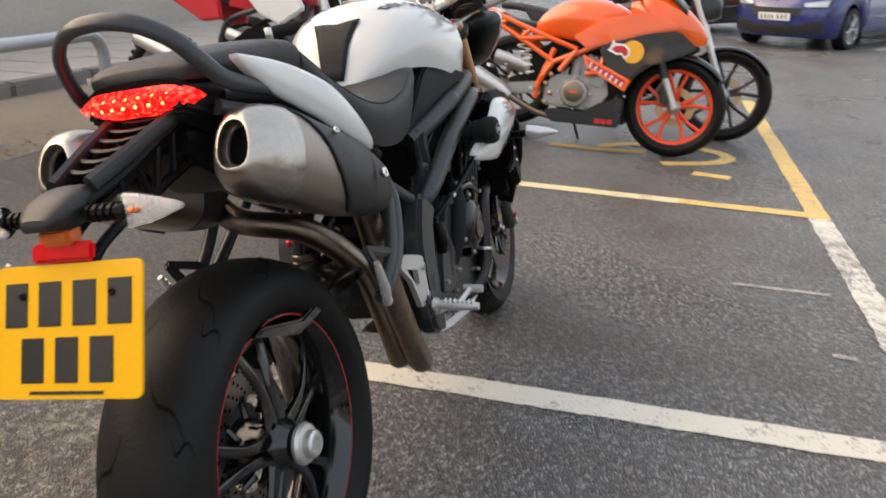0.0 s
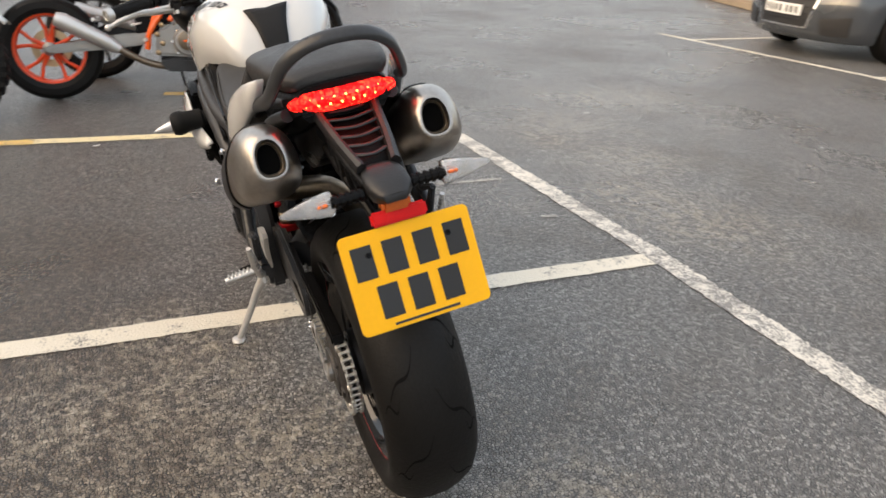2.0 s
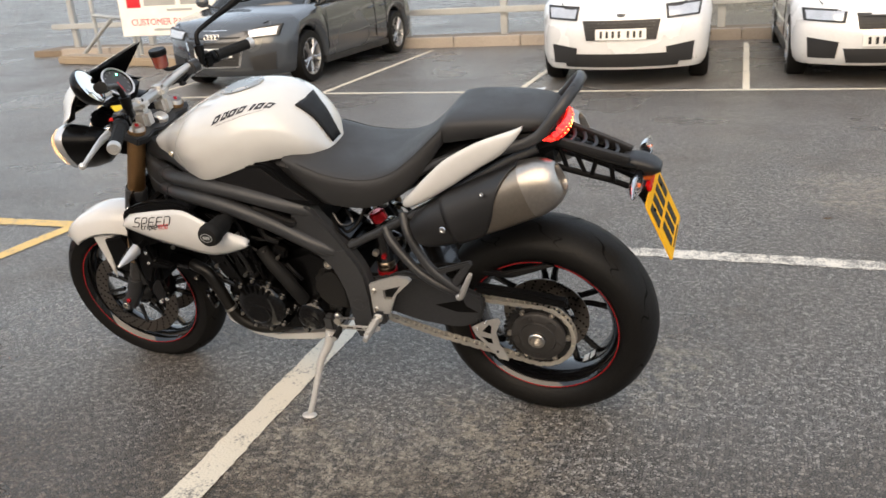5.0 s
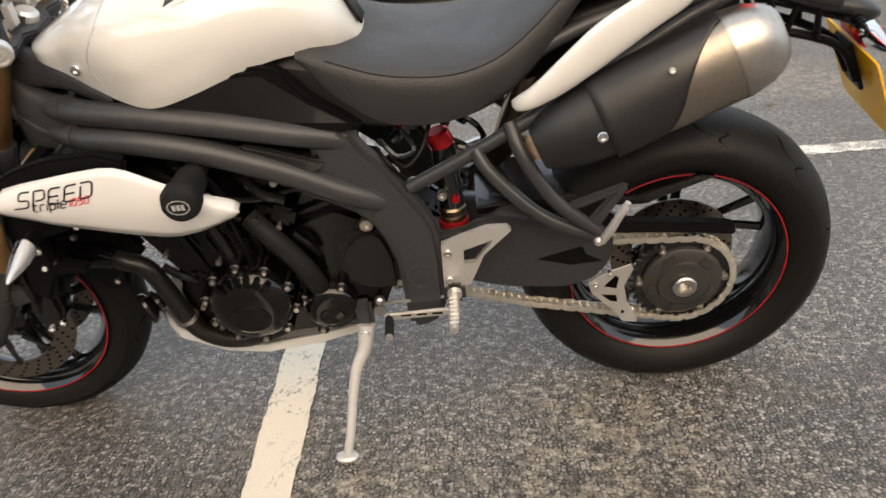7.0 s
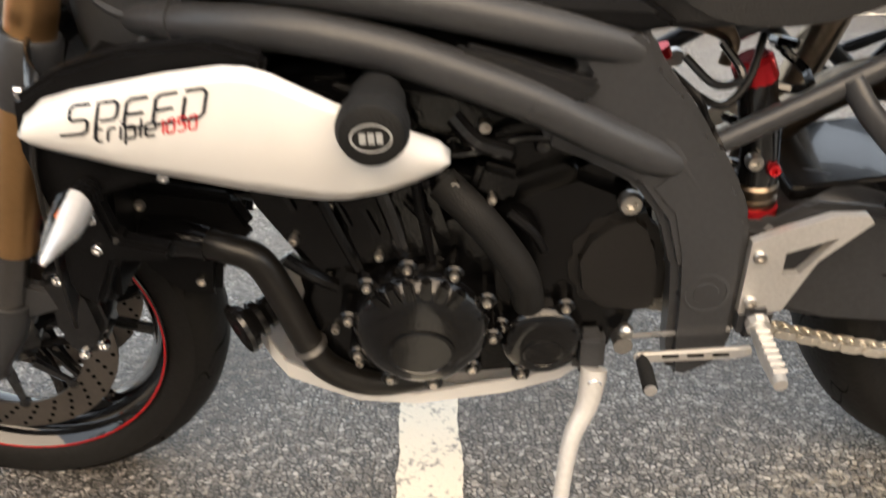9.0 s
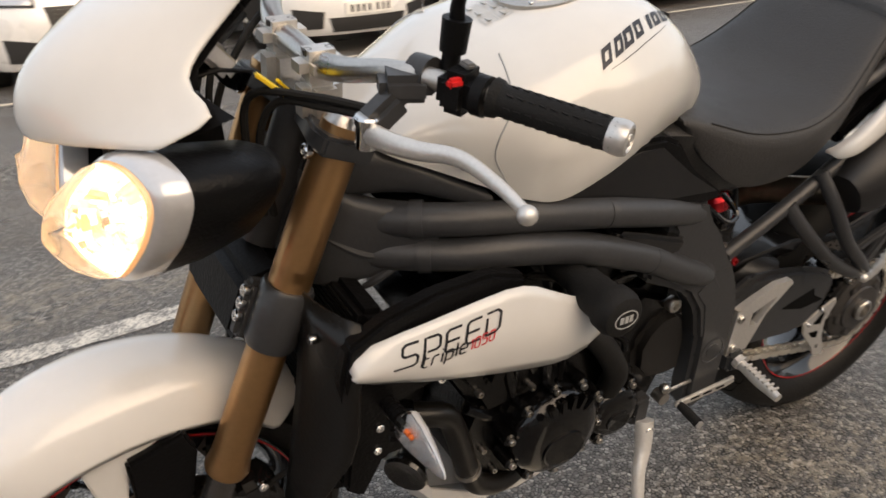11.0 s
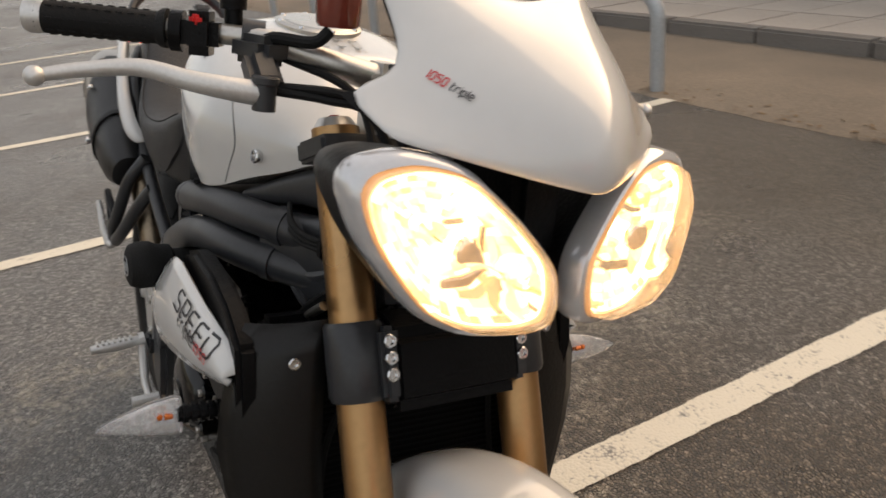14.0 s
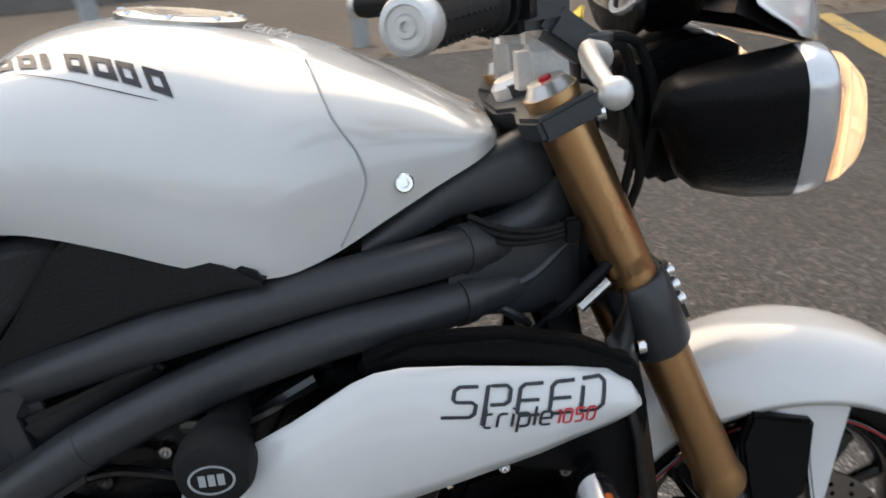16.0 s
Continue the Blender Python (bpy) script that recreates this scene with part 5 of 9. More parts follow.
# ---- engine ----
bm = bmesh.new()
slab(bm, [(.60, .300), (.68, .268), (.90, .250), (.985, .300), (1.0, .40), (.975, .47), (.90, .50), (.78, .53), (.66, .57), (.575, .53), (.560, .40)], -.135, .135, .018)
engine = part("engine", bm, engine_black, bike, "black three-cylinder engine block")
bm = bmesh.new()
slab(bm, [(.80, .46), (.97, .44), (1.035, .55), (1.05, .66), (1.00, .70), (.90, .70), (.84, .60)], -.155, .155, .015)
part("cylinder_block", bm, engine_black, engine)
bm = bmesh.new()
slab(bm, [(.62, .60), (.95, .68), (1.06, .72), (1.10, .80), (.98, .80), (.62, .73)], -.13, .13, .02)
part("airbox", bm, black_plastic, engine, "black airbox")
bm = bmesh.new()
slab(bm, [(.625, .575), (.70, .535), (.84, .520), (.87, .60), (.93, .69), (.80, .665), (.63, .620)], -.105, .105, .014)
part("throttle_body", bm, engine_black, engine, "black throttle body casting under the airbox")
for s in (1, -1):
    for x, z, r in ((.850, .618, .012), (.800, .592, .010), (.765, .610, .008), (.700, .585, .010)):
        bm = bmesh.new()
        lathe(bm, [(r, 0), (r, .010), (r * .8, .014), (r * .4, .014), (.0005, .012)], along((x, s * .103, z), (x, s * .2, z)), 14)
        part("throttle_screw", bm, steel if r < .009 else black_gloss, engine)
    bm = bmesh.new()
    tube(bm, [(.900, s * .11, .640), (.85, s * .135, .600), (.79, s * .125, .585), (.72, s * .130, .605), (.66, s * .12, .590)], .0060, 8, 5)
    part("fuel_line", bm, black_gloss, engine)


cover_gloss = mat("engine_cover_gloss", (0.003, 0.003, 0.0034), 0.16, 0.0, 0.3, 40, 0.15, coat=0.25)
cover_gloss.node_tree.nodes["Principled BSDF"].inputs["Specular IOR Level"].default_value = 0.35


cover_matt = mat("engine_cover_matt", (0.010, 0.0094, 0.009), 0.42, 0.0, 0.2, 40, 0.3)
cover_matt.node_tree.nodes["Principled BSDF"].inputs["Specular IOR Level"].default_value = 0.3


case_grey = mat("crankcase_grey", (0.030, 0.030, 0.031), 0.36, 0.0, 0.25, 40, 0.3)


def cover(x, z, r, y, label, lobes=8, h=.03, s=1, lug=True):
    bm = bmesh.new()
    prof = [(r * 1.03, y - .05), (r * 1.03, y - .002), (r * 1.0, y + h * .22), (r * .93, y + h * .5), (r * .80, y + h * .78), (r * .62, y + h * .96), (r * .52, y + h), (.001, y + h * 1.02)]
    lathe(bm, [(a, s * b) for a, b in prof], Matrix.Translation((x, 0, z)) @ AXLE, 48)
    ob = part("engine_cover", bm, cover_gloss, engine, label)
    bm = bmesh.new()
    lathe(bm, [(r * .50, s * (y + h * .80)), (r * .50, s * (y + h * 1.10)), (r * .46, s * (y + h * 1.14)), (r * .44, s * (y + h * 1.10)), (.0005, s * (y + h * 1.12))], Matrix.Translation((x, 0, z - r * .20)) @ AXLE @ Matrix.Diagonal((1, .80, 1, 1)), 36)
    part("cover_boss", bm, cover_gloss, ob, "raised oval on the cover")
    for k in range(lobes):
        a = 2 * math.pi * (k + .3) / lobes
        q = (x + (r + .007) * math.cos(a), s * (y - .002), z + (r + .007) * math.sin(a))
        bm = bmesh.new()
        lathe(bm, [(.012, -.03), (.012, .006), (.009, .009)], along(q, (q[0], q[1] + s, q[2])), 12)
        part("bolt_boss", bm, engine_black, ob)
        bm = bmesh.new()
        bolt(bm, (q[0], q[1] + s * .008, q[2]), (0, s, 0), .0058, .006)
        part("cover_bolt", bm, steel, ob)
    return ob


c1 = cover(.846, .381, .080, .172, "round black clutch cover with bright bolts", 10)
for k in range(6):
    bm = bmesh.new()
    a = math.radians(50 + k * 16)
    slab(bm, [(-.007, .052), (.007, .052), (.006, .080), (-.006, .080)], .187, .201, .003, Matrix.Translation((.846, 0, .385)) @ Matrix.Rotation(-a + math.pi / 2, 4, 'Y'))
    part("cooling_rib", bm, engine_black, c1)
cover(.698, .338, .051, .150, "small round black engine cover", 4, .016)
cover(.815, .458, .064, .172, "round black engine cover", 6, .026, -1)
bm = bmesh.new()
slab(bm, [(.590, .350), (.612, .420), (.640, .465), (.668, .507), (.695, .535), (.719, .546), (.780, .545), (.812, .530), (.800, .47), (.770, .42), (.715, .335), (.650, .325)], -.158, -.110, .016)
flank = part("crankcase_panel", bm, case_grey, engine, "grey-black crankcase side panel", 60)
bm = bmesh.new()
tube(bm, [(.690, -.150, .470), (.700, -.152, .420), (.680, -.150, .370)], [.010, .014, .010], 10, 4)
part("panel_ridge", bm, case_grey, flank)
bolts("flank_bolt", [(.735, -.158, .536), (.716, -.157, .372), (.625, -.157, .372), (.66, -.157, .47)], (0, -1, 0), .0065, .010, steel, engine)
for pts, r, mt in (([(.640, -.150, .520), (.690, -.166, .542), (.760, -.168, .552), (.850, -.170, .572), (.95, -.168, .592)], .0055, black_plastic), ([(.676, -.162, .538), (.712, -.168, .546)], .0045, steel), ([(.730, -.169, .5475), (.748, -.169, .550)], .007, steel),
                   ([(.655, -.150, .505), (.648, -.158, .470), (.650, -.150, .440)], .014, black_plastic), ([(.78, -.15, .53), (.82, -.168, .55), (.88, -.172, .54), (.92, -.16, .50)], .009, black_gloss), ([(.80, -.150, .66), (.86, -.165, .668), (.93, -.165, .70)], .010, black_gloss), ([(.90, -.15, .735), (.915, -.158, .72), (.945, -.155, .715)], .012, black_plastic)):
    bm = bmesh.new()
    tube(bm, pts, r, 10, 5)
    part("conduit", bm, mt, engine)
# linkage, spring parts and brackets seen behind the right frame leg
bm = bmesh.new()
tube(bm, [(.528, -.060, .668), (.490, -.062, .662), (.455, -.062, .648), (.446, -.062, .630), (.452, -.062, .606)], [.010, .012, .012, .011, .009], 10, 4, flat=.7, up=(0, 1, 0))
part("shock_bracket", bm, hot_steel, bike, "tan metal shock bracket")
bm = bmesh.new()
tube(bm, [(.535, -.05, .622), (.541, -.05, .637)], .013, 14)
part("shock_collar", bm, red_ano, bike)
bm = bmesh.new()
tube(bm, [(.528, -.055, .612), (.556, -.055, .590)], .013, 14)
part("shock_screw", bm, chrome, bike)
bolts("link_bolt", [(.512, -.075, .613)], (0, -1, 0), .012, .012, steel, bike)
# loom and clip along the headstock, and the slanting rod below it
for k in range(3):
    bm = bmesh.new()
    tube(bm, [(1.085, -.122, .824 - .006 * k), (1.115, -.130, .811 - .007 * k), (1.155, -.124, .803 - .005 * k), (1.215, -.10, .806 - .005 * k)], .0032, 8, 4)
    part("loom", bm, grip_rubber, bike)
bm = bmesh.new()
block(bm, (.016, .012, .026), Matrix.Translation((1.183, -.116, .798)), .003)
part("loom_clip", bm, black_plastic, bike)
bm = bmesh.new()
tube(bm, [(1.135, -.128, .695), (1.180, -.128, .730), (1.225, -.118, .765)], .006, 10)
part("brace_rod", bm, black_plastic, bike)
bm = bmesh.new()
tube(bm, [(1.186, -.132, .722), (1.216, -.126, .744)], .0055, 10)
part("rod_ferrule", bm, steel, bike)
bm = bmesh.new()
slab(bm, [(.671, .455), (.655, .488), (.628, .511), (.592, .518), (.572, .500), (.560, .470), (.553, .440), (.552, .372), (.600, .368), (.640, .378), (.665, .405)], .110, .150, .014)
part("sprocket_cover", bm, cover_matt, engine, "black front sprocket cover")
for s in (1, -1):
    bm = bmesh.new()
    tube(bm, [(.815, s * .145, .560), (.780, s * .164, .530), (.750, s * .168, .490), (.726, s * .165, .445), (.716, s * .145, .392)], .020, 14, 5)
    part("coolant_hose", bm, grip_rubber, engine, "thick black coolant hose")
    # slanting fins and bosses of the cylinder side
    for k in range(5):
        bm = bmesh.new()
        q = Vector((.86 + .030 * k, s * .157, .49 + .012 * k))
        tube(bm, [q, q + Vector((.055, 0, .14))], .0042, 8)
        part("cylinder_rib", bm, engine_black, engine)
    for x, z in ((.955, .43), (.985, .50), (1.01, .57), (.89, .475), (.94, .545), (.875, .62), (.80, .565), (.76, .545), (.735, .31), (.93, .30), (.955, .355)):
        bm = bmesh.new()
        bolt(bm, (x, s * (.157 if z > .47 else .137), z), (0, s, 0), .0055, .008)
        part("engine_bolt", bm, steel, engine)
    for i in range(3):
        bm = bmesh.new()
        tube(bm, [(1.02 - .05 * i, s * .15, .68), (.98 - .06 * i, s * .165, .655), (.90 - .03 * i, s * .16, .60 - .03 * i), (.83, s * .15, .56 - .05 * i)], .006, 8, 4)
        part("engine_cable", bm, black_plastic, engine)
# horn, ribbed, beside the front pipe
bm = bmesh.new()
lathe(bm, [(.014, -.045), (.022, -.040), (.022, -.030), (.016, -.027), (.026, -.022), (.026, -.014), (.018, -.011), (.032, -.004), (.036, .004), (.034, .010), (.020, .008), (.001, .004)], along((1.075, .115, .345), (1.118, .150, .335)), 28)
part("horn", bm, black_gloss, bike, "round ribbed black horn")
# clutter on the flank of the engine: conduits, clips and a sensor
for pts, r, mt in (([(1.03, .150, .640), (.97, .160, .610), (.90, .165, .590), (.845, .160, .575)], .008, black_plastic), ([(.96, .158, .60), (.945, .165, .55), (.93, .160, .50), (.915, .155, .455)], .007, engine_black), ([(.90, .160, .64), (.885, .168, .58), (.87, .162, .52), (.862, .158, .475)], .009, black_gloss),
                   ([(.80, .150, .64), (.775, .160, .615), (.74, .158, .60)], .010, black_gloss), ([(1.0, .152, .47), (.97, .158, .45), (.945, .150, .43)], .008, engine_black), ([(.74, .150, .52), (.715, .158, .50), (.70, .150, .47)], .006, black_plastic)):
    bm = bmesh.new()
    tube(bm, pts, r, 8, 5)
    part("conduit", bm, mt, engine)
for x, y, z, sx, sz in ((.905, .150, .565, .05, .06), (.955, .150, .53, .035, .05), (.86, .150, .56, .03, .05), (.755, .140, .56, .05, .04), (.92, .146, .445, .04, .03)):
    bm = bmesh.new()
    block(bm, (sx, .03, sz), Matrix.Translation((x, y, z)) @ Matrix.Rotation(radians(-20), 4, 'Y'), .008)
    part("engine_fitting", bm, engine_black, engine)
# belly pan
bm = bmesh.new()
pan = [(1.085, .318, .060, .288), (1.052, .318, .105, .250), (1.030, .285, .118, .235), (.940, .234, .122, .203), (.860, .224, .120, .190), (.740, .238, .112, .194), (.665, .246, .100, .210), (.640, .247, .092, .238)]
rings = []
for x, zt, w, zb in pan:
    rings.append([(x, w, zt), (x, w * 1.0, (zt + zb) / 2), (x, w * .85, zb + .006), (x, w * .6, zb), (x, 0, zb - .002), (x, -w * .6, zb), (x, -w * .85, zb + .006), (x, -w, (zt + zb) / 2), (x, -w, zt), (x, -w + .005, zt), (x, -w * .6, zb + .008), (x, w * .6, zb + .008), (x, w - .005, zt)])
skin(bm, rings)
part("belly_pan", bm, white_paint, bike, "white angular belly pan under the engine", 16)
# shock with red spring collars, and small lines
bm = bmesh.new()
sm = along((.435, .02, .56), (.375, .02, .70))
for k in range(44):
    a0, a1 = 2 * math.pi * k / 10, 2 * math.pi * (k + 1) / 10
    tube(bm, [sm @ Vector((.032 * math.cos(a), .032 * math.sin(a), -.12 + .0052 * kk)) for a, kk in ((a0, k), (a1, k + 1))], .006, 6)
tagged(part("shock_spring", bm, black_gloss, bike), "black shock absorber spring", kind="stuff")
bm = bmesh.new()
tube(bm, [(.445, .09, .474), (.445, .09, .490)], .029, 16)
part("shock_collar", bm, red_ano, bike, "red anodised shock collar")
bm = bmesh.new()
tube(bm, [(.452, .06, .632), (.455, .06, .638), (.463, .06, .656), (.465, .06, .662)], [.023, .024, .024, .018], 16)
part("shock_cap", bm, red_ano, bike, "red anodised shock cap")
bm = bmesh.new()
tube(bm, [(.445, .09, .520), (.446, .085, .56), (.450, .075, .600)], [.024, .022, .024], 16)
tube(bm, [(.450, .075, .590), (.453, .060, .634)], [.023, .022], 16)
part("shock_body", bm, black_gloss, bike, "black shock absorber")
bm = bmesh.new()
lathe(bm, [(.024, -.016), (.026, -.012), (.026, -.004), (.023, -.002), (.023, .002), (.026, .004), (.026, .012), (.023, .016)], along((.445, .09, .505), (.446, .09, .53)), 24)
part("shock_adjuster", bm, hot_steel, bike, "brass-coloured shock adjuster ring")
bm = bmesh.new()
bolt(bm, (.437, .108, .545), (0, 1, 0), .008, .010)
part("shock_screw", bm, red_ano, bike, "red shock screw")
bolts("shock_bolt", [(.461, .110, .556)], (0, 1, 0), .010, .01, steel, bike)
for i, p in enumerate(([(.56, .13, .69), (.53, .15, .665), (.50, .14, .67), (.52, .12, .70)], [(.55, .12, .65), (.52, .145, .64), (.49, .13, .66), (.47, .10, .70)], [(.57, .12, .67), (.545, .15, .65), (.53, .14, .62), (.50, .12, .58)])):
    bm = bmesh.new()
    tube(bm, p, .0045, 8, 5)
    part("wiring_loop", bm, black_gloss if i == 0 else black_plastic, bike)
# engine crash bobbins
for s, bx, bz, out in ((1, .871, .688, .012), (-1, .848, .677, -.014)):
    bm = bmesh.new()
    lathe(bm, [(.020, s * .15), (.020, s * .21), (.027, s * .215), (.0285, s * (.248 + out)), (.033, s * (.256 + out)), (.0335, s * (.272 + out)), (.029, s * (.284 + out)), (.020, s * (.288 + out)), (.0005, s * (.288 + out))], Matrix.Translation((bx, 0, bz)) @ AXLE, 28)
    bob = part("crash_bobbin", bm, grip_rubber, bike, "black crash bobbin")
    bm = bmesh.new()
    lathe(bm, [(.0165, s * (.2877 + out)), (.0165, s * (.2888 + out)), (.0148, s * (.2888 + out)), (.0148, s * (.2877 + out))], Matrix.Translation((bx, 0, bz)) @ AXLE @ Matrix.Diagonal((1.15, .82, 1, 1)), 28, True)
    part("badge_ring", bm, decal_grey, bob, "thin grey oval ring")
    for k in range(3):
        bm = bmesh.new()
        block(bm, (.0055, .001, .010), Matrix.Translation((bx + .0075 * (k - 1), s * (.2885 + out), bz)), 0)
        part("badge_bar", bm, decal_grey, bob)

# ---- radiator and its cowls ----
side_gloss = mat("side_panel_black", (0.008, 0.0075, 0.007), 0.34, 0, 0.25, 30, 0.2)
side_gloss.node_tree.nodes["Principled BSDF"].inputs["Specular IOR Level"].default_value = 0.3
RADM = Matrix.Translation((1.185, 0, .575)) @ Matrix.Rotation(radians(-10), 4, 'Y')
bm = bmesh.new()
block(bm, (.035, .36, .285), RADM, .008)
radiator = part("radiator", bm, black_plastic, bike, "black radiator")
bm = bmesh.new()
for k in range(34):
    block(bm, (.003, .32, .0035), RADM @ Matrix.Translation((.0185, 0, -.125 + .0076 * k)), 0)
tagged(part("radiator_fin", bm, groove_black, radiator), kind="stuff")
bm = bmesh.new()
lathe(bm, [(.034, -.02), (.036, 0), (.036, .012), (.030, .018), (.001, .018)], along((1.20, .155, .645), (1.29, .165, .655)), 24)
part("radiator_cap", bm, black_plastic, radiator)
for s in (1, -1):
    bm = bmesh.new()
    rows = []
    top = [(1.2125, .676), (1.206, .690), (1.185, .703), (1.150, .713), (1.120, .719), (1.060, .729), (1.010, .734), (.985, .732), (.965, .725), (.935, .708), (.910, .694), (.875, .675), (.840, .655), (.815, .640), (.805, .628)]
    bot = [(1.2125, .669), (1.206, .660), (1.185, .655), (1.150, .648), (1.120, .640), (1.060, .626), (1.000, .611), (.980, .607), (.960, .603), (.930, .598), (.905, .597), (.870, .601), (.840, .607), (.815, .613), (.805, .620)]
    for (xa, za), (xb, zb) in zip(top, bot):
        row = []
        for i in range(9):
            f = i / 8
            bulge = math.sin(math.pi * f) * .012
            lean_in = .016 * max(0, (xa - 1.06) / .15) ** 2 + .030 * max(0, (.93 - xa) / .13) ** 2
            row.append((xa + (xb - xa) * f, s * (.232 + .010 * f + bulge - lean_in), za + (zb - za) * f))
        rows.append(row)
    skin(bm, rows, False, False)
    pn = part("radiator_cowl", bm, white_paint, bike, "white pointed radiator cowl", 60)
    so = pn.modifiers.new("thick", 'SOLIDIFY')
    so.thickness, so.offset = .004, 0
    # lettering on the cowl, laid onto its curve
    # u runs the way the words are read, v up; each word fills its own stretch
    x_start, way = (1.036, 1) if s < 0 else (1.168, -1)
    base = Matrix(((way, 0, 0, 0), (0, 0, s, 0), (0, 1, 0, 0), (0, 0, 0, 1)))
    for text, u0, u1, drop, high, mt in (("SPEED", 0, .147, 0, .0245, decal_dark), ("triple", .034, .096, -.0095, .0165, decal_dark), ("1050", .099, .135, -.0095, .0125, decal_red)):
        ob = strokes("lettering", text, 1.0, base, mt, pn, .22, .115 if text == "SPEED" else .135)
        xs = [v.co.x * way for v in ob.data.vertices]
        a, b = min(xs), max(xs)
        for v in ob.data.vertices:
            u = u0 + (u1 - u0) * (v.co.x * way - a) / (b - a)
            x_ = x_start + way * u
            z_ = (.692 - .105 * u if s < 0 else .6755 + .115 * u) + drop + (v.co.z + .5) * high
            zt = float(np.interp(x_, [q[0] for q in top[::-1]], [q[1] for q in top[::-1]]))
            zb = float(np.interp(x_, [q[0] for q in bot[::-1]], [q[1] for q in bot[::-1]]))
            f = min(1, max(0, (zt - z_) / max(.01, zt - zb)))
            li = .016 * max(0, (x_ - 1.06) / .15) ** 2
            v.co = (x_, s * (.232 + .010 * f + math.sin(math.pi * f) * .012 - li + .0030), z_)
    bm = bmesh.new()
    slab(bm, [(1.225, .655), (1.215, .705), (1.165, .732), (1.10, .748), (1.02, .752), (.97, .735), (1.0, .640), (1.10, .612), (1.165, .595), (1.155, .545), (1.10, .530), (1.105, .515), (1.165, .515), (1.195, .455), (1.222, .48), (1.215, .57)], min(s * .196, s * .222), max(s * .196, s * .222), .006)
    part("radiator_shroud", bm, black_plastic, bike, "black radiator side shroud")
    bolts("shroud_bolt", [(x, s * .222, z) for x, z in ((1.175, .572), (1.178, .535), (1.09, .618))], (0, s, 0), .006, .004, chrome, bike)
    bm = bmesh.new()
    rows = []
    for z, yi, yo, xo in ((.735, .120, .205, 1.200), (.70, .128, .222, 1.205), (.65, .132, .236, 1.208), (.60, .134, .240, 1.205), (.55, .134, .232, 1.208), (.50, .132, .212, 1.218), (.45, .130, .192, 1.228), (.405, .128, .172, 1.236)):
        rows.append([(1.250 + .12 * (.57 - z) - (1.250 - xo) * f ** 1.8 * .8, s * (yi + (yo - yi) * f), z - .012 * f) for f in np.linspace(0, 1, 7).tolist()])
    skin(bm, rows, False, False)
    fs = part("radiator_side_panel", bm, side_gloss, bike, "smooth black radiator side panel", 60)
    so = fs.modifiers.new("thick", 'SOLIDIFY')
    so.thickness, so.offset = .004, 0
    bolts("panel_bolt", [(1.236, s * .165, .690)], (1, 0, .1), .007, .004, chrome, bike)
    bm = bmesh.new()
    slab(bm, [(1.205, .560), (1.060, .530), (1.040, .485), (1.090, .435), (1.100, .385), (1.145, .388), (1.190, .437), (1.198, .490)], min(s * .086, s * .110), max(s * .086, s * .110), .010)
    rb = part("radiator_bracket", bm, black_plastic, bike, "black bracket below the radiator" if s > 0 else "")
    bolts("bracket_bolt", [(1.170, s * .110, .525), (1.118, s * .110, .415)], (0, s, 0), .007, .006, steel, rb)
    indicator("indicator", (1.165, s * .222, .610), (1.160, s * .356, .614), (-1, 0, -.15), True, "clear front indicator with a silver back")


# ---- front end: all of it turns with the bars ----
FY = 0.104


def fork_at(z, y=0.0, dx=0.0):
    return Vector((1.189 + 0.389 * (0.87 - z) + dx, y, z))


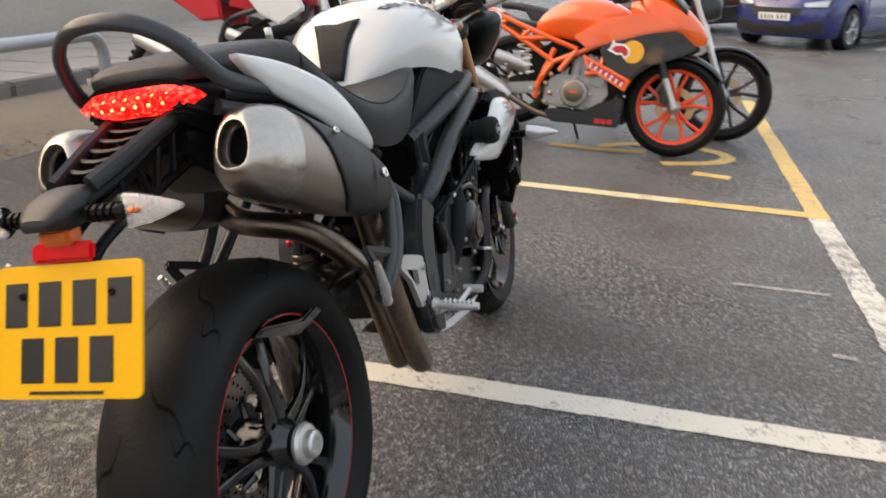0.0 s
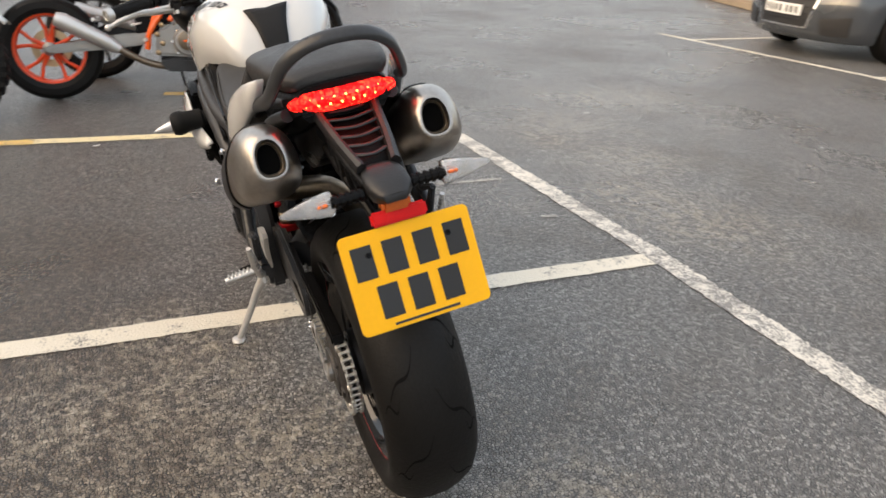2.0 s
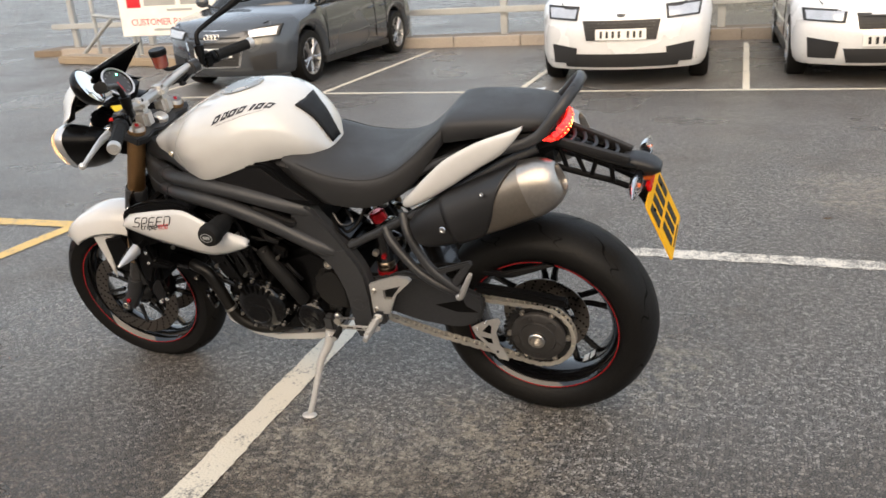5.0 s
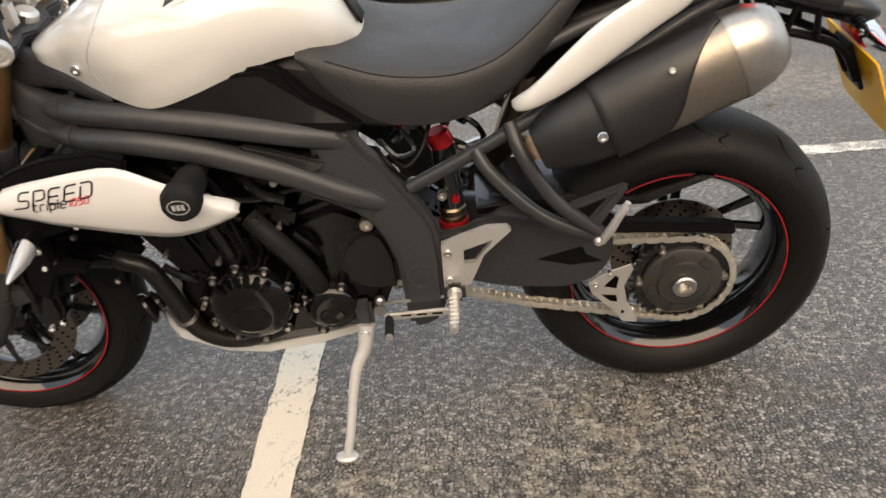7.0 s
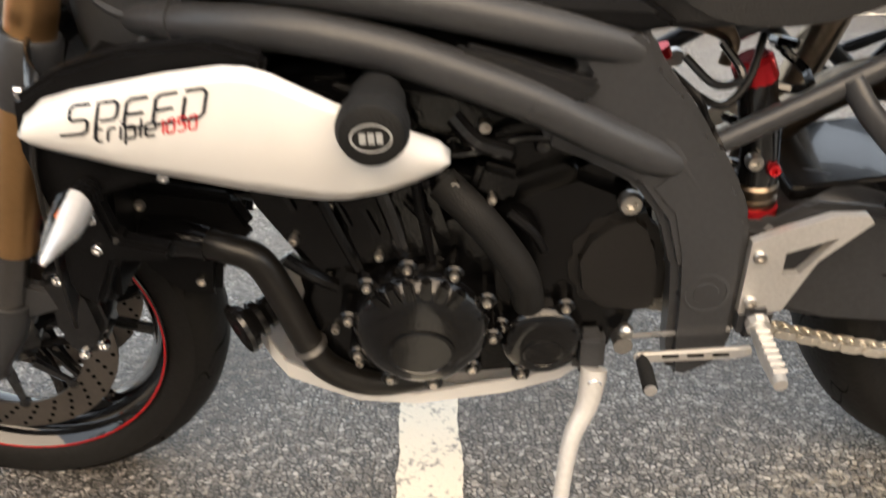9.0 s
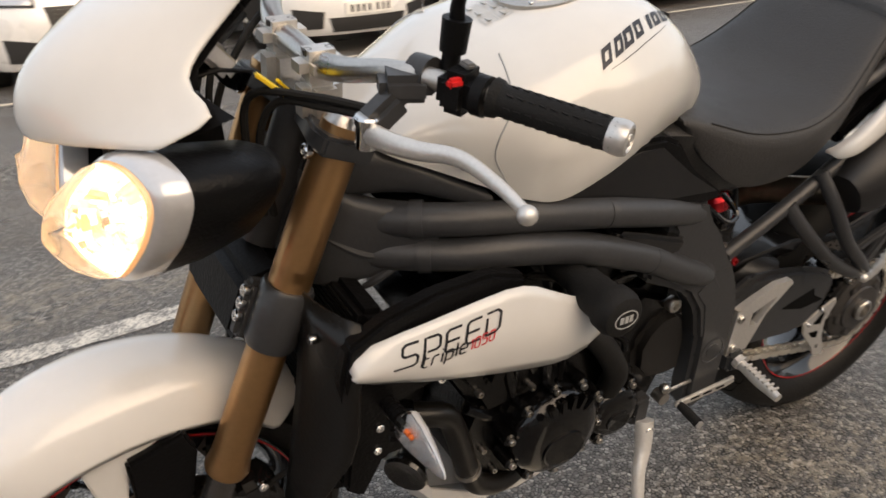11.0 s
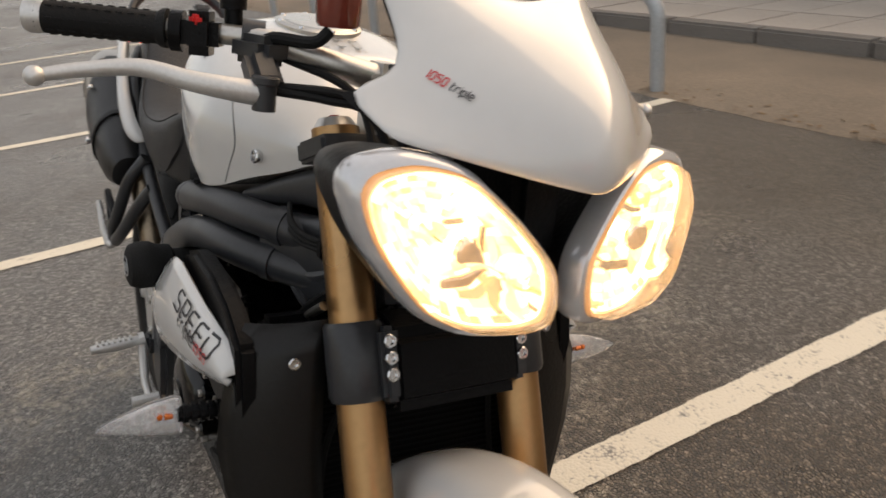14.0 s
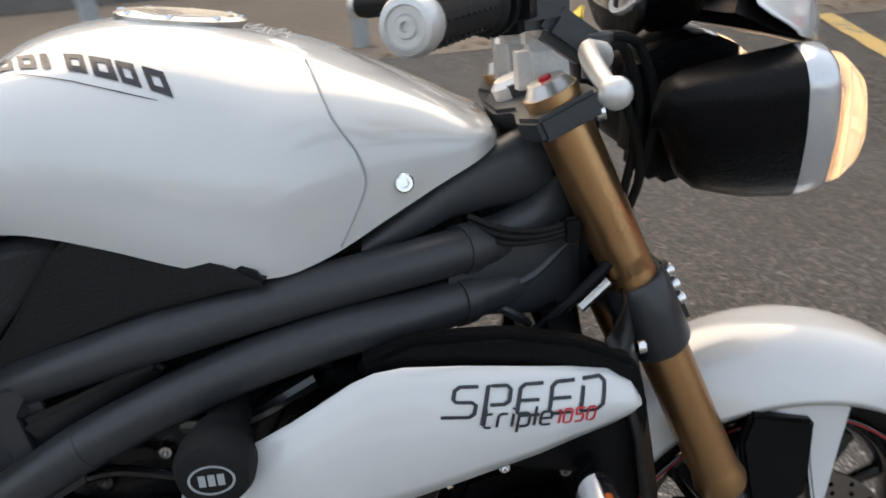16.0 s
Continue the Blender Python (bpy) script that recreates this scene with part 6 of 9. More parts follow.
for s in (1, -1):
    bm = bmesh.new()
    tube(bm, [fork_at(.928, s * FY), fork_at(.90, s * FY), fork_at(.745, s * FY)], .0262, 24)
    leg = steered(part("fork_leg", bm, gold, bike, "gold anodised upside-down fork leg"))
    bm = bmesh.new()
    tube(bm, [fork_at(.76, s * FY), fork_at(.50, s * FY), fork_at(.497, s * FY), fork_at(.478, s * FY), fork_at(.470, s * FY)], [.0262, .0262, .0262, .030, .027], 24)
    part("fork_tube", bm, gold, leg)
    bm = bmesh.new()
    tube(bm, [fork_at(.938, s * FY), fork_at(.928, s * FY)], [.018, .0245], 20)
    part("fork_cap", bm, steel, leg)
    bm = bmesh.new()
    tube(bm, [fork_at(.941, s * FY), fork_at(.936, s * FY)], .006, 12)
    part("adjuster", bm, red_ano, leg, "red preload adjuster")
    bm = bmesh.new()
    tube(bm, [fork_at(.475, s * FY), fork_at(.36, s * FY)], .0205, 20)
    part("stanchion", bm, mat("dark_stanchion", (.16, .155, .15), .25, .9) if s > 0 else MATS["dark_stanchion"], leg, "grey stanchion")
    bm = bmesh.new()
    tube(bm, [fork_at(.39, s * FY), fork_at(.345, s * FY), (1.425, s * FY, .30), (1.436, s * FY, .285)], [.026, .026, .024, .028], 16, 3)
    slab(bm, [(1.40, .40), (1.345, .415), (1.300, .395), (1.305, .375), (1.36, .36), (1.39, .33)], min(s * .088, s * .108), max(s * .088, s * .108), .005)
    part("fork_foot", bm, black_frame, leg, "black fork foot")
    bm = bmesh.new()
    bolt(bm, (1.436, s * .128, .288), (0, s, 0), .014, .006)
    part("axle_end", bm, steel, leg)
    bm = bmesh.new()
    bolt(bm, (1.418, s * .129, .312), (0, s, 0), .008, .006)
    part("red_screw", bm, red_ano, leg)
    # radial caliper behind the leg
    bm = bmesh.new()
    slab(bm, [(1.335, .425), (1.295, .432), (1.268, .395), (1.262, .335), (1.280, .300), (1.315, .295), (1.330, .33), (1.325, .38)], min(s * .050, s * .112), max(s * .050, s * .112), .010)
    cal = part("brake_caliper", bm, black_gloss, leg, "black radial brake caliper")
    bolts("caliper_bolt", [(x, s * .112, z) for x, z in ((1.300, .425), (1.272, .318), (1.30, .305))], (0, s, 0), .008, .007, chrome, cal)
    bm = bmesh.new()
    tube(bm, [(1.288, s * .105, .41), (1.235, s * .12, .47), (1.215, s * .115, .56), (1.232, s * .09, .66), (1.23, s * .05, .74)], .0042, 8, 6)
    part("brake_hose", bm, grip_rubber, leg, "braided brake hose")
    # lower clamp around the leg, with three screws in front
    bm = bmesh.new()
    tube(bm, [fork_at(.734, s * FY), fork_at(.729, s * FY), fork_at(.661, s * FY), fork_at(.655, s * FY)], [.0305, .0335, .0335, .0305], 24)
    block(bm, (.030, .022, .080), Matrix.Translation(fork_at(.700, s * (FY - .022), .030)) @ Matrix.Rotation(radians(-21), 4, 'Y'), .006)
    lc = steered(part("lower_clamp", bm, black_frame, bike, "black lower fork clamp"))
    for k in range(3):
        bm = bmesh.new()
        bolt(bm, fork_at(.728 - .0165 * k, s * (FY - .020), .0455), (.92, 0, .36), .0075, .004)
        part("clamp_screw", bm, chrome, lc)
bm = bmesh.new()
slab(bm, [(1.290, .735), (1.235, .745), (1.215, .72), (1.245, .655), (1.300, .645), (1.318, .66)], -.085, .085, .012)
steered(part("lower_yoke", bm, black_plastic, bike, "black lower fork yoke"))
# top yoke
bm = bmesh.new()
ym = Matrix.Translation((1.172, 0, .906)) @ Matrix.Rotation(radians(-21.3), 4, 'Y')
b2 = bmesh.new()
outl = [(.036, -.135), (.040, -.105), (.030, -.07), (.020, -.03), (.020, .03), (.030, .07), (.040, .105), (.036, .135), (-.025, .14), (-.038, .105), (-.030, .06), (-.045, .03), (-.045, -.03), (-.030, -.06), (-.038, -.105), (-.025, -.14)]
slab(b2, outl, -.012, .012, .004)
add(bm, b2, ym @ Matrix.Rotation(radians(90), 4, 'X'))
top_yoke = steered(part("top_yoke", bm, black_frame, bike, "black top fork yoke"))
for s in (1, -1):
    bm = bmesh.new()
    bolt(bm, (1.212, s * .104, .903), (1, 0, .2), .009, .006)
    part("yoke_screw", bm, chrome, top_yoke)
bm = bmesh.new()
lathe(bm, [(.022, 0), (.022, .012), (.016, .018), (.001, .018)], ym @ Matrix.Translation((-.012, 0, .012)), 24)
part("stem_nut", bm, alloy, top_yoke)
bm = bmesh.new()
tube(bm, [(1.235, 0, .74), (1.165, 0, .93)], .030, 18)
part("steering_stem", bm, black_frame, bike)
bm = bmesh.new()
slab(bm, [(1.235, .73), (1.175, .885), (1.13, .885), (1.10, .82), (1.12, .76), (1.18, .70)], -.052, .052, .014)
part("headstock", bm, black_frame, bike, "black frame headstock")
# bar and its risers
bm = bmesh.new()
half = [(1.172, 0, .982), (1.172, .055, .982), (1.163, .105, .992), (1.135, .165, 1.008), (1.105, .215, 1.010), (1.022, .374, 1.006)]
tube(bm, mirrored(half[1:])[::-1] + half, [.0108, .0108, .013, .0155, .0155, .0155, .013, .0108, .0108], 16, 5)
bar = part("handlebar", bm, steel, bike, "silver tapered handlebar")
bar.matrix_basis = STEER @ Matrix.Translation((0, 0, .98)) @ Matrix.Rotation(radians(-1.5), 4, 'X') @ Matrix.Translation((0, 0, -.98))
for s in (1, -1):
    bm = bmesh.new()
    block(bm, (.050, .044, .060), Matrix.Translation((1.172, s * .052, .940)), .012)
    block(bm, (.056, .046, .036), Matrix.Translation((1.172, s * .052, .982)), .012)
    part("riser", bm, alloy, bar, "cast silver bar clamp")
    bolts("riser_bolt", [(1.172 + dx, s * .052, .997) for dx in (-.013, .013)], (0, 0, 1), .006, .003, black_frame, bar)
    d = Vector((-.083, s * .159, -.004)).normalized()
    g0 = Vector((1.022, s * .374, 1.006))
    bm = bmesh.new()
    tube(bm, [g0 - d * .128, g0 - d * .122, g0 - d * .118, g0 - d * .004, g0], [.0205, .0195, .0165, .0165, .0175], 20)
    for k in range(9):
        for a in np.linspace(0, 2 * math.pi, 9).tolist()[:-1]:
            u = d.cross(Vector((0, 0, 1))).normalized()
            v = u.cross(d)
            c = g0 - d * (.014 + .0115 * k)
            q = c + (u * math.cos(a) + v * math.sin(a)) * .0166
            block(bm, (.002, .0016, .007), along(q, q + d + (u * math.sin(a)) * .3), 0)
    grip = part("grip", bm, grip_rubber, bar, "black ribbed rubber grip")
    bm = bmesh.new()
    lathe(bm, [(.0165, -.006), (.0175, 0), (.0175, .008), (.0155, .013), (.012, .014), (.011, .012), (.007, .012), (.006, .014), (.003, .014), (.0025, .011), (.0002, .011)], along(g0, g0 + d), 28)
    part("bar_end", bm, alloy, bar, "round silver bar end")
    # switch block
    bm = bmesh.new()
    sw = Vector((1.105, s * .220, 1.009))
    fr = along(sw, sw + d)
    block(bm, (.050, .044, .040), fr @ Matrix.Translation((0, 0, .012)), .010)
    tube(bm, [sw + d * .030, sw + d * .042], .021, 18)
    swb = part("switch_block", bm, black_plastic, bar, "black switch block")
    bm = bmesh.new()
    block(bm, (.018, .010, .010), Matrix.Translation(sw + d * .025 + Vector((.022, 0, .014))), .003)
    part("switch", bm, switch_red, swb, "red rocker switch")
    bm = bmesh.new()
    block(bm, (.012, .016, .006), Matrix.Translation(sw + d * .012 + Vector((-.005, 0, .025))), .002)
    part("switch", bm, mat("switch_grey", (.12, .12, .12), .4) if s > 0 else MATS["switch_grey"], swb)
    # lever and perch
    bm = bmesh.new()
    pv = Vector((1.183, s * .187, .960))
    block(bm, (.055, .042, .030), Matrix.Translation((1.135, s * .180, 1.000)) @ Matrix.Rotation(s * radians(-22), 4, 'Z'), .008)
    block(bm, (.050, .034, .030), Matrix.Translation((1.162, s * .186, .978)) @ Matrix.Rotation(radians(38), 4, 'Y'), .008)
    tube(bm, [(1.118, s * .170, 1.008), (1.110, s * .192, 1.009)], .020, 16)
    perch = part("lever_perch", bm, black_frame, bar, "black lever perch")
    bm = bmesh.new()
    tube(bm, [pv, (1.177, s * .222, .963), (1.164, s * .258, .967), (1.143, s * .300, .974), (1.133, s * .348, .968), (1.129, s * .386, .960)], [.0105, .0090, .0075, .0062, .005], 12, 5, flat=1.25)
    ball(bm, .0098, Matrix.Translation((1.130, s * .391, .959)))
    part("lever", bm, alloy, bar, "bright silver lever with a ball end")
    bm = bmesh.new()
    lathe(bm, [(.012, -.02), (.012, .006), (.014, .007), (.014, .013), (.012, .015), (.0005, .015)], Matrix.Translation((1.183, s * .190, .964)), 20)
    part("lever_pivot", bm, chrome if s > 0 else black_frame, perch)
    # mirror
    bm = bmesh.new()
    tube(bm, [(1.092, s * .195, 1.010), (1.090, s * .196, 1.040)], .010, 12)
    tube(bm, [(1.090, s * .196, 1.035), (1.088, s * .197, 1.069)], [.014, .0155], 14)
    tube(bm, [(1.088, s * .197, 1.065), (1.090, s * .200, 1.085), (1.088, s * .210, 1.103), (1.075, s * .235, 1.115), (1.045, s * .29, 1.134), (1.02, s * .33, 1.149), (1.005, s * .36, 1.163)], [.0085, .007, .007, .008, .011, .015], 12, 5)
    mi = part("mirror", bm, black_plastic, bar, "black rear-view mirror on a bent stalk")
    bm = bmesh.new()
    hm = Matrix.Translation((.990, s * .415, 1.187)) @ Matrix.Rotation(s * radians(36), 4, 'Z') @ Matrix.Rotation(radians(24), 4, 'Y') @ Matrix.Rotation(s * radians(14), 4, 'X')
    ball(bm, (.030, .085, .048), hm, 24)
    bmesh.ops.bisect_plane(bm, geom=bm.verts[:] + bm.edges[:] + bm.faces[:], plane_co=hm @ Vector((-.006, 0, 0)), plane_no=hm.to_3x3() @ Vector((-1, 0, 0)), clear_outer=True)
    part("mirror_shell", bm, black_plastic, mi)
    bm = bmesh.new()
    lathe(bm, [(1, 0), (.96, .02), (.0005, .02)], hm @ Matrix.Translation((-.0055, 0, 0)) @ Matrix.Diagonal((.05, .081, .044, 1)) @ Matrix.Rotation(radians(-90), 4, 'Y'), 32)
    part("mirror_face", bm, mirror_glass, mi, "mirror glass")
# brake fluid pot on the right, clutch cable and key
bm = bmesh.new()
lathe(bm, [(.020, -.020), (.0225, -.016), (.024, .018)], Matrix.Translation((1.183, -.116, 1.055)), 24)
pot = steered(part("fluid_reservoir", bm, fluid_red, bike, "brown brake fluid pot"))
bm = bmesh.new()
lathe(bm, [(.026, .018), (.027, .020), (.027, .032), (.024, .036), (.001, .036)], Matrix.Translation((1.183, -.116, 1.055)), 24)
part("reservoir_lid", bm, black_plastic, pot, "black screw lid")
bm = bmesh.new()
tube(bm, [(1.187, -.125, 1.032), (1.180, -.140, 1.018), (1.150, -.172, 1.018), (1.140, -.18, 1.006)], .0065, 10, 4)
part("reservoir_hose", bm, grip_rubber, pot)
for i, p in enumerate(([(1.165, .185, .965), (1.200, .130, .962), (1.235, .08, .955), (1.250, .06, .90), (1.235, .05, .80)], [(1.165, .180, .972), (1.21, .12, .972), (1.255, .06, .96), (1.262, .05, .90), (1.245, .045, .80)],
                       [(1.175, -.180, .968), (1.210, -.135, .965), (1.240, -.10, .955), (1.262, -.075, .89), (1.245, -.06, .79)], [(1.172, -.176, .972), (1.225, -.12, .972), (1.262, -.085, .95), (1.280, -.07, .88), (1.250, -.055, .77)],
                       [(1.13, -.16, 1.0), (1.20, -.10, .97), (1.245, -.09, .90), (1.262, -.07, .82), (1.23, -.05, .76)])):
    bm = bmesh.new()
    tube(bm, p, .0048, 8, 6)
    steered(part("control_cable", bm, grip_rubber, bike, "black control cable" if i == 0 else ""))
bm = bmesh.new()
block(bm, (.004, .036, .052), Matrix.Translation((1.232, .070, .968)) @ Matrix.Rotation(radians(50), 4, 'Y') @ Matrix.Rotation(radians(25), 4, 'X'), .003)
tube(bm, [(1.205, .045, .95), (1.225, .060, .972)], .002, 6)
steered(part("key_tag", bm, yellow_tag, bike, "yellow key tag"))

# ---- headlamps ----
EYE_OUT = [(.017, .862), (.055, .905), (.098, .942), (.145, .950), (.182, .940), (.193, .920), (.178, .875), (.135, .815), (.095, .797), (.045, .797), (.020, .805), (.014, .828)]


def soft_corners(pts, cut=.36, k=4):
    """A closed outline with its corners rounded off."""
    out = []
    for i, q in enumerate(pts):
        a, c, b = (Vector(pts[j % len(pts)]) for j in (i - 1, i, i + 1))
        p0, p2 = c.lerp(a, cut), c.lerp(b, cut)
        for j in range(k):
            f = j / (k - 1)
            out.append(tuple(p0.lerp(c, f).lerp(c.lerp(p2, f), f)))
    return out



def headlamp(s):
    loop = soft_corners(EYE_OUT)
    cy = sum(p[0] for p in loop) / len(loop)
    cz = sum(p[1] for p in loop) / len(loop)

    def ring(x, k, dz=0.0):
        g = 1.045
        return [(x - .30 * (y - cy) * k - .10 * (z - cz), s * (cy + (y - cy) * k * g), cz + dz + (z - cz) * k * g) for y, z in loop]

    bm = bmesh.new()
    skin(bm, [ring(1.270, .02, .01), ring(1.275, .40, .01), ring(1.282, .62, .008), ring(1.30, .78, .004), ring(1.35, .93), ring(1.40, 1.0)], False)
    lamp = steered(part("headlamp", bm, black_plastic, bike, "lit round-eyed headlamp in a black bowl", 50))
    bm = bmesh.new()
    skin(bm, [ring(1.398, 1.0), ring(1.402, 1.012), ring(1.422, 1.0), ring(1.428, .955), ring(1.430, .90), ring(1.424, .875), ring(1.39, .86)], False)
    part("lamp_rim", bm, shroud_silver, lamp, "silver lamp rim", 40)
    bm = bmesh.new()
    skin(bm, [ring(1.428, .895), ring(1.446, .85), ring(1.463, .66), ring(1.474, .38), ring(1.4765, .04)], False)
    ln = part("lamp_lens", bm, lens_clear, lamp, "clear lamp lens", 60)
    so = ln.modifiers.new("thick", 'SOLIDIFY')
    so.thickness = .002
    ln.visible_shadow = False
    # reflector bowl of small tilted facets, each glowing by itself for the bulb's reflection
    bm = bmesh.new()
    rnd = random.Random(11 if s > 0 else 12)
    levels = [(1.430, .80), (1.424, .73), (1.418, .66), (1.411, .58), (1.406, .50), (1.400, .41), (1.396, .31), (1.393, .21), (1.391, .11)]
    rgs = [[Vector(q) for q in ring(*lv)] for lv in levels]
    for i in range(len(levels) - 1):
        k, step = 0, (1, 1, 1, 2, 1, 2, 2, 3)[i]
        while k < len(loop):
            j = min(k + step + rnd.choice((0, 0, 1)), len(loop))
            d = Vector((rnd.uniform(-.004, .002), 0, 0))
            q = [rgs[i][m_ % len(loop)] + d * rnd.uniform(.3, 1) for m_ in range(k, j + 1)] + [rgs[i + 1][m_ % len(loop)] + d * rnd.uniform(.3, 1) for m_ in range(j, k - 1, -1)]
            bm.faces.new([bm.verts.new(v) for v in q])
            k = j
    part("lamp_bowl", bm, bowl_light, lamp, "glowing faceted reflector bowl", 10)
    bm = bmesh.new()
    skin(bm, [ring(1.423, .80), ring(1.394, .46), ring(1.384, .02)], False)
    part("bowl_back", bm, amber_edge, lamp, "back of the bowl with a faint amber glow of its own", 60)
    bm = bmesh.new()
    skin(bm, [ring(1.4315, .812), ring(1.4275, .785), ring(1.4205, .745)], False)
    part("bowl_lip", bm, lip_light, lamp, "bowl lip that glows by itself as if lit")
    bm = bmesh.new()
    skin(bm, [ring(1.424, .875), ring(1.433, .862), ring(1.434, .835), ring(1.430, .808)], False)
    part("bowl_edge", bm, amber_edge, lamp, "bowl edge with an amber glow of its own")
    c = Vector(ring(1.400, 0.0)[0])
    for dy, dz, w, h in ((.006, .026, .022, .005), (-.004, -.030, .034, .010), (-.026, .012, .005, .020)):
        bm = bmesh.new()
        block(bm, (.008, w, h), Matrix.Translation(c + Vector((.012, s * dy, dz))), .002)
        part("lamp_baffle", bm, reflector, lamp, "chrome baffle")
    bm = bmesh.new()
    lathe(bm, [(.0135, 0), (.0135, .006), (.011, .008), (.0005, .008)], along(c + Vector((.026, 0, .004)), c + Vector((.05, 0, .004))), 20)
    part("bulb_shield", bm, reflector, lamp, "round bulb shield")
    bm = bmesh.new()
    ball(bm, (.010, .009, .009), Matrix.Translation(c + Vector((.012, 0, .004))))
    part("bulb", bm, lamp_core, lamp, "burning bulb")
    bm = bmesh.new()
    block(bm, (.028, .0015, .006), Matrix.Translation((1.37, s * .166, .905)), 0)
    part("lamp_mark", bm, decal_grey, lamp)
    return lamp


def bowl_material():
    m = bpy.data.materials.new("lamp_bowl_light")
    m.use_nodes = True
    n, l = m.node_tree.nodes, m.node_tree.links
    p = n["Principled BSDF"]
    p.inputs["Base Color"].default_value, p.inputs["Roughness"].default_value, p.inputs["Metallic"].default_value = (.62, .48, .32, 1), .3, .6
    g, r, c = (n.new("ShaderNode" + k) for k in ("NewGeometry", "ValToRGB", "ValToRGB"))
    r.color_ramp.interpolation = 'CONSTANT'
    for ramp, stops in ((r, ((0.0, .05), (.07, .14), (.17, .30), (.30, .58), (1.0, .70))), (c, ((0.0, None), (.5, None)))):
        if ramp is r:
            ramp.color_ramp.elements[0].color = (.02, .02, .02, 1)
            for pos, val in stops[1:-1]:
                el = ramp.color_ramp.elements.new(pos)
                el.color = (val, val, val, 1)
            ramp.color_ramp.elements[-1].color = (.9, .9, .9, 1)
            el = ramp.color_ramp.elements.new(.50)
            el.color = (.9, .9, .9, 1)
    c.color_ramp.elements[0].position, c.color_ramp.elements[0].color = .20, (1.0, .42, .12, 1)
    c.color_ramp.elements[1].position, c.color_ramp.elements[1].color = .60, (1.0, .66, .33, 1)
    mul = n.new("ShaderNodeMath")
    mul.operation = 'MULTIPLY'
    mul.inputs[1].default_value = 2.7
    l.new(g.outputs["Random Per Island"], r.inputs[0])
    l.new(g.outputs["Random Per Island"], c.inputs[0])
    l.new(r.outputs[0], mul.inputs[0])
    l.new(mul.outputs[0], p.inputs["Emission Strength"])
    l.new(c.outputs[0], p.inputs["Emission Color"])
    return m


# own glow of bowl, lip and edge, in place of light thrown by the bulb
bowl_light = bowl_material()
lip_light = glow("bowl_lip_light", (1.0, .62, .28), 4.2)
amber_edge = glow("amber_edge_light", (1.0, .42, .10), .35, (.6, .5, .4))
for s in (1, -1):
    lamp = headlamp(s)
    bm = bmesh.new()
    ball(bm, (.030, .006, .011), Matrix.Translation((1.330, s * .163, .905)) @ Matrix.Rotation(s * radians(-14), 4, 'Z'), 16)
    part("lamp_recess", bm, groove_black, lamp)
bm = bmesh.new()
slab(bm, [(1.40, .935), (1.36, .955), (1.28, .94), (1.27, .83), (1.30, .80), (1.38, .815), (1.405, .85)], -.028, .028, .01)
steered(part("lamp_bracket", bm, black_plastic, bike, "black lamp bracket"))

# ---- flyscreen and clocks ----
SCREEN = [(1.474, .930, 1.378, .150, .958, 1.1), (1.479, .938, 1.366, .160, .969, 1.1), (1.481, .954, 1.318, .174, .990, 1.15), (1.475, .978, 1.342, .134, 1.006, 1.25), (1.460, 1.002, 1.334, .125, 1.024, 1.4), (1.430, 1.026, 1.312, .121, 1.046, 1.6), (1.395, 1.049, 1.290, .121, 1.068, 1.7), (1.358, 1.064, 1.268, .124, 1.092, 1.8), (1.325, 1.078, 1.243, .126, 1.120, 1.8)]
bm = bmesh.new()
rows = []
for xc, zc, xe, w, ze, bend in SCREEN:
    row = []
    for i in range(21):
        u = i / 10 - 1
        row.append((xc + (xe - xc) * abs(u) ** (bend + .25), w * u, zc + (ze - zc) * abs(u) ** bend))
    rows.append(row)
skin(bm, rows, False, False)
screen_ob = steered(part("flyscreen", bm, white_paint, bike, "glossy white horned flyscreen", 60))
so = screen_ob.modifiers.new("thick", 'SOLIDIFY')
so.thickness, so.offset = .004, 1
smooth_mod(screen_ob, 1)
SCREEN_TREE = BVHTree.FromPolygons([v.co for v in screen_ob.data.vertices], [list(q.vertices) for q in screen_ob.data.polygons])
for text, size, u0, mt in (("1050", .0115, 0, decal_red), ("triple", .0115, 0, decal_dark)):
    a, b = Vector((1.358, -.112, 1.010)), Vector((1.404, -.084, .993))
    c = a.lerp(b, .28 if text == "1050" else .74)
    xa = (b - a).normalized()
    za = Vector((.62, -.50, .60)).normalized()
    hit = SCREEN_TREE.ray_cast(c + za * .15, -za)
    if hit[0] is not None:
        c, za = hit[0], hit[1] if hit[1].dot(za) > 0 else -hit[1]
    za = (za - xa * za.dot(xa)).normalized()
    ya = za.cross(xa)
    strokes("lettering", text, size * (.70 if text == "1050" else .64), Matrix((( xa.x, ya.x, za.x, c.x), (xa.y, ya.y, za.y, c.y), (xa.z, ya.z, za.z, c.z), (0, 0, 0, 1))) @ Matrix.Translation((0, 0, .0052)), mt, screen_ob, .15, .16)
bm = bmesh.new()
skin(bm, [[(x - .008, y * .965, z - .004) for x, y, z in row] for row in rows[1:]], False, False)
part("screen_lining", bm, black_plastic, screen_ob, "matt black lining of the screen", 60)
bm = bmesh.new()
skin(bm, [[(xa, w * u, za + .015 * u * u) for u in np.linspace(-1, 1, 9).tolist()] for xa, w, za in ((1.385, .070, .975), (1.34, .092, .985), (1.30, .100, .995), (1.262, .092, .985), (1.265, .07, .955))], False, False)
sc2 = part("instrument_shroud", bm, black_plastic, screen_ob, "black shroud round the instruments", 60)
so = sc2.modifiers.new("thick", 'SOLIDIFY')
so.thickness = .004
CLM = Matrix.Translation((1.292, -.028, 1.020)) @ Matrix.Rotation(radians(-50), 4, 'Y')
